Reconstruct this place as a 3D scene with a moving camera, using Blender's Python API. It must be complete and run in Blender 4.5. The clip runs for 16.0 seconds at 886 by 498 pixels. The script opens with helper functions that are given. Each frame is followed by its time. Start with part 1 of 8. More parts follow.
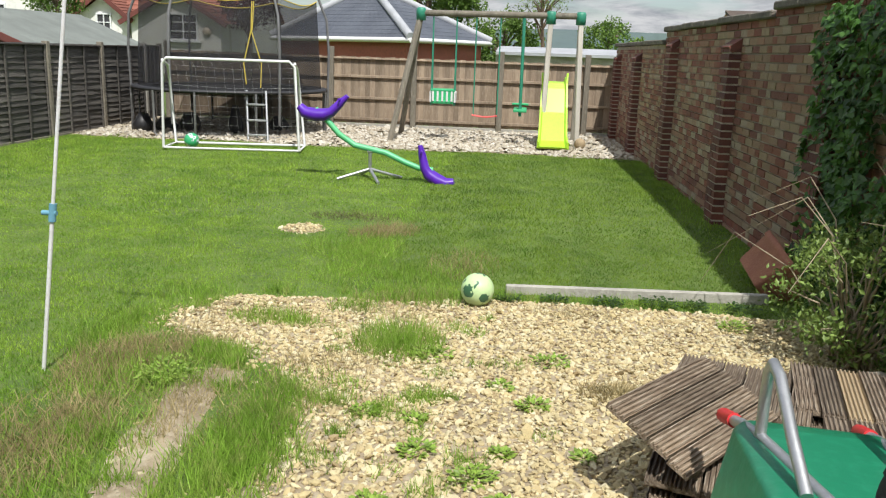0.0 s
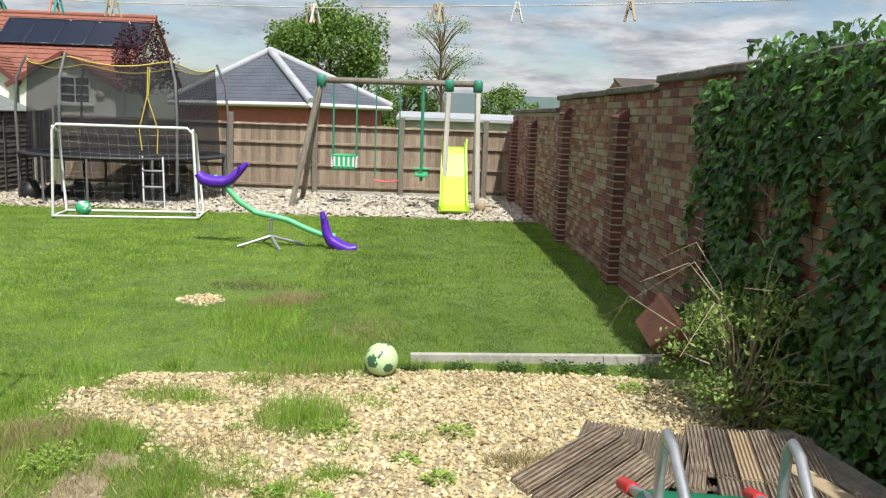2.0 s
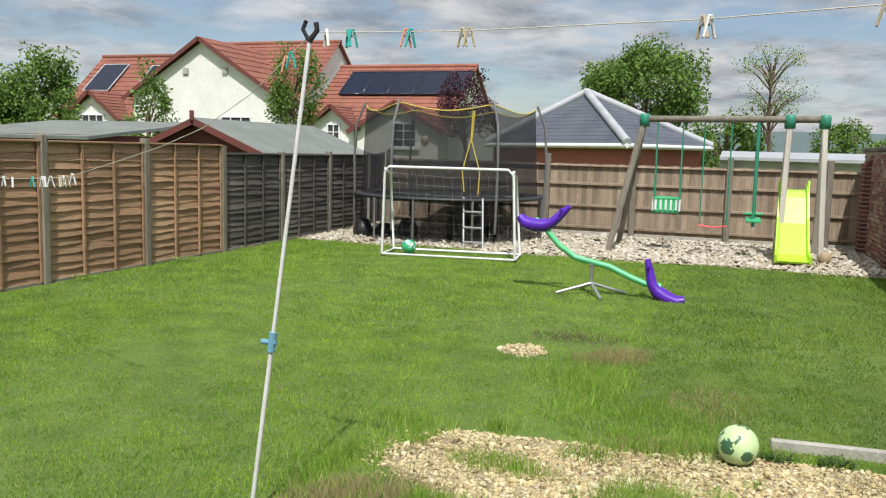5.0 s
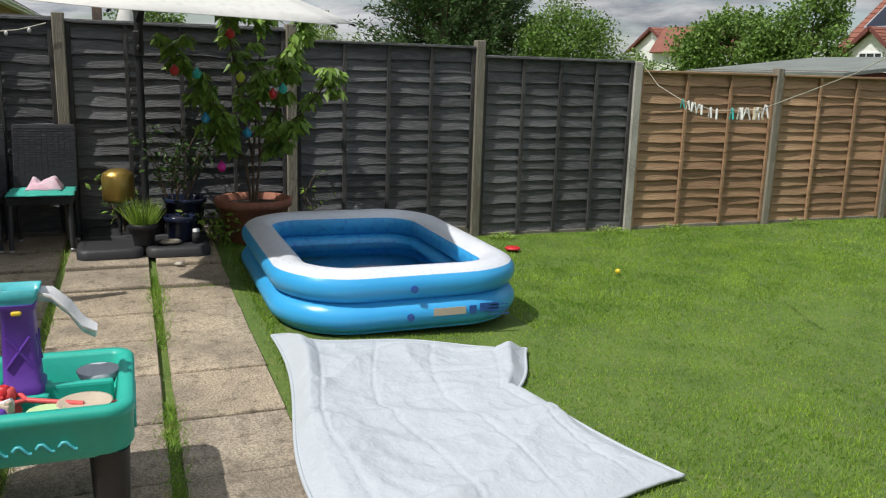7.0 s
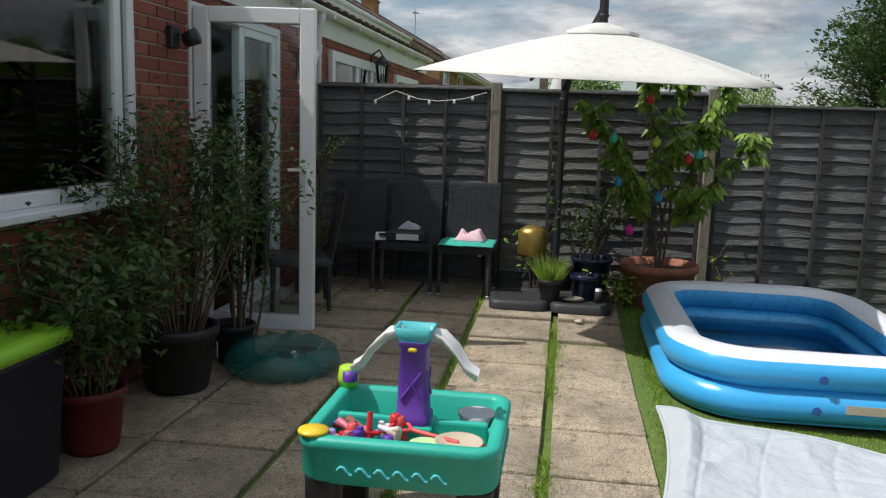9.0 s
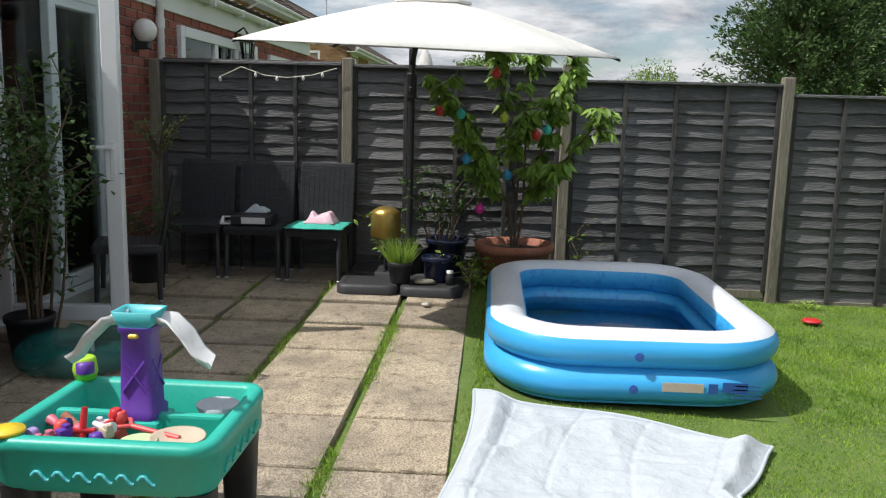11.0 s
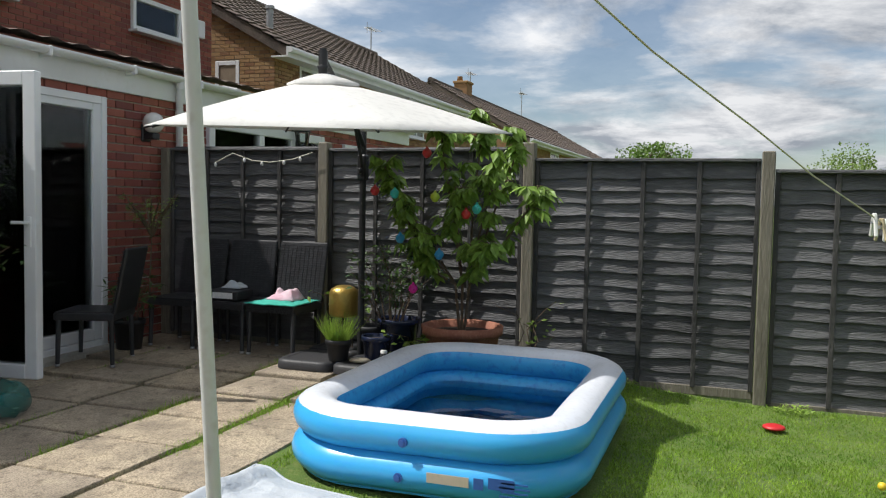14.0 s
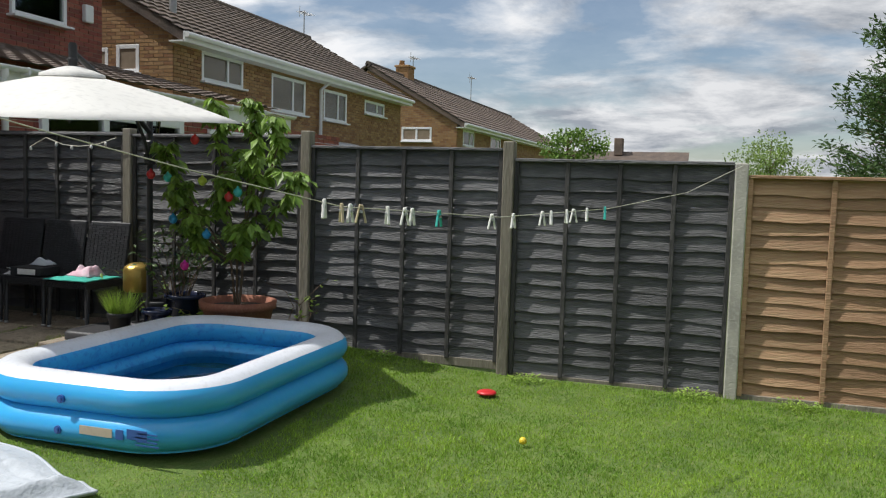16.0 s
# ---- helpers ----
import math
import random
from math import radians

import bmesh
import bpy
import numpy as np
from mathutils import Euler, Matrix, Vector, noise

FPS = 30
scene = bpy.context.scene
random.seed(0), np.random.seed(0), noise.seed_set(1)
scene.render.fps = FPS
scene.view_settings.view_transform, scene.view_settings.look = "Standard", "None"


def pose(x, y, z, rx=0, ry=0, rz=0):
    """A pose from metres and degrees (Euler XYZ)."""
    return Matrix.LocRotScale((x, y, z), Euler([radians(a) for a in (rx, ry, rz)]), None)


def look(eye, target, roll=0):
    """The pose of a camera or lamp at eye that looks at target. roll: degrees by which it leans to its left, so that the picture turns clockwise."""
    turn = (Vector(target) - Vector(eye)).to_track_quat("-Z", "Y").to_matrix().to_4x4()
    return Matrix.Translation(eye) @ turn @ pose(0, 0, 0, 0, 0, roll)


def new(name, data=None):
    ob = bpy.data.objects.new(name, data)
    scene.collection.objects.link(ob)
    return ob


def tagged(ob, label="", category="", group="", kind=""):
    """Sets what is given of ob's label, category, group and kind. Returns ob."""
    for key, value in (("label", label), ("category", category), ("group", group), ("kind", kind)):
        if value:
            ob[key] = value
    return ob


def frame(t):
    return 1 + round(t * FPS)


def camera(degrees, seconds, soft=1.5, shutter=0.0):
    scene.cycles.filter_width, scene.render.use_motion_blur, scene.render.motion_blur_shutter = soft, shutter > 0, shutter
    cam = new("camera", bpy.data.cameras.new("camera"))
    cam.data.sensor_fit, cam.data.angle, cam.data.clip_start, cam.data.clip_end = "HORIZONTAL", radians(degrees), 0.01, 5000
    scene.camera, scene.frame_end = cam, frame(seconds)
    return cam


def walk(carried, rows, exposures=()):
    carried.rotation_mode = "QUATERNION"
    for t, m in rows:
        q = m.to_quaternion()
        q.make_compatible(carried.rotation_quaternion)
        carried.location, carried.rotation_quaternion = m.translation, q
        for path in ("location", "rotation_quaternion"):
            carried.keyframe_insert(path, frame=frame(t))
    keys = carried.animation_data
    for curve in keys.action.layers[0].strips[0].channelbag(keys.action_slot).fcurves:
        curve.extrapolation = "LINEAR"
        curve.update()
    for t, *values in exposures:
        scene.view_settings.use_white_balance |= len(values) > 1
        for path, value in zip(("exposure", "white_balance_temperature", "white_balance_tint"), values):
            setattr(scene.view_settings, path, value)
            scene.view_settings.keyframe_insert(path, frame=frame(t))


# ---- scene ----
cam = camera(56.3, 16.0, soft=1.2)
METRES, EYE, TILT, LEAN, TURN = 6.6, 1.5, 0.0, 0.0, 5.3
ROWS = [
    (0.0, 0.0, 0.0, 0.0, 0.46, -13.42, -1.95),
    (0.5, 0.0073, -0.0014, 0.0006, -1.51, -12.43, -1.88),
    (1.0, 0.0112, -0.0014, -0.0, -4.62, -12.08, -1.97),
    (1.5, 0.0077, -0.0016, 0.0064, -5.77, -11.37, -2.0),
    (2.0, 0.0011, -0.0023, 0.0095, -6.26, -9.01, -2.07),
    (2.5, -0.01, -0.0051, 0.0103, -4.37, -7.79, -1.96),
    (3.0, -0.0133, -0.0026, 0.0095, 1.07, -7.56, -1.83),
    (3.2, -0.0152, 0.0010, 0.0093, 3.38, -7.45, -1.80),
    (5.5, -0.0465, 0.1269, 0.0039, 23.0, -6.26, -1.53),
    (6.0, -0.0518, 0.1654, -0.0019, 36.68, -7.54, -1.46),
    (6.5, -0.0537, 0.1941, -0.0045, 50.73, -10.93, -1.45),
    (7.0, -0.0488, 0.1996, -0.0027, 64.35, -12.21, -1.6),
    (7.5, -0.0478, 0.1971, -0.0027, 75.64, -11.85, -1.81),
    (8.0, -0.047, 0.1943, -0.0019, 84.7, -10.54, -1.82),
    (8.2, -0.0467, 0.1945, -0.0018, 87.67, -9.70, -1.80),
    (9.2, -0.0570, 0.2290, -0.0030, 93.4, -8.70, -1.72),
    (10.3, -0.0690, 0.2780, -0.0052, 89.80, -9.31, -1.62),
    (10.5, -0.0732, 0.2871, -0.0062, 88.46, -8.65, -1.58),
    (11.0, -0.0948, 0.3136, -0.0149, 88.18, -9.27, -1.43),
    (11.5, -0.1041, 0.3446, -0.0141, 90.98, -5.83, -1.32),
    (12.0, -0.099, 0.3907, -0.0211, 99.02, -4.0, -0.99),
    (12.5, -0.1066, 0.4458, -0.0258, 104.83, -3.55, -1.01),
    (13.0, -0.1218, 0.5118, -0.0227, 105.84, -2.73, -0.92),
    (13.5, -0.1271, 0.5796, -0.0228, 105.15, -2.43, -1.03),
    (14.0, -0.1413, 0.6434, -0.0218, 104.04, -3.33, -1.11),
    (14.5, -0.1435, 0.712, -0.0213, 104.54, -4.27, -1.17),
    (15.0, -0.1426, 0.7837, -0.0197, 103.71, -5.23, -1.17),
    (15.5, -0.1468, 0.8498, -0.0136, 103.42, -4.27, -1.38),
    (16.0, -0.1258, 0.9087, -0.0138, 102.62, -4.47, -1.6),
]
EXPOSURES = [(0.0, 0.05), (2.0, 0.14), (3.0, 0.10), (5.5, -0.08), (6.5, -0.22), (7.0, -0.25), (8.0, -0.32), (10.5, 0.0), (12.5, 0.06), (14.5, -0.06), (16.0, -0.10)]
walk(cam, [(t, pose(0, 0, EYE, TILT, LEAN, TURN) @ pose(METRES * x, METRES * y, METRES * z, 90 + pitch, roll, yaw)) for t, x, y, z, yaw, pitch, roll in ROWS], EXPOSURES)

# ---- world and sun ----
SUN_WAY = Vector((0.21, -0.64, 1.0)).normalized()
sun_data = bpy.data.lights.new("sun", "SUN")
sun_data.energy, sun_data.angle, sun_data.color = 4.9, radians(0.6), (1.0, 0.975, 0.93)
sun = new("sun", sun_data)
sun.matrix_world = look(SUN_WAY * 60, (0, 0, 0))
world = bpy.data.worlds.new("sky")
scene.world = world
world.use_nodes = True
wn, wl = world.node_tree.nodes, world.node_tree.links
wn.clear()
w_out, w_bg = wn.new("ShaderNodeOutputWorld"), wn.new("ShaderNodeBackground")
w_sky = wn.new("ShaderNodeTexSky")
w_sky.sky_type, w_sky.sun_disc = "NISHITA", False
w_sky.sun_elevation = math.asin(SUN_WAY.z)
w_sky.sun_rotation = math.atan2(SUN_WAY.x, SUN_WAY.y)
w_sky.dust_density, w_sky.ozone_density = 0.7, 2.0
w_bg.inputs["Strength"].default_value = 0.10
# clouds: a layer at one height, seen in perspective
w_co = wn.new("ShaderNodeTexCoord")
w_sep = wn.new("ShaderNodeSeparateXYZ")
w_up = wn.new("ShaderNodeMath")
w_up.operation, w_up.inputs[1].default_value = "MAXIMUM", 0.0
w_add = wn.new("ShaderNodeMath")
w_add.operation, w_add.inputs[1].default_value = "ADD", 0.16
w_div = wn.new("ShaderNodeVectorMath")
w_div.operation = "DIVIDE"
w_rep = wn.new("ShaderNodeCombineXYZ")
wl.new(w_co.outputs["Generated"], w_sep.inputs[0])
wl.new(w_sep.outputs["Z"], w_up.inputs[0])
wl.new(w_up.outputs[0], w_add.inputs[0])
for k in range(3):
    wl.new(w_add.outputs[0], w_rep.inputs[k])
wl.new(w_co.outputs["Generated"], w_div.inputs[0])
wl.new(w_rep.outputs[0], w_div.inputs[1])
w_map = wn.new("ShaderNodeMapping")
w_map.inputs["Scale"].default_value = (1.0, 1.0, 1.0)
w_map.inputs["Location"].default_value = (2.3, 0.6, 0.0)
wl.new(w_div.outputs[0], w_map.inputs[0])
w_n1, w_n2 = wn.new("ShaderNodeTexNoise"), wn.new("ShaderNodeTexNoise")
for nd, sc, de, ro in ((w_n1, 1.1, 9, 0.58), (w_n2, 2.4, 8, 0.62)):
    nd.inputs["Scale"].default_value, nd.inputs["Detail"].default_value, nd.inputs["Roughness"].default_value = sc, de, ro
    nd.inputs["Distortion"].default_value = 0.25
    wl.new(w_map.outputs[0], nd.inputs["Vector"])
w_cov, w_shade = wn.new("ShaderNodeValToRGB"), wn.new("ShaderNodeValToRGB")
w_cov.color_ramp.elements[0].position, w_cov.color_ramp.elements[1].position = 0.41, 0.55
w_cov.color_ramp.elements[0].color = (0.12, 0.12, 0.12, 1)
w_shade.color_ramp.elements[0].position, w_shade.color_ramp.elements[1].position = 0.36, 0.60
w_shade.color_ramp.elements[0].color, w_shade.color_ramp.elements[1].color = (3.4, 3.75, 4.3, 1), (8.2, 8.3, 8.5, 1)
wl.new(w_n1.outputs["Fac"], w_cov.inputs[0])
wl.new(w_n2.outputs["Fac"], w_shade.inputs[0])
w_mix = wn.new("ShaderNodeMix")
w_mix.data_type = "RGBA"
wl.new(w_cov.outputs[0], w_mix.inputs[0])
wl.new(w_sky.outputs[0], w_mix.inputs[6])
wl.new(w_shade.outputs[0], w_mix.inputs[7])
# thin cloud is brighter towards the sun
w_dot, w_gain, w_lit = wn.new("ShaderNodeVectorMath"), wn.new("ShaderNodeMapRange"), wn.new("ShaderNodeVectorMath")
w_dot.operation, w_lit.operation = "DOT_PRODUCT", "SCALE"
w_dot.inputs[1].default_value = SUN_WAY
w_gain.inputs["From Min"].default_value, w_gain.inputs["From Max"].default_value = -0.45, 0.75
w_gain.inputs["To Min"].default_value, w_gain.inputs["To Max"].default_value = 0.80, 1.55
wl.new(w_co.outputs["Generated"], w_dot.inputs[0])
wl.new(w_dot.outputs["Value"], w_gain.inputs["Value"])
wl.new(w_shade.outputs[0], w_lit.inputs[0])
wl.new(w_gain.outputs[0], w_lit.inputs["Scale"])
wl.new(w_lit.outputs[0], w_mix.inputs[7])
wl.new(w_mix.outputs[2], w_bg.inputs["Color"])
wl.new(w_bg.outputs[0], w_out.inputs[0])

# ---- materials ----


def mat(name, a, b=None, scale=6.0, rough=0.8, bump=0.0, bscale=None, metal=0.0, stretch=(1, 1, 1), third=None, spec=0.5, pick=0.0, coat=0.0, sheen=0.0, through_light=0.0):
    """A node material: two tones by coarse noise, a third by fine noise, relief, and a change of tone from piece to piece."""
    m = bpy.data.materials.new(name)
    m.use_nodes = True
    n, l = m.node_tree.nodes, m.node_tree.links
    p = n["Principled BSDF"]
    b = b or tuple(v * 0.75 for v in a)
    co, mp = n.new("ShaderNodeTexCoord"), n.new("ShaderNodeMapping")
    mp.inputs["Scale"].default_value = stretch
    l.new(co.outputs["Object"], mp.inputs[0])
    big, fine = n.new("ShaderNodeTexNoise"), n.new("ShaderNodeTexNoise")
    big.inputs["Scale"].default_value, big.inputs["Detail"].default_value = scale, 5
    fine.inputs["Scale"].default_value, fine.inputs["Detail"].default_value = scale * 9, 4
    l.new(mp.outputs[0], big.inputs["Vector"])
    l.new(mp.outputs[0], fine.inputs["Vector"])
    rp = n.new("ShaderNodeValToRGB")
    rp.color_ramp.elements[0].position, rp.color_ramp.elements[1].position = 0.34, 0.66
    rp.color_ramp.elements[0].color, rp.color_ramp.elements[1].color = (*b, 1), (*a, 1)
    l.new(big.outputs["Fac"], rp.inputs[0])
    mx = n.new("ShaderNodeMix")
    mx.data_type = "RGBA"
    rf = n.new("ShaderNodeValToRGB")
    rf.color_ramp.elements[0].position, rf.color_ramp.elements[1].position = 0.5, 0.72
    rf.color_ramp.elements[1].color = (0.7, 0.7, 0.7, 1)
    l.new(fine.outputs["Fac"], rf.inputs[0])
    l.new(rf.outputs[0], mx.inputs[0])
    l.new(rp.outputs[0], mx.inputs[6])
    mx.inputs[7].default_value = (*(third or tuple(v * 0.8 for v in a)), 1)
    colour = mx.outputs[2]
    if pick:
        info, geo, sm = n.new("ShaderNodeObjectInfo"), n.new("ShaderNodeNewGeometry"), n.new("ShaderNodeMath")
        sm.operation = "ADD"
        l.new(info.outputs["Random"], sm.inputs[0])
        l.new(geo.outputs["Random Per Island"], sm.inputs[1])
        fr = n.new("ShaderNodeMath")
        fr.operation = "FRACT"
        l.new(sm.outputs[0], fr.inputs[0])
        mr = n.new("ShaderNodeMapRange")
        mr.inputs["To Min"].default_value, mr.inputs["To Max"].default_value = 1 - pick, 1 + pick
        l.new(fr.outputs[0], mr.inputs["Value"])
        hs = n.new("ShaderNodeHueSaturation")
        l.new(mr.outputs[0], hs.inputs["Value"])
        l.new(colour, hs.inputs["Color"])
        colour = hs.outputs[0]
    l.new(colour, p.inputs["Base Color"])
    p.inputs["Roughness"].default_value, p.inputs["Metallic"].default_value = rough, metal
    p.inputs["Specular IOR Level"].default_value = spec
    p.inputs["Coat Weight"].default_value = coat
    p.inputs["Sheen Weight"].default_value = sheen
    if bump:
        bp, bn = n.new("ShaderNodeBump"), n.new("ShaderNodeTexNoise")
        bn.inputs["Scale"].default_value, bn.inputs["Detail"].default_value = bscale or scale * 8, 5
        l.new(mp.outputs[0], bn.inputs["Vector"])
        bp.inputs["Strength"].default_value, bp.inputs["Distance"].default_value = bump, 0.02
        l.new(bn.outputs["Fac"], bp.inputs["Height"])
        l.new(bp.outputs[0], p.inputs["Normal"])
    if through_light:
        tr, ms = n.new("ShaderNodeBsdfTranslucent"), n.new("ShaderNodeMixShader")
        ms.inputs[0].default_value = through_light
        l.new(colour, tr.inputs["Color"])
        l.new(p.outputs[0], ms.inputs[1])
        l.new(tr.outputs[0], ms.inputs[2])
        l.new(ms.outputs[0], n["Material Output"].inputs[0])
    return m


def tones(name, cols, rough=0.85, bump=0.3, bscale=60, stain=None, stretch=(1, 1, 1), worn=(0.42, 0.75), grain=14):
    """A material whose pieces each take one of several tones."""
    m = mat(name, cols[0], cols[-1], 8, rough, bump, bscale, stretch=stretch)
    n, l = m.node_tree.nodes, m.node_tree.links
    info, geo, sm, fr = n.new("ShaderNodeObjectInfo"), n.new("ShaderNodeNewGeometry"), n.new("ShaderNodeMath"), n.new("ShaderNodeMath")
    l.new(info.outputs["Random"], sm.inputs[0])
    l.new(geo.outputs["Random Per Island"], sm.inputs[1])
    fr.operation = "FRACT"
    l.new(sm.outputs[0], fr.inputs[0])
    rp = n.new("ShaderNodeValToRGB")
    rp.color_ramp.interpolation = "CONSTANT"
    while len(rp.color_ramp.elements) < len(cols):
        rp.color_ramp.elements.new(0.5)
    for k, c in enumerate(cols):
        rp.color_ramp.elements[k].position = k / len(cols)
        rp.color_ramp.elements[k].color = (*c, 1)
    l.new(fr.outputs[0], rp.inputs[0])
    noi, mx = n.new("ShaderNodeTexNoise"), n.new("ShaderNodeMix")
    noi.inputs["Scale"].default_value, noi.inputs["Detail"].default_value = grain, 9
    mp = next(x for x in n if x.bl_idname == "ShaderNodeMapping")
    l.new(mp.outputs[0], noi.inputs["Vector"])
    mx.data_type = "RGBA"
    r2 = n.new("ShaderNodeValToRGB")
    r2.color_ramp.elements[0].position, r2.color_ramp.elements[1].position = worn
    r2.color_ramp.elements[1].color = (0.65, 0.65, 0.65, 1)
    l.new(noi.outputs["Fac"], r2.inputs[0])
    l.new(r2.outputs[0], mx.inputs[0])
    l.new(rp.outputs[0], mx.inputs[6])
    mx.inputs[7].default_value = (*(stain or tuple(v * 0.55 for v in cols[0])), 1)
    l.new(mx.outputs[2], n["Principled BSDF"].inputs["Base Color"])
    return m


def glass(name, tint=(0.9, 0.95, 0.95), rough=0.0):
    m = bpy.data.materials.new(name)
    m.use_nodes = True
    n, l = m.node_tree.nodes, m.node_tree.links
    n.clear()
    o, ms, g, t, f = (n.new("ShaderNode" + k) for k in ("OutputMaterial", "MixShader", "BsdfGlossy", "BsdfTransparent", "Fresnel"))
    f.inputs["IOR"].default_value = 1.6
    g.inputs["Roughness"].default_value = rough
    t.inputs["Color"].default_value = (*tint, 1)
    l.new(f.outputs[0], ms.inputs[0])
    l.new(t.outputs[0], ms.inputs[1])
    l.new(g.outputs[0], ms.inputs[2])
    l.new(ms.outputs[0], o.inputs[0])
    return m


FAR_MORTAR = mat("dull mortar", (0.27, 0.21, 0.15), (0.22, 0.17, 0.12), 6.0, 0.95)
LAWN = mat("lawn soil", (0.12, 0.19, 0.032), (0.08, 0.135, 0.024), 2.6, 0.95, 0.8, 70, third=(0.17, 0.20, 0.055))
DIRT = mat("gravel bed", (0.40, 0.33, 0.22), (0.24, 0.19, 0.12), 3.0, 0.95, 0.7, 60, third=(0.48, 0.42, 0.31))
STONES = tones("gravel stones", [(0.55, 0.46, 0.255), (0.47, 0.375, 0.20), (0.60, 0.52, 0.31), (0.36, 0.275, 0.145), (0.51, 0.415, 0.215), (0.61, 0.55, 0.36)], 0.9, 0.25, 90)
PALE_STONES = tones("pale gravel stones", [(0.50, 0.45, 0.36), (0.42, 0.37, 0.28), (0.58, 0.54, 0.46), (0.36, 0.31, 0.23)], 0.9, 0.2, 90)
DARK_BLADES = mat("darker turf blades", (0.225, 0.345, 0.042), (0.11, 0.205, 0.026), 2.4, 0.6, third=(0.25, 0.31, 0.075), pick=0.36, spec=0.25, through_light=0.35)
BLADES = mat("grass blades", (0.305, 0.46, 0.055), (0.15, 0.285, 0.034), 2.4, 0.6, third=(0.35, 0.43, 0.10), pick=0.36, spec=0.25, through_light=0.35)
LONG_GRASS = mat("long grass", (0.27, 0.44, 0.06), (0.18, 0.32, 0.04), 1.5, 0.6, third=(0.45, 0.44, 0.17), pick=0.32, spec=0.25, through_light=0.35)
DRY_GRASS = mat("dry grass", (0.42, 0.35, 0.17), (0.25, 0.20, 0.09), 2.0, 0.8, pick=0.3, through_light=0.2)


def slab_material():
    """Weathered concrete slabs: a tone for each, dark lichen, pale worn patches and exposed grit."""
    m = bpy.data.materials.new("paving slab")
    m.use_nodes = True
    n, l = m.node_tree.nodes, m.node_tree.links
    p, geo, info = n["Principled BSDF"], n.new("ShaderNodeNewGeometry"), n.new("ShaderNodeObjectInfo")

    def field(scale, detail, lo, hi, rough=0.6):
        t, r = n.new("ShaderNodeTexNoise"), n.new("ShaderNodeMapRange")
        t.inputs["Scale"].default_value, t.inputs["Detail"].default_value, t.inputs["Roughness"].default_value = scale, detail, rough
        l.new(geo.outputs["Position"], t.inputs["Vector"])
        r.inputs["From Min"].default_value, r.inputs["From Max"].default_value = lo, hi
        l.new(t.outputs["Fac"], r.inputs["Value"])
        return r.outputs[0]

    def over(colour, tone, fac, share):
        k, mx = n.new("ShaderNodeMath"), n.new("ShaderNodeMix")
        k.operation, k.inputs[1].default_value, k.use_clamp = "MULTIPLY", share, True
        l.new(fac, k.inputs[0])
        mx.data_type = "RGBA"
        l.new(k.outputs[0], mx.inputs[0])
        l.new(colour, mx.inputs[6])
        mx.inputs[7].default_value = (*tone, 1)
        return mx.outputs[2]

    ramp = n.new("ShaderNodeValToRGB")
    ramp.color_ramp.interpolation = "CONSTANT"
    for k, c in enumerate(((0.52, 0.42, 0.30), (0.46, 0.375, 0.28), (0.56, 0.455, 0.325), (0.43, 0.355, 0.27))):
        e = ramp.color_ramp.elements[k] if k < 2 else ramp.color_ramp.elements.new(k / 4)
        e.position, e.color = k / 4, (*c, 1)
    l.new(info.outputs["Random"], ramp.inputs[0])
    grit = field(95.0, 2, 0.46, 0.58)
    colour = over(ramp.outputs[0], (0.62, 0.52, 0.36), field(5.0, 7, 0.50, 0.68), 0.55)
    colour = over(colour, (0.25, 0.21, 0.16), field(2.6, 8, 0.42, 0.66, 0.68), 0.85)
    colour = over(colour, (0.10, 0.08, 0.055), field(13.0, 8, 0.53, 0.68, 0.7), 0.80)
    colour = over(colour, (0.14, 0.115, 0.085), grit, 0.55)
    l.new(colour, p.inputs["Base Color"])
    p.inputs["Roughness"].default_value = 0.95
    bp = n.new("ShaderNodeBump")
    bp.inputs["Strength"].default_value, bp.inputs["Distance"].default_value = 0.7, 0.006
    bp.invert = True
    l.new(grit, bp.inputs["Height"])
    l.new(bp.outputs[0], p.inputs["Normal"])
    return m


SLAB = slab_material()
DEAD_GRASS = mat("dead dark grass", (0.19, 0.18, 0.08), (0.11, 0.11, 0.05), 3.0, 0.8, pick=0.3, through_light=0.2)
DARK_WOOD = mat("black stained fence wood", (0.105, 0.104, 0.107), (0.048, 0.0475, 0.049), 2.6, 0.6, 0.6, 60, stretch=(1, 0.3, 1.6), third=(0.145, 0.143, 0.146), pick=0.40)
BATTEN_WOOD = mat("dark fence batten wood", (0.055, 0.052, 0.05), (0.028, 0.027, 0.027), 2.5, 0.75, 0.5, 60, stretch=(2, 2, 0.4), third=(0.085, 0.08, 0.075), pick=0.2)
GREY_WOOD = mat("grey stained fence wood", (0.115, 0.105, 0.09), (0.055, 0.05, 0.047), 2.0, 0.8, 0.5, 60, stretch=(1, 0.25, 2.5), third=(0.16, 0.15, 0.13), pick=0.3)
BROWN_WOOD = mat("brown fence wood", (0.42, 0.255, 0.145), (0.27, 0.155, 0.085), 2.0, 0.8, 0.5, 60, stretch=(1, 0.25, 2.5), third=(0.45, 0.31, 0.18), pick=0.22)
POST_WOOD = mat("weathered post wood", (0.225, 0.20, 0.155), (0.145, 0.13, 0.10), 3.0, 0.85, 0.5, 50, stretch=(2, 2, 0.3), third=(0.29, 0.265, 0.215), pick=0.15)
BOARD_WOOD = mat("weathered board wood", (0.33, 0.255, 0.18), (0.22, 0.165, 0.115), 2.5, 0.85, 0.5, 50, stretch=(3, 3, 0.35), third=(0.40, 0.335, 0.26), pick=0.25)
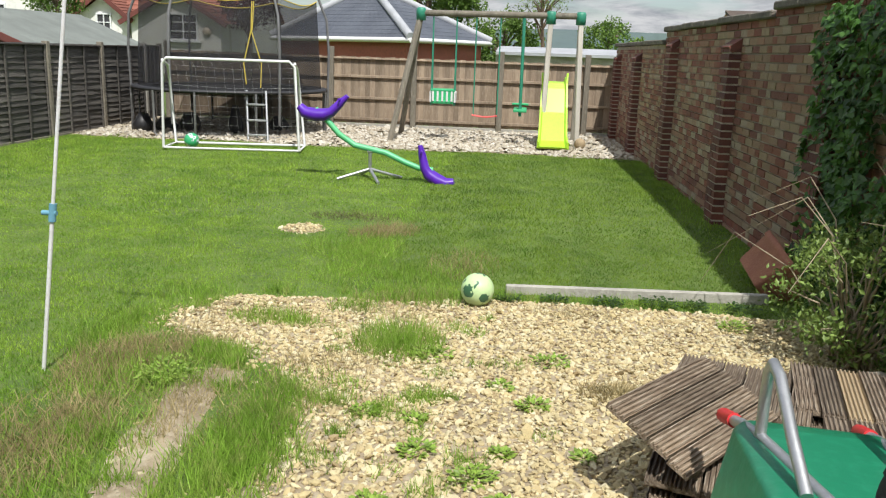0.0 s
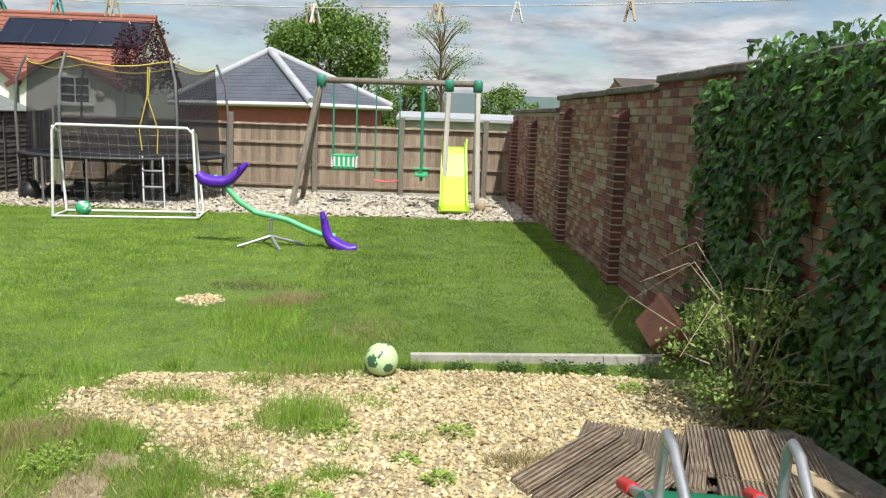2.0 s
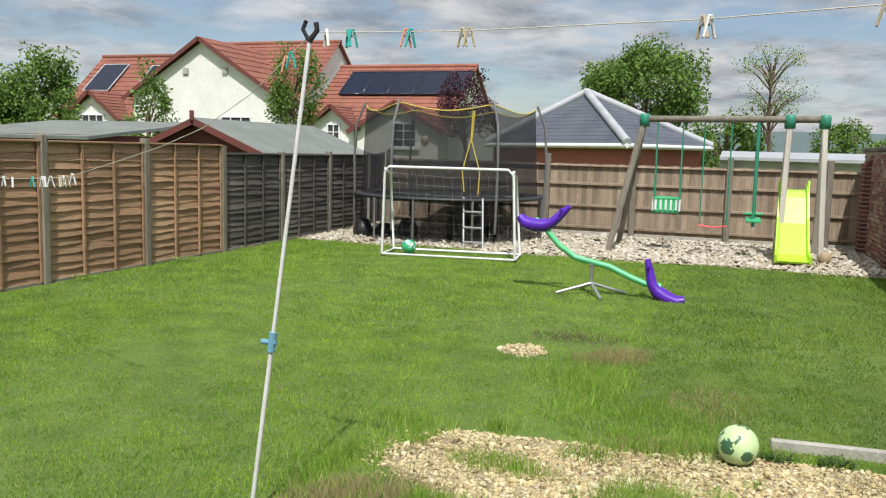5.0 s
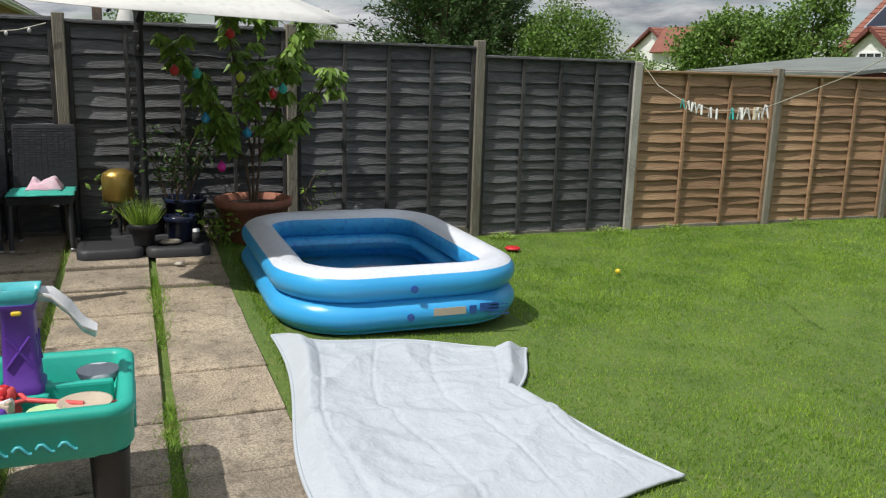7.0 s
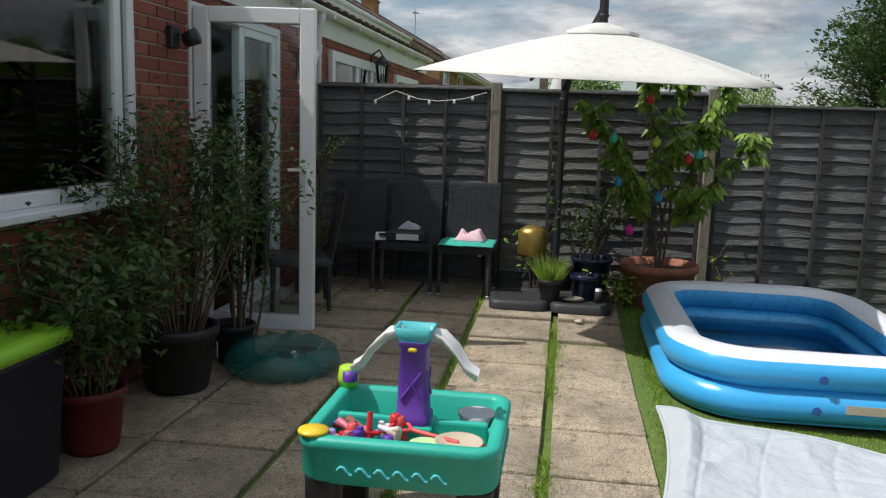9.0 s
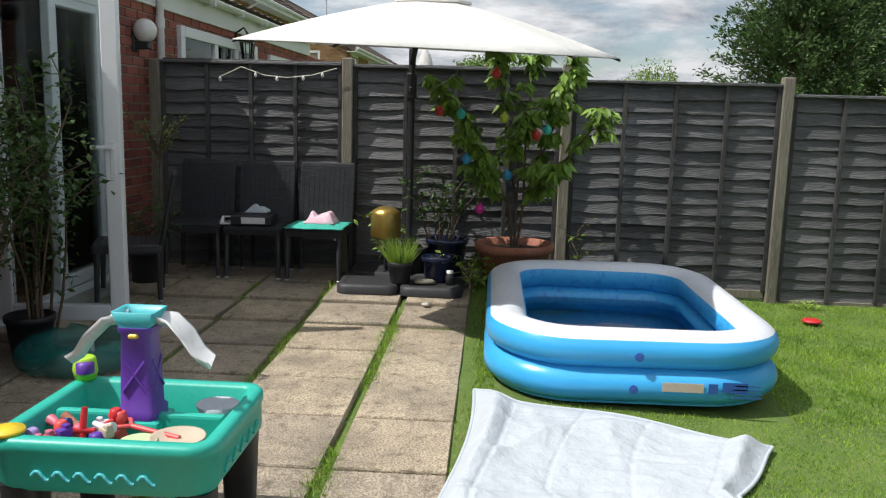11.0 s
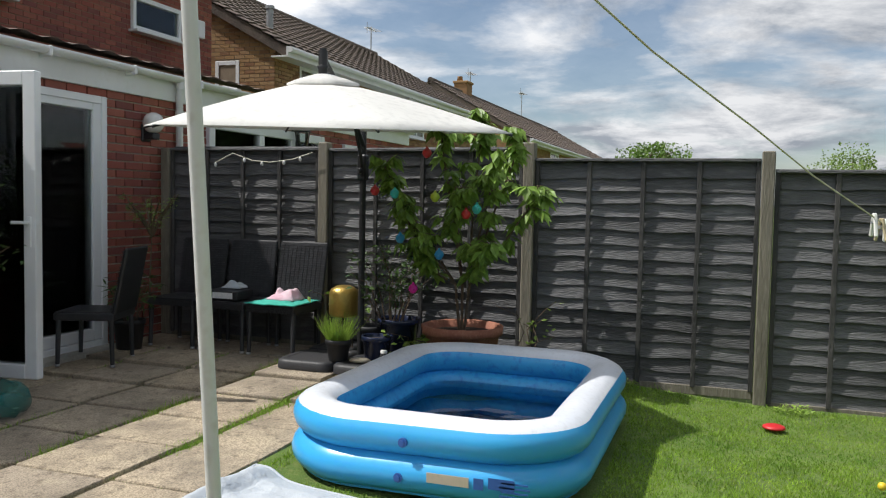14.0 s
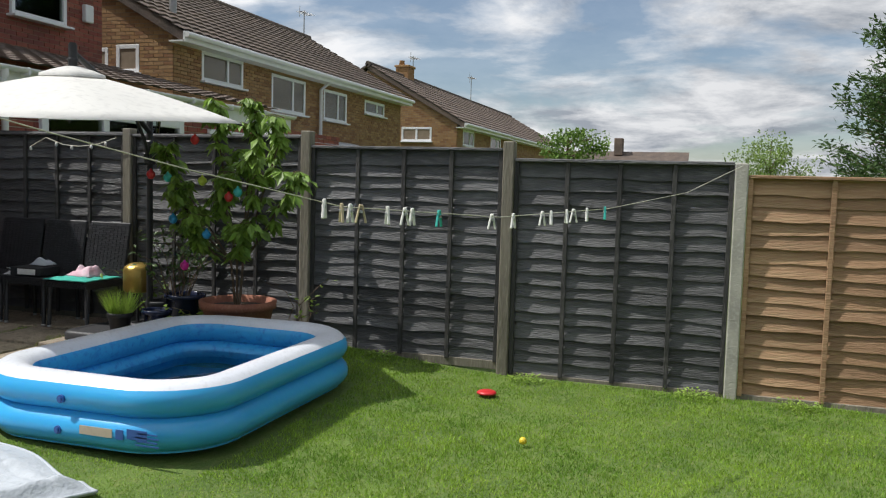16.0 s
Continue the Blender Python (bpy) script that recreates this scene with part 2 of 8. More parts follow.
CONCRETE = mat("concrete", (0.43, 0.41, 0.36), (0.31, 0.295, 0.26), 4.0, 0.9, 0.35, 70, third=(0.5, 0.48, 0.43))
HOUSE_BRICK = tones("house brick", [(0.31, 0.082, 0.057), (0.25, 0.066, 0.05), (0.35, 0.11, 0.073), (0.20, 0.058, 0.048), (0.29, 0.09, 0.062)], 0.85, 0.35, 70, stain=(0.20, 0.08, 0.06))
MORTAR = mat("mortar", (0.62, 0.57, 0.50), (0.50, 0.455, 0.39), 9.0, 0.95, 0.5, 90)
WALL_BRICK = tones("old garden wall brick", [(0.34, 0.225, 0.145), (0.38, 0.28, 0.18), (0.28, 0.105, 0.068), (0.34, 0.19, 0.125), (0.24, 0.08, 0.055), (0.41, 0.33, 0.235), (0.19, 0.07, 0.052)], 0.9, 0.6, 60, stain=(0.20, 0.14, 0.095))
PIER_BRICK = tones("dark pier brick", [(0.14, 0.05, 0.038), (0.17, 0.06, 0.045), (0.11, 0.042, 0.036), (0.20, 0.07, 0.05)], 0.8, 0.5, 60, stain=(0.10, 0.045, 0.04))
OLD_MORTAR = mat("old mortar", (0.56, 0.50, 0.40), (0.42, 0.37, 0.29), 6.0, 0.95, 0.6, 80)
COPING = mat("coping stone", (0.17, 0.15, 0.125), (0.10, 0.09, 0.075), 5.0, 0.95, 0.5, 60, third=(0.24, 0.23, 0.19))
UPVC = mat("white plastic frame", (0.80, 0.81, 0.82), (0.74, 0.75, 0.76), 2.0, 0.32, third=(0.77, 0.77, 0.77))
FASCIA = mat("white fascia", (0.78, 0.78, 0.78), (0.68, 0.68, 0.67), 2.0, 0.45, third=(0.72, 0.71, 0.69))
GLASS = glass("window glass")
ROOF_TILE = mat("brown roof tile", (0.13, 0.095, 0.075), (0.08, 0.06, 0.05), 2.0, 0.9, 0.5, 30, third=(0.17, 0.14, 0.11), pick=0.3)

# ---- mesh helpers ----


def part(name, bm, material, parent=None, label=""):
    """Links a bmesh as one mesh object, as a thing or under one."""
    me = bpy.data.meshes.new(name)
    bm.to_mesh(me)
    bm.free()
    me.materials.append(material)
    ob = new(name, me)
    if parent is not None:
        ob.parent = parent
    return tagged(ob, label)


def thing(name, label, category, group="", kind="", at=(0, 0, 0), rz=0.0):
    ob = new(name)
    ob.matrix_world = pose(*at, 0, 0, rz)
    ob.empty_display_size = 0.1
    return tagged(ob, label, category, group, kind)


def box(bm, c, s, rot=None, bevel=0.0, seg=1):
    """A box by centre and size, turned by a matrix, with softened edges."""
    m = Matrix.Translation(c) @ (rot or Matrix()).to_4x4() @ Matrix.Diagonal((*s, 1))
    made = bmesh.ops.create_cube(bm, size=1, matrix=m)["verts"]
    if bevel:
        edges = list({e for v in made for e in v.link_edges})
        bmesh.ops.bevel(bm, geom=edges, offset=bevel, segments=seg, affect="EDGES", profile=0.6)
    return made


def boxes(*rows, bevel=0.0, seg=1):
    bm = bmesh.new()
    for r in rows:
        box(bm, r[0], r[1], r[2] if len(r) > 2 else None, bevel, seg)
    return bm


def tube(bm, pts, r, seg=8, cap=True, closed=False):
    """A round bar along points; r one radius or one for each point."""
    pts = [Vector(p) for p in pts]
    n = len(pts)
    rs = r if isinstance(r, (list, tuple)) else [r] * n
    rings, side = [], None
    for i, p in enumerate(pts):
        if closed:
            d = pts[(i + 1) % n] - pts[i - 1]
        else:
            d = pts[min(i + 1, n - 1)] - pts[max(i - 1, 0)]
        d.normalize()
        if side is None:
            side = d.cross(Vector((0, 0, 1)) if abs(d.z) < 0.9 else Vector((1, 0, 0))).normalized()
        side = (side - d * side.dot(d)).normalized()
        up = d.cross(side)
        rings.append([bm.verts.new(p + (side * math.cos(a) + up * math.sin(a)) * rs[i]) for a in (2 * math.pi * k / seg for k in range(seg))])
    for i in range(n if closed else n - 1):
        a, b = rings[i], rings[(i + 1) % n]
        for k in range(seg):
            f = bm.faces.new((a[k], a[(k + 1) % seg], b[(k + 1) % seg], b[k]))
            f.smooth = True
    if cap and not closed:
        bm.faces.new([bm.verts.new(v.co) for v in rings[0][::-1]])
        bm.faces.new([bm.verts.new(v.co) for v in rings[-1]])
    return bm


def tubes(*rows, seg=8):
    bm = bmesh.new()
    for pts, r in rows:
        tube(bm, pts, r, seg)
    return bm


def lathe(profile, seg=24, bm=None, c=(0, 0, 0), smooth=True, squash=(1, 1)):
    """A turned shape from (radius, height) rows."""
    bm = bm or bmesh.new()
    c = Vector(c)
    rings = []
    for r, z in profile:
        if r < 1e-5:
            rings.append([bm.verts.new(c + Vector((0, 0, z)))])
        else:
            rings.append([bm.verts.new(c + Vector((r * math.cos(a) * squash[0], r * math.sin(a) * squash[1], z))) for a in (2 * math.pi * k / seg for k in range(seg))])
    for a, b in zip(rings, rings[1:]):
        for k in range(seg):
            q = (k + 1) % seg
            if len(a) == 1 and len(b) == 1:
                continue
            vs = (a[0], b[q], b[k]) if len(a) == 1 else (a[k], a[q], b[0]) if len(b) == 1 else (a[k], a[q], b[q], b[k])
            f = bm.faces.new(vs)
            f.smooth = smooth
    return bm


def rounded(w, d, r, n=6):
    """The outline of a rectangle with round corners, anticlockwise."""
    out = []
    for cx, cy, a0 in ((w / 2 - r, d / 2 - r, 0), (-w / 2 + r, d / 2 - r, 90), (-w / 2 + r, -d / 2 + r, 180), (w / 2 - r, -d / 2 + r, 270)):
        for k in range(n + 1):
            a = radians(a0 + 90 * k / n)
            out.append((cx + r * math.cos(a), cy + r * math.sin(a)))
    return out


def loft(rings, bm=None, cap0=True, cap1=True, closed=False, smooth=True):
    """A skin over rings of equal count."""
    bm = bm or bmesh.new()
    vs = [[bm.verts.new(p) for p in r] for r in rings]
    n = len(vs[0])
    pairs = list(zip(vs, vs[1:])) + ([(vs[-1], vs[0])] if closed else [])
    for a, b in pairs:
        for k in range(n):
            f = bm.faces.new((a[k], a[(k + 1) % n], b[(k + 1) % n], b[k]))
            f.smooth = smooth
    if cap0 and not closed:
        bm.faces.new([bm.verts.new(v.co) for v in vs[0][::-1]] if smooth else vs[0][::-1])
    if cap1 and not closed:
        bm.faces.new([bm.verts.new(v.co) for v in vs[-1]] if smooth else vs[-1])
    return bm


def prism(outline, z0, z1):
    return loft([[(x, y, z0) for x, y in outline], [(x, y, z1) for x, y in outline]], smooth=False)


def soup(name, verts, faces, material, parent=None, label="", smooth=False):
    """One mesh from arrays of corners and equal-sided faces."""
    me = bpy.data.meshes.new(name)
    verts, faces = np.asarray(verts, dtype=np.float32), np.asarray(faces, dtype=np.int32)
    k = faces.shape[1]
    me.vertices.add(len(verts))
    me.vertices.foreach_set("co", verts.ravel())
    me.loops.add(faces.size)
    me.loops.foreach_set("vertex_index", faces.ravel())
    me.polygons.add(len(faces))
    me.polygons.foreach_set("loop_start", np.arange(0, faces.size, k, dtype=np.int32))
    me.polygons.foreach_set("use_smooth", np.full(len(faces), smooth))
    me.update(calc_edges=True)
    me.materials.append(material)
    ob = new(name, me)
    if parent is not None:
        ob.parent = parent
    return tagged(ob, label)


def smooth01(a, b, v):
    u = np.clip((v - a) / (b - a), 0, 1)
    return u * u * (3 - 2 * u)


def ground_z(x, y):
    """The height of the ground: the patio at nought, the lawn a little lower."""
    x, y = np.asarray(x, dtype=float), np.asarray(y, dtype=float)
    return -0.09 * smooth01(2.0, 5.0, y) - 0.02 * smooth01(1.95, 2.2, y) + 0.06 * smooth01(-5.5, -7.5, x) * smooth01(4.4, 2.6, y)


def gz(x, y):
    return float(ground_z(x, y))


def wobble(x, y, f=1.0, s=0.0):
    """A smooth uneven field over the plan, about -1 to 1."""
    x, y = np.asarray(x, dtype=float) * f + s, np.asarray(y, dtype=float) * f - s
    return (np.sin(1.7 * x + 1.3 * np.sin(1.1 * y)) + np.sin(2.3 * y + 1.7 * np.sin(0.9 * x + 2)) + 0.6 * np.sin(4.1 * x - 3.3 * y + 1) + 0.5 * np.sin(5.3 * y + 3.9 * x)) / 3.1


def gravel_share(x, y, trail_too=1.0):
    """How bare and stony the ground is between the patio and the lawn, 0 to 1."""
    x, y = np.asarray(x, dtype=float), np.asarray(y, dtype=float)
    left = -0.84 - 0.30 * smooth01(3.4, 3.9, y) - 0.72 * smooth01(3.8, 4.5, y) + 0.5 * smooth01(4.9, 5.5, y)
    pad = smooth01(-0.32, 0.32, x - left + 0.16 * wobble(x, y, 1.6)) * smooth01(0.0, 0.12, 5.36 + 0.07 * wobble(x, y, 2) - y - 0.35 * smooth01(-0.1, -0.9, x) * 0.5)
    trail = smooth01(0.16, 0.05, np.abs(x + 1.31 + 0.13 * np.sin(1.5 * (y - 2.5))) + 0.05 * wobble(x, y, 3)) * smooth01(3.85, 3.6, y)
    spot = smooth01(0.22, 0.10, np.hypot((x + 1.94), 0.9 * (y - 7.22)) + 0.06 * wobble(x, y, 4))
    return np.maximum(np.maximum(pad, trail * trail_too), spot)


# ---- ground ----
def axis(a, b, step, far):
    core = list(np.arange(a, b + 1e-6, step))
    out, d = [], step
    while d < far:
        d *= 1.7
        out.append(d)
    return np.array([a - o for o in out[::-1]] + core + [b + o for o in out])


def build_ground():
    xs, ys = axis(-9, 3, 0.25, 1600), axis(-3, 18, 0.25, 1600)
    gx, gy = np.meshgrid(xs, ys, indexing="ij")
    zz = ground_z(gx, gy) + 0.008 * wobble(gx, gy, 1.4) * smooth01(2.0, 3.0, gy) - 0.03 * (gy < 1.95)
    v = np.stack([gx, gy, zz], -1).reshape(-1, 3)
    i, j = np.meshgrid(np.arange(len(xs) - 1), np.arange(len(ys) - 1), indexing="ij")
    q = (i * len(ys) + j).ravel()
    f = np.stack([q, q + len(ys), q + len(ys) + 1, q + 1], -1)
    return tagged(soup("ground", v, f, LAWN, smooth=True), "mown green lawn ground with bare patches", "ground", kind="structure")


ground = build_ground()


def build_bed(name, x0, x1, y0, y1, step, share, material, label):
    """A thin sheet of bare earth where share is high."""
    xs, ys = np.arange(x0, x1, step), np.arange(y0, y1, step)
    gx, gy = np.meshgrid(xs, ys, indexing="ij")
    zz = ground_z(gx, gy) + 0.02 * (share(gx, gy) - 0.35) + 0.008 * wobble(gx, gy, 1.4)
    v = np.stack([gx, gy, zz], -1).reshape(-1, 3)
    i, j = np.meshgrid(np.arange(len(xs) - 1), np.arange(len(ys) - 1), indexing="ij")
    keep = share(gx + step / 2, gy + step / 2)[:-1, :-1].ravel() > 0.2
    q = (i * len(ys) + j).ravel()[keep]
    f = np.stack([q, q + len(ys), q + len(ys) + 1, q + 1], -1)
    return tagged(soup(name, v, f, material, smooth=True), label, "ground", kind="structure")


build_bed("gravel_bed", -2.6, 2.3, 1.95, 8, 0.05, gravel_share, DIRT, "sandy earth bed under the loose gravel")


def back_share(x, y):
    return smooth01(0, 0.1, np.asarray(y) - 13.55 + 0.1 * wobble(x, y, 1.5))


build_bed("gravel_bed_back", -7.8, 1.95, 13.3, 17.4, 0.1, back_share, DIRT, "pale gravel bed along the back fence")

# ---- fences ----
FX = -7.75
POST_Y = [-0.86, 0.78, 2.60, 4.37, 6.10, 7.90, 9.63, 11.38, 13.10, 14.86, 16.62, 17.34]
POST_Z = [1.80, 1.84, 1.83, 1.76, 1.62, 1.60, 1.59, 1.52, 1.45, 1.46, 1.46, 1.46]
PANEL_Z = [1.79, 1.78, 1.70, 1.62, 1.53, 1.53, 1.53, 1.40, 1.39, 1.40, 1.40]
PANEL_WOOD = [DARK_WOOD] * 4 + [BROWN_WOOD] * 3 + [GREY_WOOD] * 4


def slat_mesh(length, height, seed):
    """A lapped fence board: waney lower edge, thin, leaning out at the bottom."""
    rnd = random.Random(seed)
    n, bm = 22, bmesh.new()
    ph = [rnd.uniform(0, 6.3) for _ in range(4)]
    top0, top1, b0, b1 = [], [], [], []
    for k in range(n + 1):
        y = length * (k / n - 0.5)
        w = 0.006 * math.sin(3.1 * y + ph[0]) + 0.005 * math.sin(9.3 * y + ph[1]) + 0.003 * math.sin(21 * y + ph[2])
        bow = 0.005 * math.sin(2.6 * y + ph[2]) + 0.0035 * math.sin(7.0 * y + ph[3])
        top0.append(bm.verts.new((-0.006, y, height)))
        top1.append(bm.verts.new((0.000, y, height)))
        b0.append(bm.verts.new((0.017 + bow, y, w)))
        b1.append(bm.verts.new((0.029 + bow, y, w)))
    for k in range(n):
        for a, b in ((top1, b1), (b0, top0), (b1, b0), (top0, top1)):
            bm.faces.new((a[k], b[k], b[k + 1], a[k + 1]))
    for k in (0, n):
        bm.faces.new((top0[k], top1[k], b1[k], b0[k]))
    bmesh.ops.recalc_face_normals(bm, faces=bm.faces)
    return bm


def fence_panel(k):
    y0, y1, top = POST_Y[k] + 0.05, POST_Y[k + 1] - 0.05, PANEL_Z[k]
    base = gz(FX, (y0 + y1) / 2) + 0.02
    wood, length = PANEL_WOOD[k], y1 - y0
    name = {0: "black-stained", 4: "orange-brown", 7: "dark grey"}[0 if k < 4 else 4 if k < 7 else 7]
    t = thing("fence_panel", name + " waney-lap wooden fence panel between posts", "fence", "panels of the side fence", "structure", (FX - 0.075, (y0 + y1) / 2, base))
    rows = 16
    step = (top - base - 0.03) / rows
    rnd = random.Random(k)
    for r in range(rows):
        s = part("slat", slat_mesh(length, step + 0.045, 100 * k + r), wood, t)
        s.location = (rnd.uniform(-0.003, 0.003), 0, step * r + (rnd.uniform(-0.012, 0.010) if r else 0))
        s.rotation_euler = (rnd.uniform(-0.004, 0.004), 0, 0)
    for j in range(5 if k < 4 else 4):
        n = 4 if k < 4 else 3
        y = (j / n - 0.5) * (length - 0.03)
        s = part("batten", boxes(((0.044, y, (top - base) / 2), (0.024, 0.034, top - base - 0.01)), bevel=0.003), BATTEN_WOOD if k < 4 else wood, t)
    part("top_rail", boxes(((0.026, 0, top - base - 0.005), (0.09, length, 0.024)), bevel=0.004), wood, t)
    gravel_board = part("kickboard", boxes(((0.02, 0, -0.02), (0.04, length, 0.07)), bevel=0.004), POST_WOOD, t)


for k in range(len(POST_Y) - 1):
    fence_panel(k)
for k, (y, z) in enumerate(zip(POST_Y, POST_Z)):
    b = gz(FX, y) - 0.05
    wood = CONCRETE if k in (4, 10) else POST_WOOD
    bm = boxes(((FX - 0.045, y, (z + b) / 2), (0.1, 0.09, z - b)), bevel=0.008)
    p = part("fence_post", bm, wood)
    tagged(p, "weathered grey fence post between the panels" if wood is POST_WOOD else "pale concrete fence post between the panels", "fence post", "posts of the side fence", "structure")

BY = 17.34
BACK_POSTS = [-7.6, -5.83, -4.07, -2.33, -0.54, 1.2]


def back_bay(x0, x1):
    base = gz(x0, BY) + 0.08
    t = thing("fence_bay", "weathered brown closeboard fence bay with arris rails", "fence", "bays of the back fence", "structure", ((x0 + x1) / 2, BY, base))
    w = x1 - x0
    n = max(3, round(w / 0.105))
    for k in range(n):
        x = (k + 0.5) / n * w - w / 2
        part("board", boxes(((x, 0.02 + 0.004 * (k % 2), 0.68 + 0.004 * ((k * 7) % 5)), (w / n + 0.008, 0.016, 1.36), Matrix.Rotation(0.06, 4, "Z"))), BOARD_WOOD, t)
    for z in (0.10, 0.53, 0.97, 1.33):
        part("rail", boxes(((0, -0.012, z), (w, 0.05 if z < 1.3 else 0.075, 0.055 if z < 1.3 else 0.03)), bevel=0.006), BOARD_WOOD, t)
    part("gravel_board", boxes(((0, 0.01, -0.08), (w, 0.04, 0.17)), bevel=0.005), CONCRETE, t)


for a, b in zip(BACK_POSTS, BACK_POSTS[1:] + [1.78]):
    back_bay(a, b)
for x in BACK_POSTS:
    p = part("fence_post", boxes(((x, BY - 0.03, 0.70), (0.11, 0.11, 1.66)), bevel=0.008), POST_WOOD)
    tagged(p, "weathered square wooden post of the closeboard fence", "fence post", "posts of the back fence", "structure")

# ---- brickwork ----


def courses(length, z0, z1, holes=(), bl=0.225, bh=0.075, joint=0.012):
    """Bricks of a stretcher bond as (from, to, low, high), cut round the holes (from, to, low, high)."""
    out, row, z = [], 0, z0
    while z + bh <= z1 + 0.02:
        u = -bl / 2 if row % 2 else 0.0
        while u < length:
            bits = [(max(u, 0) + joint / 2, min(u + bl, length) - joint / 2)]
            for h0, h1, v0, v1 in holes:
                if z + bh > v0 + 0.02 and z < v1 - 0.02:
                    bits = [q for a, b in bits for q in ((a, min(b, h0)), (max(a, h1), b))]
            out += [(a, b, z + joint / 2, z + bh - joint / 2) for a, b in bits if b - a > 0.03]
            u += bl
        z += bh
        row += 1
    return out


def brick_rest(name, rows, origin, along, out, material, parent, deep=0.03, proud=0.008, label=""):
    """Bricks too many to pick apart, joined into one mesh."""
    along, out, origin = np.array(along), np.array(out), np.array(origin)
    r = np.array(rows)
    n = len(r)
    rs = np.random.RandomState(n)
    pr = proud + rs.uniform(-0.003, 0.003, n)
    vs = []
    for d in (-deep, 1):
        dep = np.full(n, -deep) if d < 0 else pr
        for a, b in ((0, 2), (1, 2), (1, 3), (0, 3)):
            vs.append(origin + r[:, a, None] * along + dep[:, None] * out + r[:, b, None] * np.array((0, 0, 1.0)))
    v = np.stack(vs, 1).reshape(-1, 3)
    base = np.arange(n)[:, None] * 8
    quads = np.array([[4, 5, 6, 7], [0, 1, 5, 4], [1, 2, 6, 5], [2, 3, 7, 6], [3, 0, 4, 7]])
    f = (base[:, None, :] + quads[None]).reshape(-1, 4)
    ob = soup(name, v, f, material, parent, label)
    return tagged(ob, kind="stuff")


BRICK_MESH = {}


def brick_parts(rows, origin, along, out, material, parent, proud=0.008):
    """Bricks that can be picked apart, each an object on one shared mesh."""
    if material.name not in BRICK_MESH:
        bm = bmesh.new()
        box(bm, (0, 0, 0), (1, 1, 1))
        me = bpy.data.meshes.new("brick")
        for v in bm.verts:
            if v.co.y > 0:
                v.co.x *= 0.985
                v.co.z *= 0.96
        bm.to_mesh(me)
        bm.free()
        me.materials.append(material)
        BRICK_MESH[material.name] = me
    along, out, origin = Vector(along), Vector(out), Vector(origin)
    turn = Matrix((along, out, Vector((0, 0, 1)))).transposed().to_4x4()
    for a, b, c, d in rows:
        ob = new("brick", BRICK_MESH[material.name])
        p = proud + random.uniform(-0.003, 0.004)
        ob.parent = parent
        ob.matrix_basis = Matrix.Translation(origin + along * ((a + b) / 2) + out * (p - 0.02) + Vector((0, 0, (c + d) / 2))) @ turn @ Matrix.Diagonal((b - a, 0.04, d - c, 1))


def roof_plane(name, eave0, eave1, ridge0, ridge1, tile, rows, material, parent, roll=0.025, label="", lift=0.035):
    """A pitched roof of rolled tiles in stepped courses."""
    e0, e1, r0, r1 = (np.array(p, dtype=float) for p in (eave0, eave1, ridge0, ridge1))
    length = np.linalg.norm(e1 - e0)
    n = max(4, int(length / tile * 4))
    nrm = np.cross(e1 - e0, r0 - e0)
    nrm /= np.linalg.norm(nrm)
    if nrm[2] < 0:
        nrm = -nrm
    us = np.linspace(0, 1, n + 1)
    wave = roll * np.abs(np.sin(np.pi * us * length / tile))
    lines = []
    for k in range(rows):
        for s, up in ((k / rows, lift), ((k + 1) / rows, 0.0)):
            a, b = e0 + (r0 - e0) * s, e1 + (r1 - e1) * s
            lines.append(a + (b - a) * us[:, None] + nrm * (wave + up)[:, None])
    v = np.concatenate(lines)
    m, q = len(lines), n + 1
    i, j = np.meshgrid(np.arange(m - 1), np.arange(n), indexing="ij")
    s = (i * q + j).ravel()
    f = np.stack([s, s + 1, s + q + 1, s + q], -1)
    return soup(name, v, f, material, parent, label)


def slab_of(name, corners, thick, material, parent, label=""):
    """A flat plate from a plane outline, given thickness along its normal."""
    p = [Vector(c) for c in corners]
    nrm = (p[1] - p[0]).cross(p[2] - p[0]).normalized() * thick
    return part(name, loft([[c - nrm for c in p], p], smooth=False), material, parent, label)


# ---- the house and its rear wall ----
HY = -0.95
house = thing("wall_house", "red brick rear wall of the house with white frames", "wall", kind="structure")
HOLES = [(3.00 - 0.15, 3.00 + 1.80, 1.03, 2.21), (5.45, 7.08, 0.02, 2.19)]
part("wall_core", boxes(
    ((0.1, HY - 0.13, 1.12), (5.9, 0.24, 2.24)), ((-3.825, HY - 0.13, 0.515), (1.95, 0.24, 1.03)), ((-3.825, HY - 0.13, 2.225), (1.95, 0.24, 0.03)),
    ((-5.125, HY - 0.13, 1.12), (0.65, 0.24, 2.24)), ((-6.265, HY - 0.13, 2.215), (1.63, 0.24, 0.05)), ((-10.79, HY - 0.13, 1.12), (7.42, 0.24, 2.24))), MORTAR, house)
rows = courses(16.0, 0.0, 2.25, [(h0 + 0.0, h1, v0, v1) for h0, h1, v0, v1 in HOLES])
near = [r for r in rows if 4.15 < (r[0] + r[1]) / 2 < 8.0][:300]
chosen = set(near)
brick_parts(near, (0, HY, 0), (-1, 0, 0), (0, 1, 0), HOUSE_BRICK, house)
brick_rest("brickwork", [r for r in rows if r not in chosen], (0, HY, 0), (-1, 0, 0), (0, 1, 0), HOUSE_BRICK, house)
brick_rest("brickwork", courses(3.0, 0.0, 2.25), (0, HY, 0), (1, 0, 0), (0, 1, 0), HOUSE_BRICK, house)


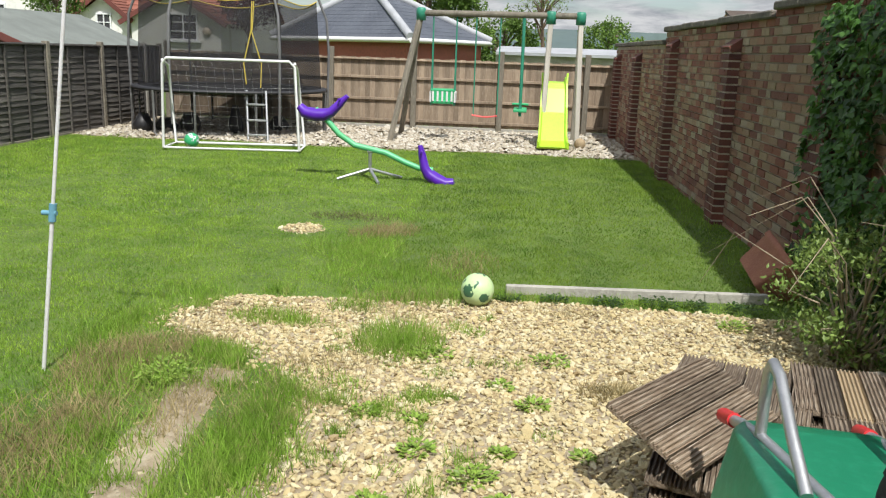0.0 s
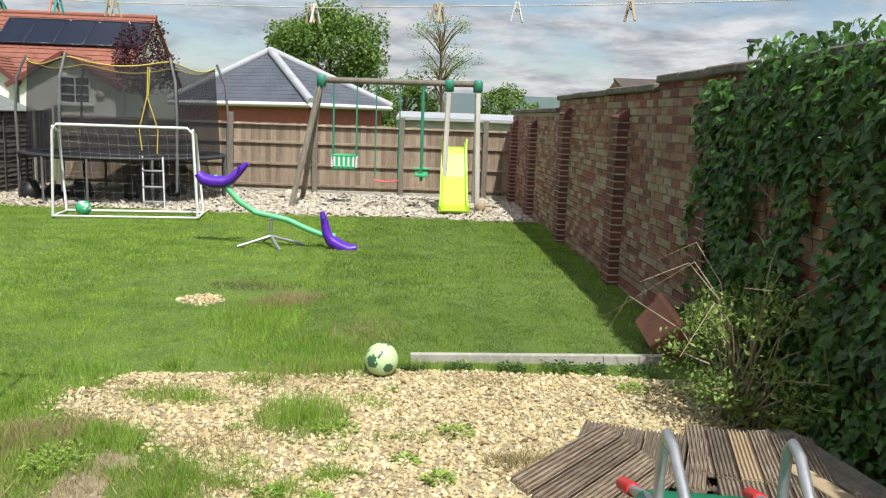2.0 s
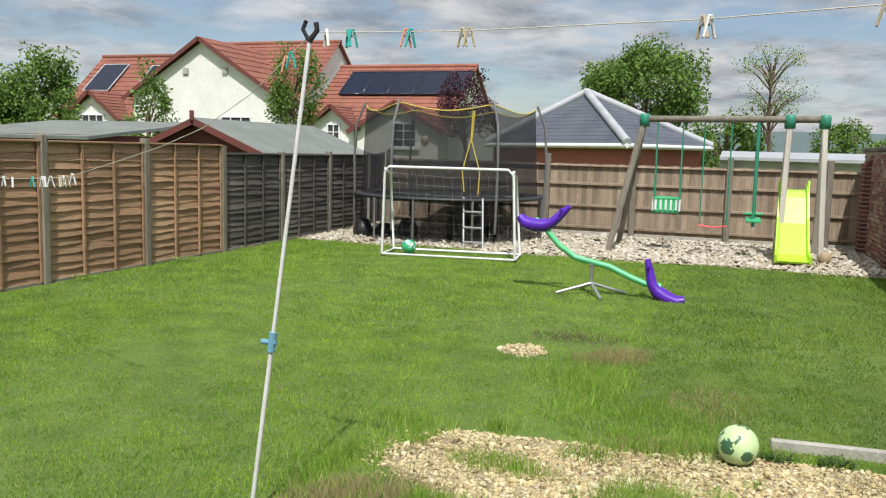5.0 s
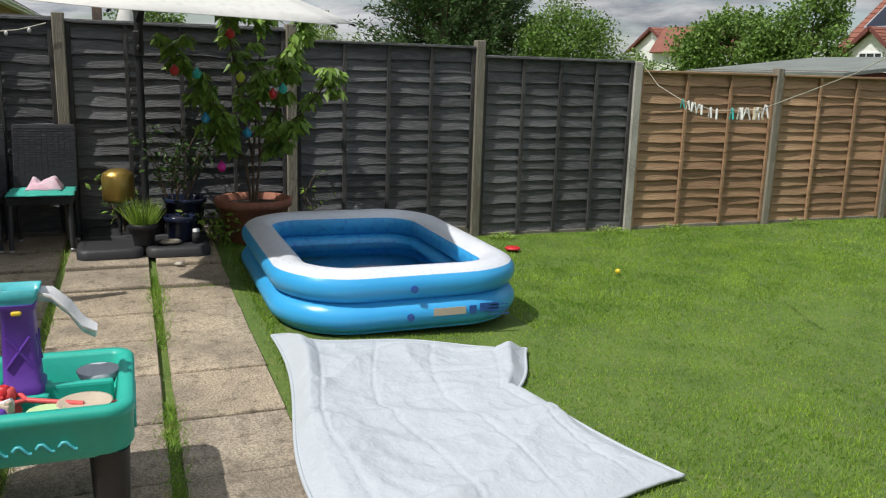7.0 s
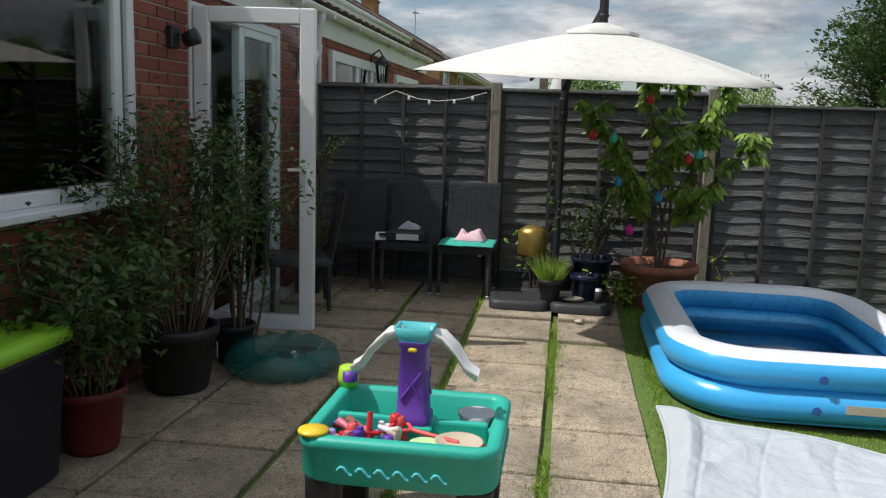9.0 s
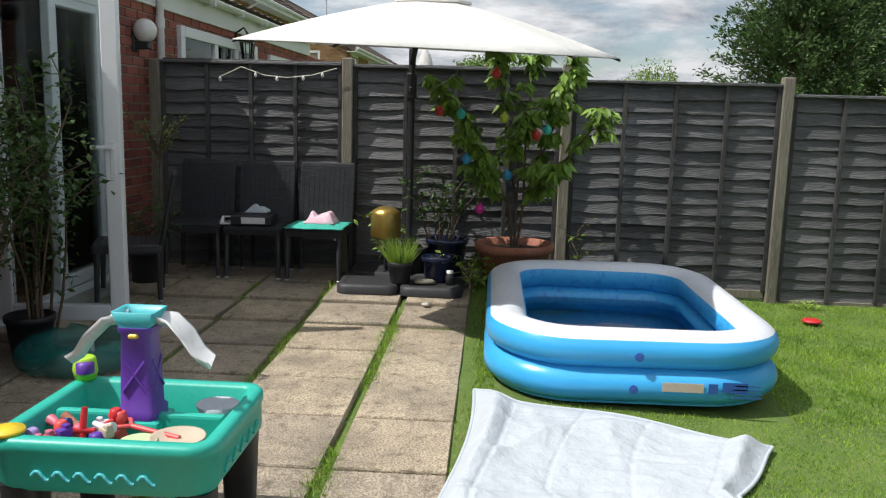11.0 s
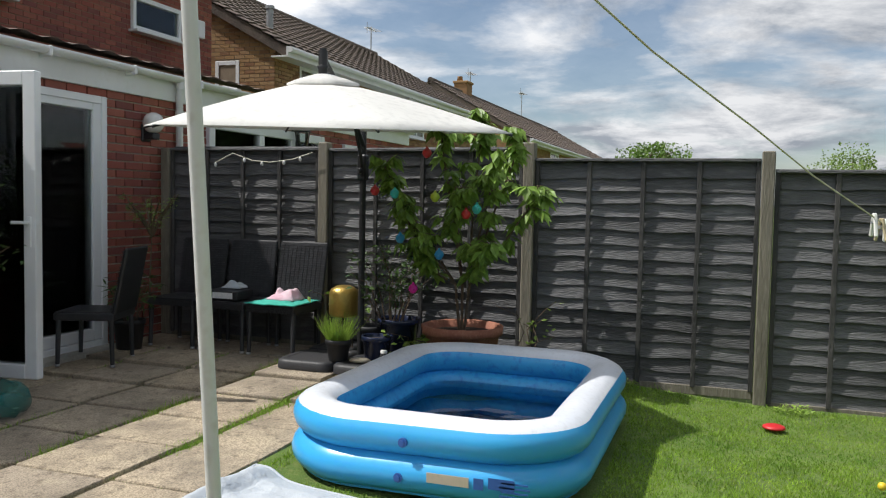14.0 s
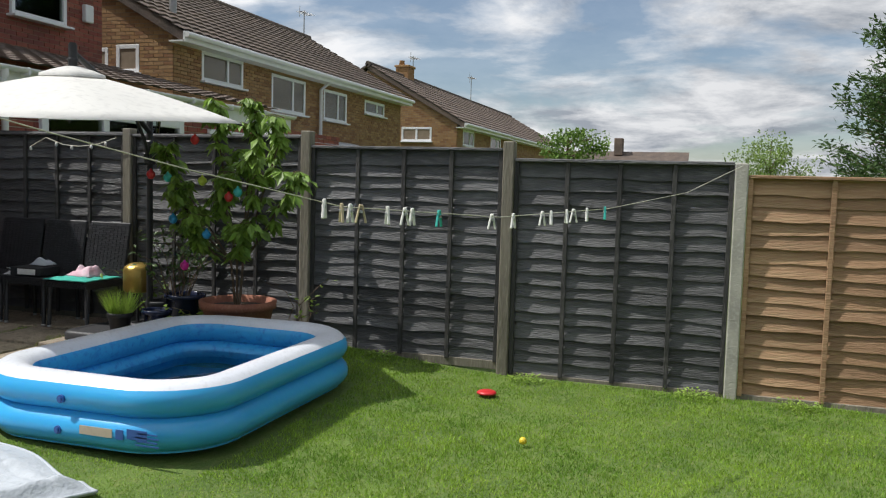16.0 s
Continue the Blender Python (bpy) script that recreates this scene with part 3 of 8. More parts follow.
def frame_bars(w, h, bar, deep, bars=()):
    """A frame in x and z about its lower middle, with extra upright bars."""
    rows = [((-w / 2 + bar / 2, 0, h / 2), (bar, deep, h)), ((w / 2 - bar / 2, 0, h / 2), (bar, deep, h)),
            ((0, 0, bar / 2), (w - 2 * bar, deep, bar)), ((0, 0, h - bar / 2), (w - 2 * bar, deep, bar))]
    return boxes(*(rows + [((x, 0, h / 2), (bar, deep * 0.9, h - 2 * bar)) for x in bars]), bevel=0.006)


def window(name, x, y, z, w, h, label, bars=(), bar=0.07, rz=0.0, kind="structure", parent=None, sill=True, deep=0.07):
    t = thing(name, label, "window", kind=kind, at=(x, y, z), rz=rz) if parent is None else None
    if t is None:
        t = part(name, frame_bars(w, h, bar, deep, bars), UPVC, parent)
        t.location, t.rotation_euler = (x, y, z), (0, 0, radians(rz))
    else:
        part("window_frame", frame_bars(w, h, bar, deep, bars), UPVC, t)
    cuts = [-w / 2 + bar] + sorted(bars) + [w / 2 - bar]
    for a, b in zip(cuts, cuts[1:]):
        p = part("pane", boxes((((a + b) / 2, 0, h / 2), (b - a, 0.012, h - 2 * bar))), GLASS, t)
        p.visible_shadow = False
    if sill:
        part("window_sill", boxes(((0, 0.06, -0.02), (w + 0.1, deep + 0.1, 0.04)), bevel=0.006), UPVC, t)
    return t


window("window_1", -3.825, HY - 0.02, 1.05, 1.93, 1.15, "large white plastic framed window in the brick wall", bars=(-0.80, 0.35))
CURTAIN = mat("pale net curtain", (0.62, 0.62, 0.58), (0.5, 0.5, 0.46), 5, 0.9, through_light=0.3)


def curtain(x0, x1, y, z0, z1):
    n = 60
    pts = [(x0 + (x1 - x0) * k / n, y + 0.035 * math.sin(k * 1.25) + 0.01 * math.sin(k * 0.4)) for k in range(n + 1)]
    outline = pts + [(a, b - 0.006) for a, b in pts[::-1]]
    return prism(outline, z0, z1)


# drawn across the full window: its pale colour also stands in for reflections
c = part("curtain", curtain(-4.74, -2.95, HY - 0.22, 0.9, 2.3), CURTAIN)
tagged(c, "pale hanging curtain behind the window, widened to mimic the pale reflection in the panes", "curtain")
ROOM = mat("plastered room wall", (0.42, 0.38, 0.32), (0.38, 0.34, 0.29), 1.5, 0.9, 0.1)
WOOD_FLOOR = mat("brown wooden floor", (0.22, 0.13, 0.07), (0.16, 0.09, 0.05), 3, 0.5, 0.15, stretch=(0.3, 4, 1))
for nm, c, s, mt in (("wall_room_back", (-5.6, -4.45, 1.2), (6.2, 0.1, 2.4), ROOM), ("wall_room_side", (-8.6, -2.8, 1.2), (0.1, 3.2, 2.4), ROOM), ("wall_room_end", (-2.6, -2.8, 1.2), (0.1, 3.2, 2.4), ROOM),
                     ("floor_room", (-5.6, -2.8, 0.06), (5.9, 3.2, 0.06), WOOD_FLOOR), ("ceiling_room", (-5.6, -2.8, 2.36), (6.2, 3.2, 0.06), ROOM)):
    tagged(part(nm, boxes((c, s)), mt), "plain shaded inside of the house", "wall", kind="structure")

door_frame = part("door_frame", frame_bars(1.63, 2.13, 0.065, 0.09), UPVC)
door_frame.location = (-6.265, HY - 0.02, 0.05)
tagged(door_frame, "white plastic french door frame in the brick wall", "door frame", kind="structure")


def door_leaf(name, label, hinge, turn):
    t = thing(name, label, "door", kind="structure", at=hinge, rz=turn)
    w, h = 0.76, 2.03
    bm = frame_bars(w, h, 0.095, 0.065)
    for v in bm.verts:
        v.co.x += w / 2
    part("leaf_frame", bm, UPVC, t)
    p = part("pane", boxes(((w / 2, 0, h / 2), (w - 0.19, 0.014, h - 0.19))), GLASS, t)
    p.visible_shadow = False
    hd = part("door_handle", boxes(((w - 0.045, -0.038, 0.98), (0.03, 0.012, 0.2)), ((w - 0.10, -0.06, 1.04), (0.13, 0.018, 0.02)), ((w - 0.045, -0.05, 1.04), (0.018, 0.03, 0.018)), bevel=0.004), UPVC, t, "white lever handle")
    return t


door_leaf("door_1", "open white glazed french door leaf", (-5.49, HY + 0.03, 0.12), 97)
door_leaf("door_2", "closed white glazed french door leaf", (-7.02, HY - 0.02, 0.12), 0)
tagged(part("doorstep", boxes(((-6.265, HY + 0.06, 0.035), (1.75, 0.22, 0.06)), bevel=0.008), CONCRETE), "low concrete doorstep under the french doors", "step", kind="structure")

eaves = thing("eaves", "white fascia board and gutter under the low roof", "fascia", kind="structure")
part("fascia_board", boxes(((-5.5, HY + 0.02, 2.36), (17.0, 0.03, 0.23)), bevel=0.004), FASCIA, eaves)
part("soffit", boxes(((-5.5, HY - 0.02, 2.262), (16.98, 0.09, 0.022))), FASCIA, eaves)
gut = bmesh.new()
ring = [(math.cos(a) * 0.056, math.sin(a) * 0.056) for a in np.linspace(math.pi, 2 * math.pi, 9)] + [(math.cos(a) * 0.05, math.sin(a) * 0.05) for a in np.linspace(2 * math.pi, math.pi, 9)]
loft([[(3.0, HY + 0.092 + a, 2.475 + b) for a, b in ring], [(-14.0, HY + 0.092 + a, 2.475 + b) for a, b in ring]], gut)
part("gutter", gut, FASCIA, eaves)
for x in np.arange(-13, 3, 0.95):
    part("gutter_bracket", boxes(((x, HY + 0.09, 2.44), (0.035, 0.125, 0.085)), bevel=0.01), FASCIA, eaves)
dp = tubes(([(-7.98, HY + 0.092, 2.44), (-7.98, HY + 0.092, 2.36), (-7.98, HY + 0.075, 2.29), (-8.02, HY + 0.05, 2.20), (-8.02, HY + 0.05, 0.05)], 0.034), seg=10)
tube(dp, [(-7.98, HY + 0.092, 2.46), (-7.98, HY + 0.092, 2.36)], 0.042, 10)
tube(dp, [(-8.02, HY + 0.05, 2.16), (-8.02, HY + 0.05, 2.07)], 0.041, 10)
tagged(part("downpipe", dp, FASCIA), "white plastic rainwater downpipe on the brick wall", "downpipe", kind="structure")
low_roof = thing("roof_low", "low pitched brown tiled roof above the fascia", "roof", kind="structure")
roof_plane("tiles", (3.0, HY + 0.07, 2.50), (-13.7, HY + 0.07, 2.50), (3.0, -4.5, 3.32), (-13.7, -4.5, 3.32), 0.3, 11, ROOF_TILE, low_roof, 0.03)
upper = thing("wall_upper", "red brick upper storey set back above the low roof", "wall", kind="structure")
part("wall_core", boxes(((-5.3, -4.64, 3.9), (16.8, 0.24, 3.2))), FAR_MORTAR, upper)
up_holes = [(13.7 - 12.8, 13.7 - 11.65, 3.83, 4.36), (13.7 - 9.4, 13.7 - 7.9, 3.75, 4.9)]
brick_rest("brickwork", courses(13.7 - 5.0, 3.0, 5.4, up_holes), (-13.7, -4.52, 0), (1, 0, 0), (0, 1, 0), HOUSE_BRICK, upper)
part("end_wall", boxes(((-13.56, -7.4, 2.7), (0.24, 5.4, 5.6))), HOUSE_BRICK, upper)
part("upper_eaves", boxes(((-5.3, -4.3, 5.30), (17.2, 0.5, 0.2)), bevel=0.01), FASCIA, upper)
slab_of("upper_roof", [(-14.0, -4.05, 5.4), (3.3, -4.05, 5.4), (3.3, -8, 7.4), (-14.0, -8, 7.4)], 0.1, ROOF_TILE, upper)
window("window_2", -12.225, -4.5, 3.84, 1.15, 0.52, "white framed upstairs window in red brick", deep=0.09)
window("window_3", -8.65, -4.5, 3.77, 1.5, 1.1, "white framed upstairs window in red brick", deep=0.09)
# near-black colour stands in for the shade inside rooms that are not built
PAINTED_DARK = mat("painted room darkness", (0.05, 0.05, 0.055), (0.04, 0.04, 0.045), 2, 0.9)
tagged(part("wall_painted_dark", boxes(((-11, -4.8, 4.4), (4.5, 0.05, 1.6))), PAINTED_DARK), "near-black panel painted as the unlit room behind upstairs windows", "wall", kind="structure")
tagged(part("alarm_box", boxes(((-13.3, -4.47, 4.16), (0.2, 0.09, 0.3)), bevel=0.025, seg=2), UPVC), "white alarm box on red brick", "alarm box")
# the next house's low rear window, seen over the fence
nw = window("window_4", -9.75, HY + 0.02, 1.15, 2.5, 1.0, "white framed window beyond the fence", bars=(-0.45, 0.25), bar=0.1)
nw2 = window("window_5", -12.4, HY + 0.02, 1.15, 1.6, 0.95, "white framed window further along the next house", bars=(0.0,), bar=0.09)

# ---- neighbouring houses ----
YELLOW_BRICK = tones("yellow brown brick", [(0.34, 0.20, 0.085), (0.30, 0.165, 0.07), (0.38, 0.235, 0.11), (0.24, 0.12, 0.055), (0.32, 0.19, 0.09)], 0.9, 0.3, 60, stain=(0.24, 0.14, 0.08))
FLUE = mat("dull metal flue", (0.4, 0.4, 0.4), (0.3, 0.3, 0.3), 4, 0.5, metal=0.8)


def brick_house(label, x0, x1, yf, yb, eave, ridge, wins, gable_wins, rows_tiles=14):
    """A two-storey house that shows its gable end and its rear wall."""
    t = thing("neighbour_house", label, "house", "row of neighbouring houses")
    ym = (yf + yb) / 2
    part("wall", prism([(x0, yf - 0.02), (x0, yb), (x1, yb), (x1, yf - 0.02)], -0.2, eave), FAR_MORTAR, t)
    part("gable", loft([[(x0, yf - 0.02, eave), (x0, yb, eave), (x0, ym, ridge - 0.1)], [(x1, yf - 0.02, eave), (x1, yb, eave), (x1, ym, ridge - 0.1)]], smooth=False), FAR_MORTAR, t)
    holes = [(x0 - x - w / 2, x0 - x + w / 2, z, z + h) for x, z, w, h in wins]
    brick_rest("brickwork", courses(x0 - x1, 1.5, eave, holes), (x0, yf, 0), (-1, 0, 0), (0, 1, 0), YELLOW_BRICK, t)
    gh = [(yf - y - w / 2, yf - y + w / 2, z, z + h) for y, z, w, h in gable_wins]
    g = [r for r in courses(yf - yb, 1.5, ridge, gh) if r[3] < eave + (ridge - 0.1 - eave) * (1 - abs((yf - (r[0] + r[1]) / 2) - ym) / (yf - ym))]
    brick_rest("brickwork", g, (x0, yf, 0), (0, -1, 0), (1, 0, 0), YELLOW_BRICK, t)
    dy, dz = 0.35, 0.35 * (ridge - eave) / (yf - ym)
    roof_plane("roof", (x0 + 0.15, yf + dy, eave - dz + 0.12), (x1 - 0.15, yf + dy, eave - dz + 0.12), (x0 + 0.15, ym, ridge + 0.1), (x1 - 0.15, ym, ridge + 0.1), 0.32, rows_tiles, ROOF_TILE, t, 0.03)
    slab_of("roof_rear", [(x0 + 0.15, ym, ridge + 0.1), (x1 - 0.15, ym, ridge + 0.1), (x1 - 0.15, yb - dy, eave - dz + 0.1), (x0 + 0.15, yb - dy, eave - dz + 0.1)], 0.06, ROOF_TILE, t)
    part("ridge_tiles", tubes(([(x0 + 0.15, ym, ridge + 0.1), (x1 - 0.15, ym, ridge + 0.1)], 0.12)), ROOF_TILE, t)
    part("fascia", boxes((((x0 + x1) / 2, yf + dy, eave - dz + 0.02), (x0 - x1 + 0.3, 0.04, 0.2)), (((x0 + x1) / 2, yf + dy / 2, eave - dz - 0.06), (x0 - x1 + 0.3, dy, 0.03))), FASCIA, t)
    part("gutter", tubes(([(x0 + 0.15, yf + dy + 0.06, eave - dz + 0.06), (x1 - 0.15, yf + dy + 0.06, eave - dz + 0.06)], 0.06)), FASCIA, t)
    part("barge_board", boxes(((x0 + 0.1, (yf + dy + ym) / 2, (eave - dz + ridge) / 2), (0.04, math.hypot(yf + dy - ym, ridge - eave + dz), 0.18), Matrix.Rotation(-math.atan2(ridge - eave, yf - ym), 4, "X"))), ROOF_TILE, t)
    for x, z, w, h in wins:
        wd = window("window", x, yf - 0.02, z, w, h, "", bars=(-w * 0.12,), bar=0.075, parent=t, sill=True)
        # sheet close behind the glass, with the room's darkness put in its colour
        part("painted_dark_sheet", boxes(((0, -0.05, h / 2), (w, 0.02, h))), PAINTED_DARK, wd)
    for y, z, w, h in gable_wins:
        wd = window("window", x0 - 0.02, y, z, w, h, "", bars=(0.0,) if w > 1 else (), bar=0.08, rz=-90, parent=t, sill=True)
        # the same sheet for gable windows: indoor shade as plain colour
        part("painted_dark_sheet", boxes(((0, -0.05, h / 2), (w, 0.02, h))), PAINTED_DARK, wd)
    return t


nh = brick_house("yellow brown brick semi-detached house with brown tiled roof", -15.45, -28.0, -4.3, -11.5, 4.3, 6.3,
                 [(-17.2, 3.42, 1.6, 0.62), (-20.15, 3.08, 1.75, 0.88), (-22.85, 3.08, 1.5, 0.84), (-25.7, 3.50, 1.6, 0.42)], [(-5.37, 3.46, 0.55, 0.56), (-6.05, 3.55, 0.42, 0.42)])
part("flue", tubes(([(-16.4, -5.0, 4.6), (-16.4, -5.0, 5.22)], 0.075), ([(-16.4, -5.0, 5.22), (-16.4, -5.0, 5.28)], 0.10)), FLUE, nh)
part("downpipe", tubes(([(-21.75, -3.92, 4.05), (-21.75, -4.2, 3.85), (-21.75, -4.2, 1.0)], 0.05)), FASCIA, nh)
nh2 = brick_house("yellow brown brick house with a dark tiled gable roof", -32.0, -56.0, -3.5, -10.9, 3.85, 5.95, [(-33.6, 2.95, 1.6, 0.62), (-38.0, 2.95, 1.8, 0.62)], [(-5.15, 3.05, 1.25, 0.55)], 12)
chim = part("chimney", boxes(((-36.0, -7.2, 6.15), (0.75, 0.6, 0.7)), ((-36.0, -7.2, 6.5), (0.85, 0.7, 0.10)), bevel=0.02), YELLOW_BRICK, nh2)
part("chimney_pot", lathe([(0.0, 6.54), (0.15, 6.54), (0.11, 6.74), (0.13, 6.78), (0.09, 6.78), (0.09, 6.58)], 12, c=(-36.0, -7.35, 0)), YELLOW_BRICK, nh2)


def aerial(x, y, z, h=0.9):
    bm = tubes(([(x, y, z), (x, y, z + h)], 0.022), ([(x - 0.45, y, z + h * 0.92), (x + 0.35, y, z + h * 0.92)], 0.014), seg=6)
    for k in range(7):
        q = x - 0.42 + k * 0.12
        tube(bm, [(q, y - 0.22 + 0.012 * k, z + h * 0.92), (q, y + 0.22 - 0.012 * k, z + h * 0.92)], 0.008, 5)
    tube(bm, [(x + 0.33, y, z + h * 0.72), (x + 0.33, y, z + h * 1.1)], 0.01, 5)
    tagged(part("tv_aerial", bm, FLUE), "thin metal television aerial on a roof ridge", "aerial")


aerial(-27.8, -7.9, 6.3, 1.0)
aerial(-37.0, -7.2, 6.0, 1.15)
aerial(-46.5, -7.2, 6.0, 1.5)
lean = thing("lean_to", "low lean-to with a pale corrugated roof", "lean-to")
part("wall", boxes(((-20.0, -2.9, 0.75), (7.5, 2.6, 1.7))), YELLOW_BRICK, lean)
PALE_SHEET = mat("pale corrugated sheet", (0.5, 0.52, 0.54), (0.42, 0.44, 0.46), 2, 0.5, third=(0.58, 0.6, 0.62))
roof_plane("roof", (-16.0, -1.5, 1.72), (-24.0, -1.5, 1.72), (-16.0, -4.25, 2.5), (-24.0, -4.25, 2.5), 0.15, 1, PALE_SHEET, lean, 0.03)
part("fascia", boxes(((-20.0, -1.5, 1.66), (8.0, 0.05, 0.16))), FASCIA, lean)

# ---- the old garden wall ----
WL = Vector((-0.03, 1, 0)).normalized()
WN = Vector((-1, -0.03, 0)).normalized()
W0 = Vector((2.30, 0.0, 0))
garden_wall = thing("wall_garden", "old mixed buff and red brick garden wall with dark piers", "wall", kind="structure")
SEGS = [(-0.9, 7.55, 1.93), (7.55, 12.35, 1.87), (12.35, 17.5, 1.70)]
turn_w = Matrix((WL, WN, Vector((0, 0, 1)))).transposed().to_4x4()


def at_wall(u, out, z):
    return W0 + WL * u + WN * out + Vector((0, 0, z))


wall_near, wall_far = [], []
for a, b, top in SEGS:
    part("wall_core", boxes((at_wall((a + b) / 2, -0.115, (top - 0.15) / 2), (b - a, 0.21, top + 0.15), turn_w)), OLD_MORTAR, garden_wall)
    for k in range(int((b - a) / 0.6) + 1):
        u0, u1 = a + 0.6 * k, min(b, a + 0.6 * k + 0.59)
        if u1 - u0 > 0.1:
            part("coping", boxes((at_wall((u0 + u1) / 2, -0.11, top + 0.035 + 0.004 * (k % 3)), (u1 - u0, 0.33, 0.07), turn_w), bevel=0.012), COPING, garden_wall)
    for r in courses(b - a, -0.15, top):
        q = (r[0] + a, r[1] + a, r[2], r[3])
        (wall_near if 6.15 < q[0] < 8.9 and q[2] > 0 else wall_far).append(q)
brick_parts(wall_near[:300], W0, WL, WN, WALL_BRICK, garden_wall)
brick_rest("brickwork", wall_far + wall_near[300:], W0, WL, WN, WALL_BRICK, garden_wall, proud=0.007)


def wall_pier(u, top):
    w, d = 0.34, 0.115
    p = part("pier", boxes((at_wall(u, d / 2, top / 2 - 0.05), (w - 0.02, d - 0.01, top + 0.1), turn_w)), OLD_MORTAR, garden_wall)
    z, k = -0.14, 0
    bm = bmesh.new()
    while z < top - 0.06:
        cuts = (0, 0.225, 0.34) if k % 2 else (0, 0.115, 0.34)
        for a, b in zip(cuts, cuts[1:]):
            box(bm, at_wall(u - w / 2 + (a + b) / 2, d / 2 + random.uniform(-0.002, 0.003), z + 0.033), (b - a - 0.016, d + 0.012, 0.058), turn_w)
        z, k = z + 0.075, k + 1
    for k in range(3):
        box(bm, at_wall(u - 0.115 + 0.115 * k, 0.05, top - 0.01), (0.105, 0.15, 0.07), turn_w @ Matrix.Rotation(-0.6, 4, "X"))
    tagged(part("pier_bricks", bm, PIER_BRICK, p), kind="stuff")


for u, top in ((6.0, 1.66), (8.62, 1.66), (11.55, 1.70), (14.45, 1.52), (16.85, 1.50)):
    wall_pier(u, top)

# ---- more materials ----
POOL_BLUE = mat("blue pool vinyl", (0.05, 0.40, 0.76), (0.045, 0.37, 0.72), 3.0, 0.28, 0.05, 30, third=(0.045, 0.36, 0.78))
POOL_IN = mat("deep blue pool lining", (0.049, 0.411, 0.775), (0.043, 0.360, 0.700), 3.0, 0.35, third=(0.02, 0.16, 0.55))
POOL_WHITE = mat("white pool rim vinyl", (0.72, 0.74, 0.78), (0.66, 0.69, 0.74), 4.0, 0.3, 0.08, 40)
INK = mat("dark blue print", (0.03, 0.10, 0.34), (0.03, 0.10, 0.34), 4.0, 0.4)
BEIGE_INK = mat("beige printed label", (0.55, 0.45, 0.34), (0.5, 0.42, 0.32), 4.0, 0.5)
WATER = glass("pool water", (0.55, 0.80, 0.96))
CLOTH = mat("white quilted cotton", (0.455, 0.49, 0.525), (0.435, 0.47, 0.505), 3.0, 0.95, 0.35, 40, third=(0.475, 0.505, 0.54))
TEAL = mat("teal moulded plastic", (0.03, 0.46, 0.36), (0.025, 0.40, 0.31), 5.0, 0.42, 0.05, 60)
TEAL_PALE = mat("turquoise plastic", (0.08, 0.48, 0.52), (0.07, 0.42, 0.46), 5.0, 0.4)
PURPLE = mat("purple moulded plastic", (0.13, 0.045, 0.36), (0.11, 0.035, 0.31), 5.0, 0.42, 0.05, 60)
BLACK = mat("black plastic", (0.022, 0.022, 0.024), (0.016, 0.016, 0.018), 5.0, 0.5, 0.1, 60)
CHARCOAL = mat("charcoal plastic", (0.034, 0.034, 0.037), (0.027, 0.027, 0.03), 5.0, 0.55, 0.15, 60)
WHITE_PLASTIC = mat("white plastic", (0.76, 0.76, 0.76), (0.70, 0.70, 0.69), 4.0, 0.4)
WHITE_STEEL = mat("white painted steel", (0.75, 0.76, 0.76), (0.66, 0.66, 0.65), 6.0, 0.4, third=(0.6, 0.58, 0.54))
STEEL = mat("galvanised steel", (0.52, 0.53, 0.54), (0.42, 0.43, 0.44), 6.0, 0.42, 0.1, 60, metal=0.75)
RED = mat("red plastic", (0.62, 0.03, 0.035), (0.55, 0.025, 0.03), 5.0, 0.4)
CORAL = mat("coral red plastic", (0.72, 0.10, 0.09), (0.66, 0.08, 0.08), 5.0, 0.4)
YELLOW = mat("yellow plastic", (0.78, 0.58, 0.04), (0.72, 0.52, 0.03), 5.0, 0.4)
LIME = mat("lime yellow plastic", (0.42, 0.70, 0.04), (0.38, 0.65, 0.035), 3.0, 0.35)
GREEN = mat("green plastic", (0.05, 0.42, 0.18), (0.04, 0.36, 0.15), 4.0, 0.4)
BEAM_GREEN = mat("mint green painted steel", (0.12, 0.52, 0.24), (0.10, 0.46, 0.20), 4.0, 0.4)
PALE_GREEN = mat("pale green plastic", (0.55, 0.72, 0.38), (0.48, 0.66, 0.33), 5.0, 0.45)
DARK_GREEN = mat("dark green print", (0.05, 0.14, 0.07), (0.04, 0.12, 0.06), 5.0, 0.5)
BARROW_GREEN = mat("green wheelbarrow paint", (0.012, 0.20, 0.10), (0.010, 0.17, 0.085), 3.0, 0.35, 0.08, 30, third=(0.02, 0.235, 0.125))
RUBBER = mat("black rubber", (0.03, 0.03, 0.03), (0.02, 0.02, 0.02), 8.0, 0.8, 0.3, 60)
CANVAS = mat("cream umbrella canvas", (0.80, 0.79, 0.75), (0.76, 0.75, 0.71), 2.0, 0.9, 0.15, 40, through_light=0.25)
TERRACOTTA = mat("terracotta pot", (0.36, 0.15, 0.09), (0.28, 0.11, 0.07), 6.0, 0.85, 0.3, 50, third=(0.42, 0.2, 0.13))
SOIL = mat("potting soil", (0.05, 0.035, 0.025), (0.03, 0.022, 0.016), 12.0, 0.95, 0.8, 60)
NAVY = mat("glazed navy pot", (0.018, 0.025, 0.06), (0.012, 0.018, 0.045), 4.0, 0.2)
GOLD = mat("brass lantern", (0.55, 0.38, 0.10), (0.45, 0.30, 0.08), 9.0, 0.35, 0.2, 60, metal=0.8)
BARK = mat("bark", (0.16, 0.11, 0.07), (0.09, 0.065, 0.045), 9.0, 0.9, 0.6, 40)
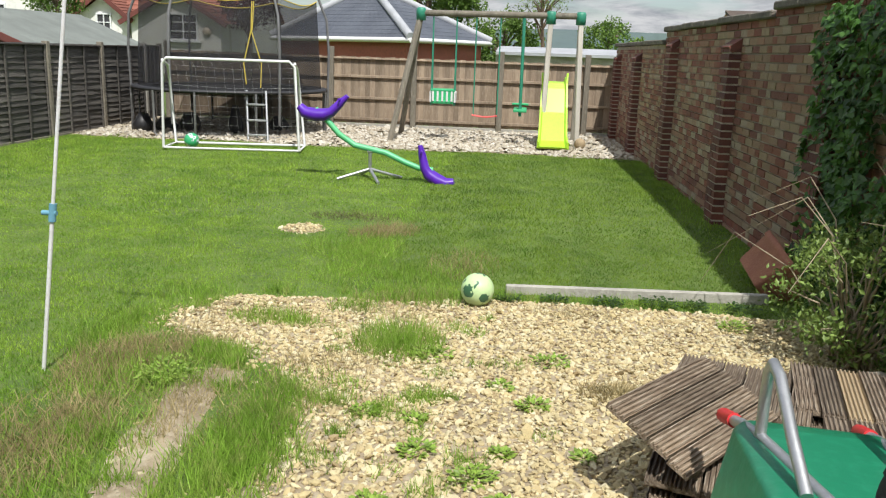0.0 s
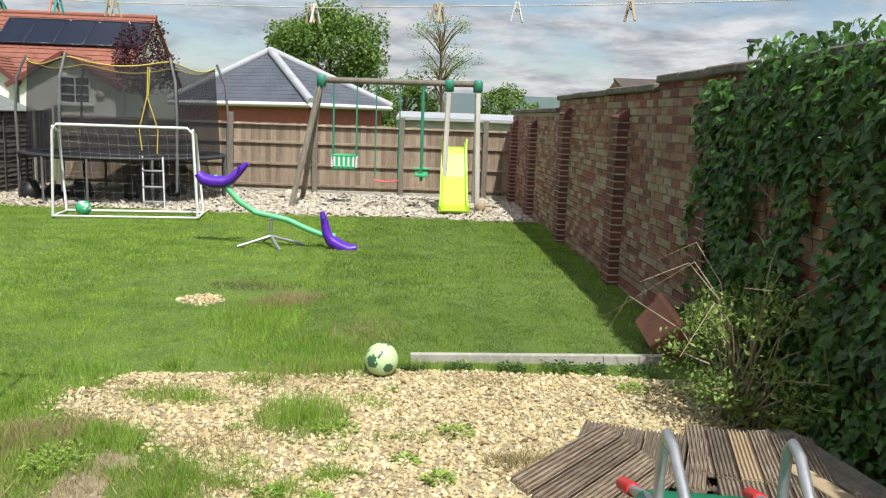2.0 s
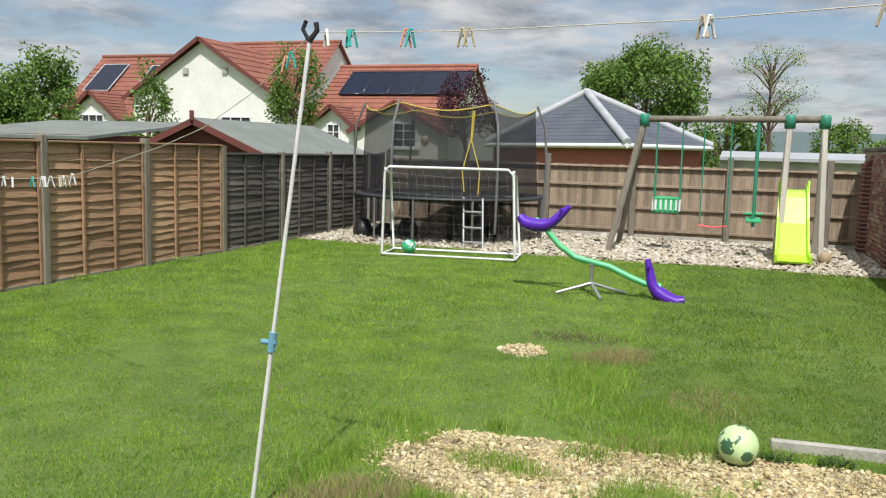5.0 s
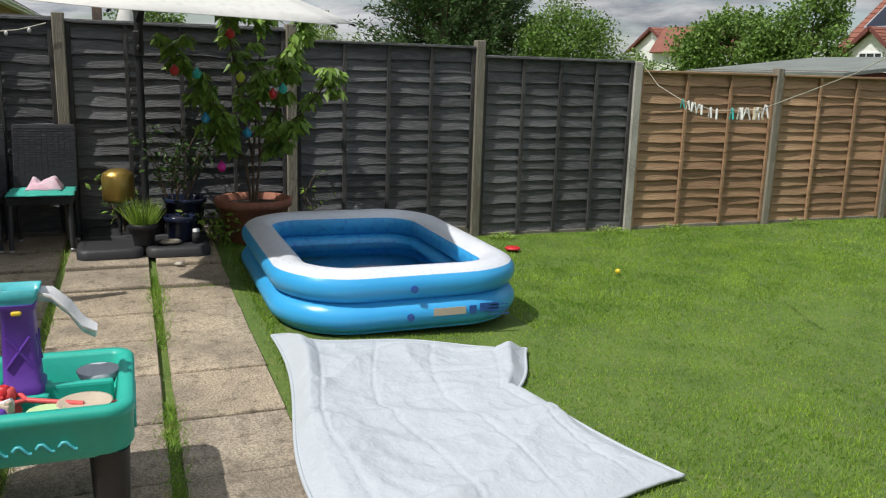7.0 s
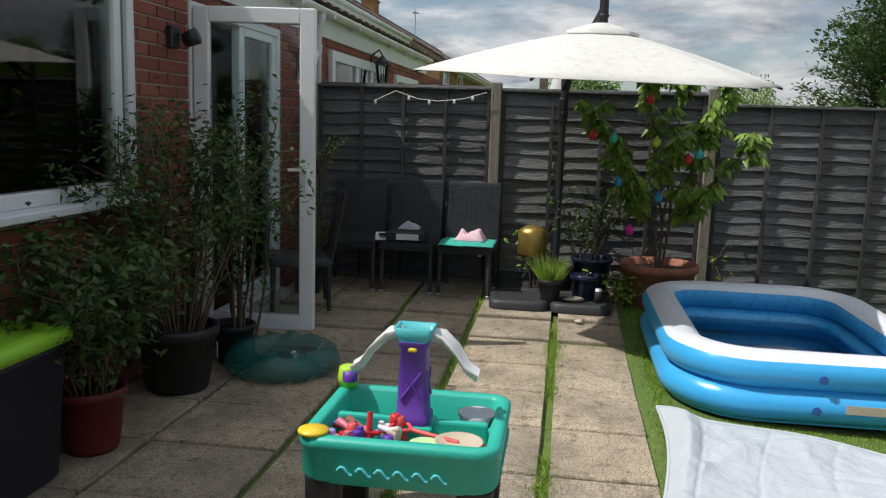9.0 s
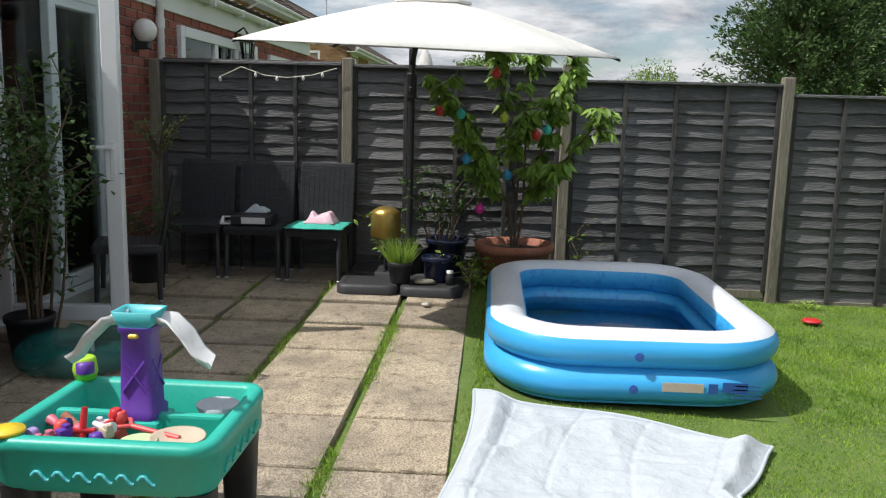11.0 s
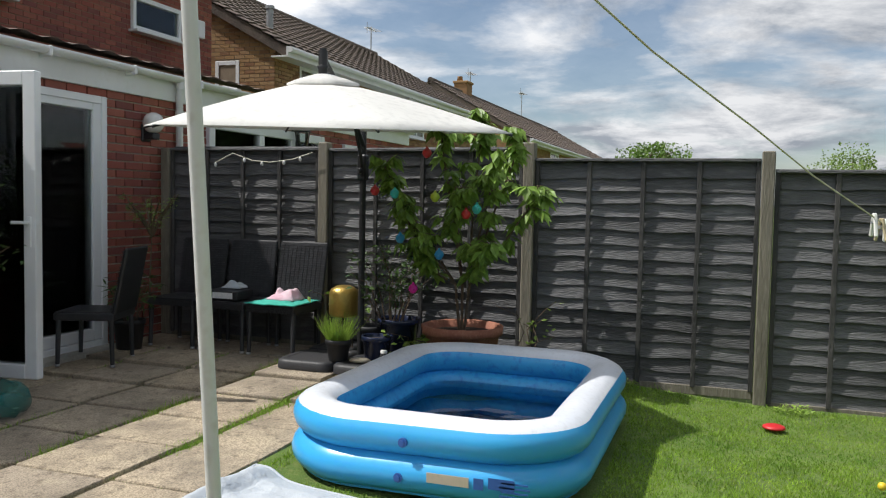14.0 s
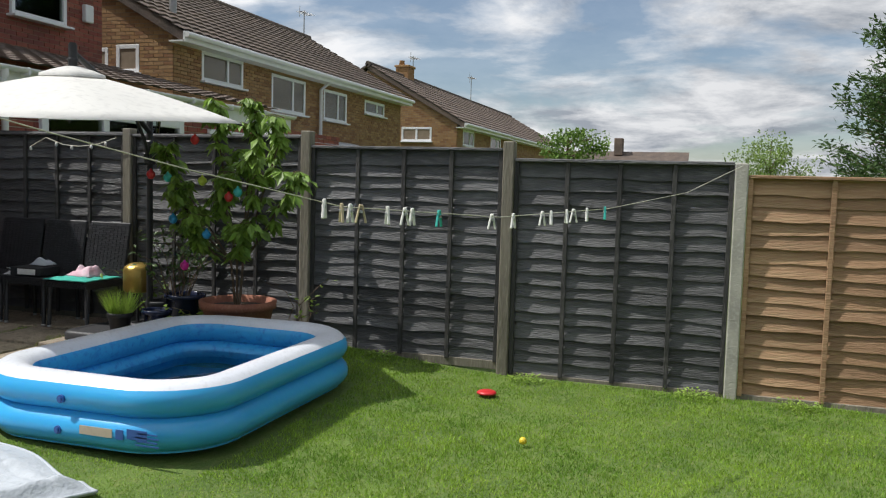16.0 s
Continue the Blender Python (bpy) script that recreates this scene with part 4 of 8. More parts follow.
ROPE = mat("pale rope", (0.62, 0.60, 0.48), (0.5, 0.48, 0.38), 20.0, 0.8)
NET_SOLID = mat("black net", (0.012, 0.012, 0.013), (0.01, 0.01, 0.01), 5.0, 0.8)
DECK_WOOD = mat("weathered deck wood", (0.25, 0.19, 0.13), (0.14, 0.105, 0.075), 3.0, 0.85, 0.6, 40, stretch=(4, 0.4, 4), third=(0.40, 0.345, 0.27), pick=0.28)
PALE_WOOD = mat("pale cut wood", (0.46, 0.36, 0.22), (0.34, 0.25, 0.15), 3.0, 0.85, 0.5, 40, stretch=(4, 0.4, 4), pick=0.15)


def see_through(name, colour, share):
    """A fine mesh of threads: part of the light passes."""
    m = bpy.data.materials.new(name)
    m.use_nodes = True
    n, l = m.node_tree.nodes, m.node_tree.links
    p, t, s, noi = n["Principled BSDF"], n.new("ShaderNodeBsdfTransparent"), n.new("ShaderNodeMixShader"), n.new("ShaderNodeTexNoise")
    p.inputs["Base Color"].default_value, p.inputs["Roughness"].default_value = (*colour, 1), 0.8
    noi.inputs["Scale"].default_value = 3
    mr = n.new("ShaderNodeMapRange")
    mr.inputs["To Min"].default_value, mr.inputs["To Max"].default_value = share - 0.08, share + 0.08
    l.new(noi.outputs["Fac"], mr.inputs["Value"])
    l.new(mr.outputs[0], s.inputs[0])
    l.new(p.outputs[0], s.inputs[1])
    l.new(t.outputs[0], s.inputs[2])
    l.new(s.outputs[0], n["Material Output"].inputs[0])
    return m


NETTING = see_through("black safety netting", (0.015, 0.015, 0.017), 0.42)
CLEAR_TEAL = see_through("clear teal vinyl", (0.012, 0.17, 0.155), 0.5)
CLEAR_TEAL.node_tree.nodes["Principled BSDF"].inputs["Roughness"].default_value = 0.12

# ---- patio ----
patio = thing("patio", "weathered buff concrete slab patio with grass in the joints", "patio", kind="structure")
part("patio_base", prism([(-7.78, HY), (2.2, HY), (2.2, 1.90), (-7.78, 1.90)], -0.09, -0.035), DIRT, patio)
SLAB_Y = [-0.93, -0.43, 0.19, 0.77, 1.38, 1.89]
slab_meshes = []
for k in range(4):
    bm = bmesh.new()
    box(bm, (0, 0, 0), (1, 1, 0.05), None, 0.008, 1)
    for v in bm.verts:
        v.co.z += 0.002 * math.sin(9 * v.co.x + k) + 0.002 * math.sin(7 * v.co.y + 2 * k)
    me = bpy.data.meshes.new("slab")
    bm.to_mesh(me)
    bm.free()
    me.materials.append(SLAB)
    slab_meshes.append(me)
for j, (y0, y1) in enumerate(zip(SLAB_Y, SLAB_Y[1:])):
    x, i = -7.76 + (0.0 if j != 2 else -0.02), 0
    while x < 2.1:
        w = 0.545 if i % 3 else 0.56
        s = new("slab", slab_meshes[(i * 3 + j) % 4])
        s.parent = patio
        cx, cy = x + w / 2, (y0 + y1) / 2
        s.matrix_basis = pose(cx, cy, gz(cx, cy) - 0.027 + random.uniform(-0.004, 0.004), random.uniform(-0.4, 0.4), random.uniform(-0.4, 0.4), random.uniform(-0.5, 0.5)) @ Matrix.Diagonal((w - 0.014, y1 - y0 - (0.05 if j in (2, 3, 4) else 0.025), 1, 1))
        x, i = x + w, i + 1


# ---- paddling pool ----
def build_pool(cx, cy, w, d):
    z0 = gz(cx, cy) + 0.02
    t = thing("paddling_pool", "blue and white inflatable paddling pool part filled with water", "pool", at=(cx, cy, z0))

    def ring(o, z):
        r = max(0.12, 0.46 - o)
        return [(x, y, z + 0.006 * math.sin(5 * x + 3 * y)) for x, y in rounded(w - 2 * o, d - 2 * o, r, 9)]

    def arc(oc, zc, rx, rz, a0, a1, n=8):
        return [(oc - rx * math.cos(radians(a)), zc + rz * math.sin(radians(a))) for a in np.linspace(a0, a1, n)]

    low, high = (0.12, 0.10, 0.12, 0.10), (0.125, 0.275, 0.118, 0.10)
    part("lower_ring", loft([ring(*q) for q in arc(*low, -88, 268, 20)], closed=True), POOL_BLUE, t)
    part("upper_ring", loft([ring(*q) for q in arc(*high, -88, 38, 10)], cap0=False, cap1=False), POOL_BLUE, t)
    part("rim", loft([ring(*q) for q in arc(*high, 38, 150, 10)], cap0=False, cap1=False), POOL_WHITE, t, "white top of the pool wall")
    part("inner_wall", loft([ring(*q) for q in arc(*high, 150, 272, 10)], cap0=False, cap1=False), POOL_IN, t, "deep blue inner wall")
    part("lining", loft([ring(*q) for q in arc(0.13, 0.10, 0.125, 0.10, 90, 250, 10)], cap0=False, cap1=False), POOL_IN, t, "deep blue inner wall")
    part("base", loft([ring(0.06, 0.004), ring(0.06, 0.016)], smooth=False), POOL_IN, t)
    wt = part("water", loft([ring(0.13, 0.02), ring(0.13, 0.13)], smooth=False), WATER, t, "still clear water")
    wt.visible_shadow = False
    for y, z in ((-0.02, 0.26), (-0.04, 0.095)):
        v = bmesh.new()
        tube(v, [(w / 2 - 0.03, y, z), (w / 2 + 0.006, y, z)], 0.022, 12)
        tube(v, [(w / 2, y, z), (w / 2 + 0.014, y, z)], 0.012, 10)
        part("valve", v, INK, t)
    # printed notes: plain bars at the size of the print
    for y, s, z, m in ((0.20, 0.20, 0.115, BEIGE_INK), (0.345, 0.045, 0.115, INK), (0.45, 0.12, 0.125, INK)):
        part("printed_label", boxes(((w / 2 + 0.002, y, z), (0.004, s, 0.045 if m is BEIGE_INK else 0.05))), m, t)
    for k in range(4):
        part("printed_line", boxes(((w / 2 + 0.002, 0.51, 0.075 + 0.02 * k), (0.004, 0.14 - 0.02 * (k % 2), 0.007))), INK, t)
    return t


build_pool(-5.86, 2.775, 2.16, 1.57)


# ---- duvet on the ground ----
def build_duvet():
    lower = [(-4.84, 1.95), (-3.62, 1.86), (-2.62, 1.80)]
    upper = [(-4.42, 3.33), (-3.84, 2.96), (-2.84, 3.24)]

    def along(pts, u):
        k = min(int(u * 2), 1)
        f = u * 2 - k
        return Vector(pts[k]).lerp(Vector(pts[k + 1]), f)
    nu, nv, top, bot = 150, 120, [], []
    bm = bmesh.new()
    for i in range(nu + 1):
        ra, rb = [], []
        for j in range(nv + 1):
            u, v = i / nu, j / nv
            p = along(lower, u).lerp(along(upper, u), v)
            p += Vector((0.03 * math.sin(9 * v + 2 * u), 0.035 * math.sin(7 * u + 5 * v)))
            edge = min(1.0, min(u, 1 - u, v, 1 - v) * 14)
            x, y = p
            wx, wy = x + 0.10 * noise.noise((x * 2.3, y * 2.3, 9)), y + 0.10 * noise.noise((x * 2.3, y * 2.3, 4))
            fold = sum(k * max(0.0, 1 - 2.1 * abs(noise.noise((wx * f * a + wy * f * b, (wy * a - wx * b) * f * 0.35, z)))) ** 1.6 for k, f, a, b, z in ((0.022, 1.8, 0.9, 0.4, 1.0), (0.013, 3.4, 0.5, -0.85, 2.0), (0.006, 6.5, 0.95, -0.3, 3.0), (0.003, 11.0, 0.2, 0.98, 5.0)))
            seam = 0.007 * (math.exp(-((u * 5 % 1 - 0.5) / 0.035) ** 2) + math.exp(-((v * 4 % 1 - 0.5) / 0.03) ** 2))
            h = 0.012 + edge * (0.028 + fold - seam + 0.024 * noise.noise((x * 3, y * 3, 0)) + 0.005 * noise.noise((x * 16, y * 16, 3)))
            h += 0.055 * math.exp(-((v - 0.07) / 0.05) ** 2) * math.exp(-((u - 0.16) / 0.16) ** 2) + 0.03 * math.exp(-((v - 0.93) / 0.03) ** 2) * math.exp(-((u - 0.15) / 0.2) ** 2)
            h += 0.02 * math.exp(-((u - 0.5 - 0.2 * v) / 0.03) ** 2) * edge
            g = gz(x, y) + 0.012
            ra.append(bm.verts.new((x, y, g + h)))
            rb.append(bm.verts.new((x, y, g)))
        top.append(ra)
        bot.append(rb)
    for i in range(nu):
        for j in range(nv):
            bm.faces.new((top[i][j], top[i + 1][j], top[i + 1][j + 1], top[i][j + 1])).smooth = True
    rim = [(i, 0) for i in range(nu)] + [(nu, j) for j in range(nv)] + [(i, nv) for i in range(nu, 0, -1)] + [(0, j) for j in range(nv, 0, -1)]
    for (a, b), (c, d) in zip(rim, rim[1:] + rim[:1]):
        bm.faces.new((top[c][d], top[a][b], bot[a][b], bot[c][d]))
    edge_line = [top[a][b].co.copy() for a, b in rim]
    d = thing("duvet", "white crumpled duvet spread on the lawn beside the pool", "duvet")
    part("cover", bm, CLOTH, d)
    h = bmesh.new()
    tube(h, edge_line, 0.009, 6, closed=True)
    part("hem", h, CLOTH, d, "sewn white edge")


build_duvet()


# ---- sand and water table ----
def build_sand_table(cx, cy):
    t = thing("sand_table", "teal plastic sand and water play table with toys", "play table", at=(cx, cy, gz(cx, cy)))
    w, d = 0.58, 0.66

    def ring(o, z, r=0.075):
        return [(x, y, z) for x, y in rounded(w - 2 * o, d - 2 * o, max(0.02, r - o), 5)]
    part("tray", loft([ring(0.02, 0.30), ring(0.0, 0.33), ring(0.0, 0.42), ring(-0.006, 0.425), ring(-0.006, 0.45), ring(0.004, 0.462), ring(0.035, 0.462), ring(0.045, 0.45), ring(0.06, 0.345)]), TEAL, t)
    part("divider", boxes(((-0.01, 0, 0.395), (0.035, d - 0.12, 0.10)), bevel=0.01, seg=2), TEAL, t)
    part("tower_foot", boxes(((-0.03, 0.0, 0.385), (0.16, 0.16, 0.09)), bevel=0.02, seg=2), TEAL, t)
    for sx in (-1, 1):
        for sy in (-1, 1):
            part("leg", loft([[(sx * 0.215 + x * k, sy * 0.255 + y * k, z) for x, y in rounded(0.12, 0.12, 0.035, 3)] for k, z in ((0.75, 0.0), (0.8, 0.02), (1.0, 0.31))]), BLACK, t, "black tapered leg")
    for k in range(6):
        pts = [(w / 2 + 0.002, -0.19 + 0.062 * k + 0.01 * q, 0.357 + (0.014 * math.sin(q * 1.05))) for q in range(6)]
        part("wave_moulding", tubes((pts, 0.006), seg=5), TEAL_PALE, t)
    for k in range(5):
        pts = [(-0.17 + 0.075 * k + 0.01 * q, d / 2 + 0.002, 0.36 + (0.014 * math.sin(q * 1.05))) for q in range(6)]
        part("wave_moulding", tubes((pts, 0.006), seg=5), TEAL, t)
    tw = part("tower", loft([[(-0.03 + x * k, y * k, z) for x, y in rounded(0.115, 0.115, 0.02, 3)] for k, z in ((1.12, 0.43), (1.12, 0.455), (0.96, 0.465), (0.82, 0.70), (0.95, 0.71), (0.95, 0.725))]), PURPLE, t, "purple toy water tower")
    for s in (1, -1):
        part("brace", tubes(([(0.024, s * 0.038, 0.52), (0.020, -s * 0.034, 0.62)], 0.006), seg=5), PURPLE, tw)
        part("brace", tubes(([(-0.03 + s * 0.038, 0.053, 0.52), (-0.03 - s * 0.034, 0.049, 0.62)], 0.006), seg=5), PURPLE, tw)
    hop = loft([[(-0.03 + x, y, z) for x, y in rounded(a, b, 0.012, 3)] for a, b, z in ((0.10, 0.10, 0.725), (0.10, 0.12, 0.74), (0.12, 0.14, 0.775), (0.105, 0.125, 0.775), (0.09, 0.10, 0.74))], cap1=True)
    part("hopper", hop, TEAL_PALE, tw, "turquoise open hopper on the tower")
    part("knob", boxes(((0.022, 0.0, 0.70), (0.02, 0.03, 0.014)), bevel=0.004), YELLOW, tw)
    for s in (1, -1):
        path = [(-0.03, s * 0.05, 0.745), (-0.03, s * 0.10, 0.735), (-0.028, s * 0.15, 0.685), (-0.026, s * 0.185, 0.63), (-0.025, s * 0.225, 0.605)]
        rings = []
        for k, p in enumerate(path):
            ww = (0.035, 0.058, 0.068, 0.062, 0.046)[k]
            rings.append([(p[0] + ww, p[1], p[2] + 0.02), (p[0] + ww * 0.8, p[1] + s * 0.004, p[2] + 0.018), (p[0], p[1] + s * 0.003, p[2] - 0.006), (p[0] - ww * 0.8, p[1] + s * 0.004, p[2] + 0.018), (p[0] - ww, p[1], p[2] + 0.02), (p[0], p[1] - s * 0.003, p[2] - 0.018)])
        part("chute", loft(rings), WHITE_PLASTIC, tw, "white curved chute")
    return t


ST = (-3.255, 0.915)
build_sand_table(*ST)


def small(name, bm, material, label, category, at, rz=0.0, group=""):
    ob = part(name, bm, material)
    ob.matrix_world = pose(*at, 0, 0, rz)
    return tagged(ob, label, category, group)


def on_table(x, y, z=0.0):
    return (ST[0] + x, ST[1] + y, gz(*ST) + z)


small("lid", lathe([(0.0, 0.0), (0.05, 0.0), (0.052, 0.006), (0.05, 0.012), (0.0, 0.014)], 20), YELLOW, "yellow round lid on the table corner", "lid", on_table(0.245, -0.285, 0.462))
cup = thing("toy_cup", "pale green toy cup with a purple band", "toy", at=on_table(-0.255, -0.30, 0.462))
part("cup_body", lathe([(0.0, 0), (0.035, 0), (0.042, 0.03), (0.036, 0.075), (0.028, 0.08), (0.0, 0.07)], 16), LIME, cup)
part("band", lathe([(0.030, 0.0), (0.03, 0.035), (0.0, 0.04)], 12, c=(0.03, 0.015, 0.03)), PURPLE, cup)
spade = thing("toy_spade", "coral red plastic toy spade lying in the tray", "toy", at=on_table(0.10, 0.02, 0.405), rz=75)
part("shaft", tubes(([(0.0, 0, 0.035), (0.17, 0, 0.022)], 0.009)), CORAL, spade)
part("grip", tubes(([(0.0, 0, 0.035), (-0.03, 0.035, 0.038), (-0.075, 0.03, 0.04), (-0.075, -0.03, 0.04), (-0.03, -0.035, 0.038), (0.0, 0, 0.035)], 0.008)), CORAL, spade)
part("blade", boxes(((0.22, 0, 0.016), (0.10, 0.075, 0.008)), bevel=0.003), CORAL, spade)
small("toy_plate", lathe([(0.0, 0.006), (0.05, 0.004), (0.075, 0.016), (0.082, 0.03), (0.076, 0.028), (0.05, 0.012), (0.0, 0.012)], 24), BEIGE_INK, "cream round toy dish in the tray", "toy", on_table(0.17, 0.19, 0.415))
small("toy_bowl", lathe([(0.0, 0), (0.04, 0.004), (0.055, 0.035), (0.05, 0.035), (0.0, 0.012)], 18), PALE_GREEN, "pale green toy bowl in the tray", "toy", on_table(0.19, 0.08, 0.40))
small("toy_sieve", lathe([(0.0, 0), (0.05, 0.0), (0.07, 0.05), (0.064, 0.05), (0.0, 0.012)], 18), CLOTH, "pale translucent toy sieve at the tray edge", "toy", on_table(-0.10, 0.22, 0.40))
TOY_PINK = mat("dusty pink plastic", (0.62, 0.16, 0.22), (0.55, 0.13, 0.19), 5.0, 0.45)
TOY_LILAC = mat("lilac plastic", (0.34, 0.27, 0.55), (0.30, 0.23, 0.5), 5.0, 0.45)
rt = random.Random(5)
for k in range(38):
    m = (CORAL, TOY_PINK, PURPLE, RED, POOL_WHITE, TOY_LILAC, TERRACOTTA, TOY_PINK, CORAL, INK, BEIGE_INK)[k % 11]
    x, y = rt.uniform(0.05, 0.21), rt.uniform(-0.25, -0.03)
    if k % 3 == 0:
        bm = lathe([(0.0, 0), (0.016, 0.0), (0.022, 0.025), (0.016, 0.044), (0.009, 0.048), (0.0, 0.036)], 12)
    elif k % 3 == 1:
        bm = tubes(([(-0.04, 0, 0.012), (0.02, 0.006, 0.014), (0.05, 0.02, 0.02)], [0.009, 0.012, 0.018]))
    else:
        bm = boxes(((0, 0, 0.018), (0.042, 0.03, 0.030)), ((0.010, 0, 0.036), (0.02, 0.022, 0.016)), bevel=0.006, seg=2)
    small("toy", bm, m, "small bright plastic sand toy heaped in the tray", "toy", on_table(x, y, 0.36 + 0.008 * (k // 4)), rt.uniform(0, 360), "toys in the tray")
stick = small("toy_rake", tubes(([(0, 0, 0), (-0.03, 0.0, 0.11)], [0.012, 0.010])), RED, "red toy handle standing in the tray", "toy", on_table(0.12, -0.13, 0.38))


# ---- cantilever umbrella ----
def build_umbrella():
    hub = Vector((-6.17, 1.60, 2.13))
    mast = Vector((-7.32, 1.36, gz(-7.32, 1.36)))
    t = thing("cantilever_umbrella", "cream six-sided cantilever garden umbrella opened over the patio", "umbrella", at=mast)
    inv = Matrix.Translation(-mast)

    def put(name, bm, m, parent=t, label=""):
        bm.transform(inv)
        return part(name, bm, m, parent, label)
    put("mast", tubes(([mast + Vector((0, 0, 0.03)), mast + Vector((0, 0, 1.84))], 0.026), seg=12), BLACK)
    put("slider", boxes((mast + Vector((0, 0, 1.55)), (0.075, 0.075, 0.2)), (mast + Vector((0.05, 0, 1.52)), (0.05, 0.03, 0.05)), bevel=0.012), BLACK)
    tip = hub + Vector((0, 0, 0.13))
    put("arm", tubes(([mast + Vector((0, 0, 1.72)), mast.lerp(tip, 0.5) + Vector((0, 0, 0.90)), tip], 0.022), ([mast + Vector((0, 0, 1.50)), mast + Vector((0.10, 0.02, 1.66)), mast + Vector((0.26, 0.05, 1.85))], 0.014), seg=10), BLACK)
    put("finial", tubes(([tip - Vector((0, 0, 0.05)), tip + Vector((0, 0, 0.05))], 0.030), ([tip + Vector((0, 0, 0.05)), tip + Vector((0, 0, 0.062))], 0.024), seg=10), BLACK)
    put("hub", lathe([(0.0, -0.16), (0.05, -0.16), (0.06, -0.10), (0.03, -0.06), (0.03, 0.06), (0.04, 0.08), (0.0, 0.1)], 14, c=hub), BLACK)
    half, rot, drop = 1.235, 0.715, 0.325
    corners = []
    for a in range(6):
        ang = radians(60 * a) + rot
        r = half
        tilt = Vector((0.0, 0.0, -0.035 * math.sin(ang) - 0.085 * math.cos(ang)))
        corners.append(hub + Vector((math.cos(ang) * r, math.sin(ang) * r, -drop)) + tilt)
    bm, n = bmesh.new(), 7
    grid = []
    for k in range(6):
        row = []
        for s in range(n + 1):
            f = 0.14 + 0.86 * s / n
            p = hub.lerp(corners[k], f)
            p.z += 0.022 * math.sin(math.pi * f)
            row.append(p)
        grid.append(row)
    fine = []
    for k in range(6):
        for j in range(4):
            row = []
            for s in range(n + 1):
                a, b = grid[k][s], grid[(k + 1) % 6][s]
                p = a.lerp(b, j / 4)
                f = s / n
                p -= (p - hub) * (0.045 * f * math.sin(math.pi * j / 4))
                p.z -= 0.012 * f * math.sin(math.pi * j / 4)
                row.append(p)
            fine.append(row)
    loft([[fine[k][s] for k in range(24)] for s in range(n + 1)] + [[fine[k][s] - Vector((0, 0, 0.004)) for k in range(24)] for s in range(n, -1, -1)], bm, closed=True)
    canopy = put("canopy", bm, CANVAS)
    v = bmesh.new()
    loft([[hub + (fine[k][0] - hub) * f + Vector((0, 0, z)) for k in range(24)] for f, z in ((1.42, 0.006), (1.40, 0.022), (0.9, 0.034), (0.3, 0.040))], v, cap0=False)
    put("vent", v, CANVAS, canopy)
    for k in range(6):
        rib = put("rib", tubes(([hub + Vector((0, 0, -0.03))] + [p - Vector((0, 0, 0.015)) for p in grid[k][1:]], 0.008), seg=6), BLACK)
        mid = grid[k][3]
        put("strut", tubes(([hub + Vector((0, 0, -0.13)), mid - Vector((0, 0, 0.015))], 0.007), seg=6), BLACK, rib)


build_umbrella()


def base_weight(x, y, rz):
    ob = part("base_weight", loft([[(px, py, z) for px, py in rounded(0.50 - 2 * o, 0.47 - 2 * o, 0.09, 5)] for o, z in ((0.0, 0.0), (0.0, 0.055), (0.015, 0.07), (0.05, 0.072), (0.06, 0.066))]), CHARCOAL)
    ob.matrix_world = pose(x, y, gz(x, y), 0, 0, rz)
    tagged(ob, "black plastic umbrella base weight on the slabs", "base weight", "weights of the umbrella base")


for x, y, r in ((-7.08, 1.09, 1), (-7.06, 1.58, -2), (-7.56, 1.10, 0), (-7.55, 1.58, 1)):
    base_weight(x, y, r)

# ---- trampoline ----
DULL_STEEL = mat("dull grey steel tube", (0.20, 0.20, 0.20), (0.15, 0.15, 0.15), 6.0, 0.55, metal=0.4)
THIN_NET = see_through("thin black netting", (0.015, 0.015, 0.017), 0.88)


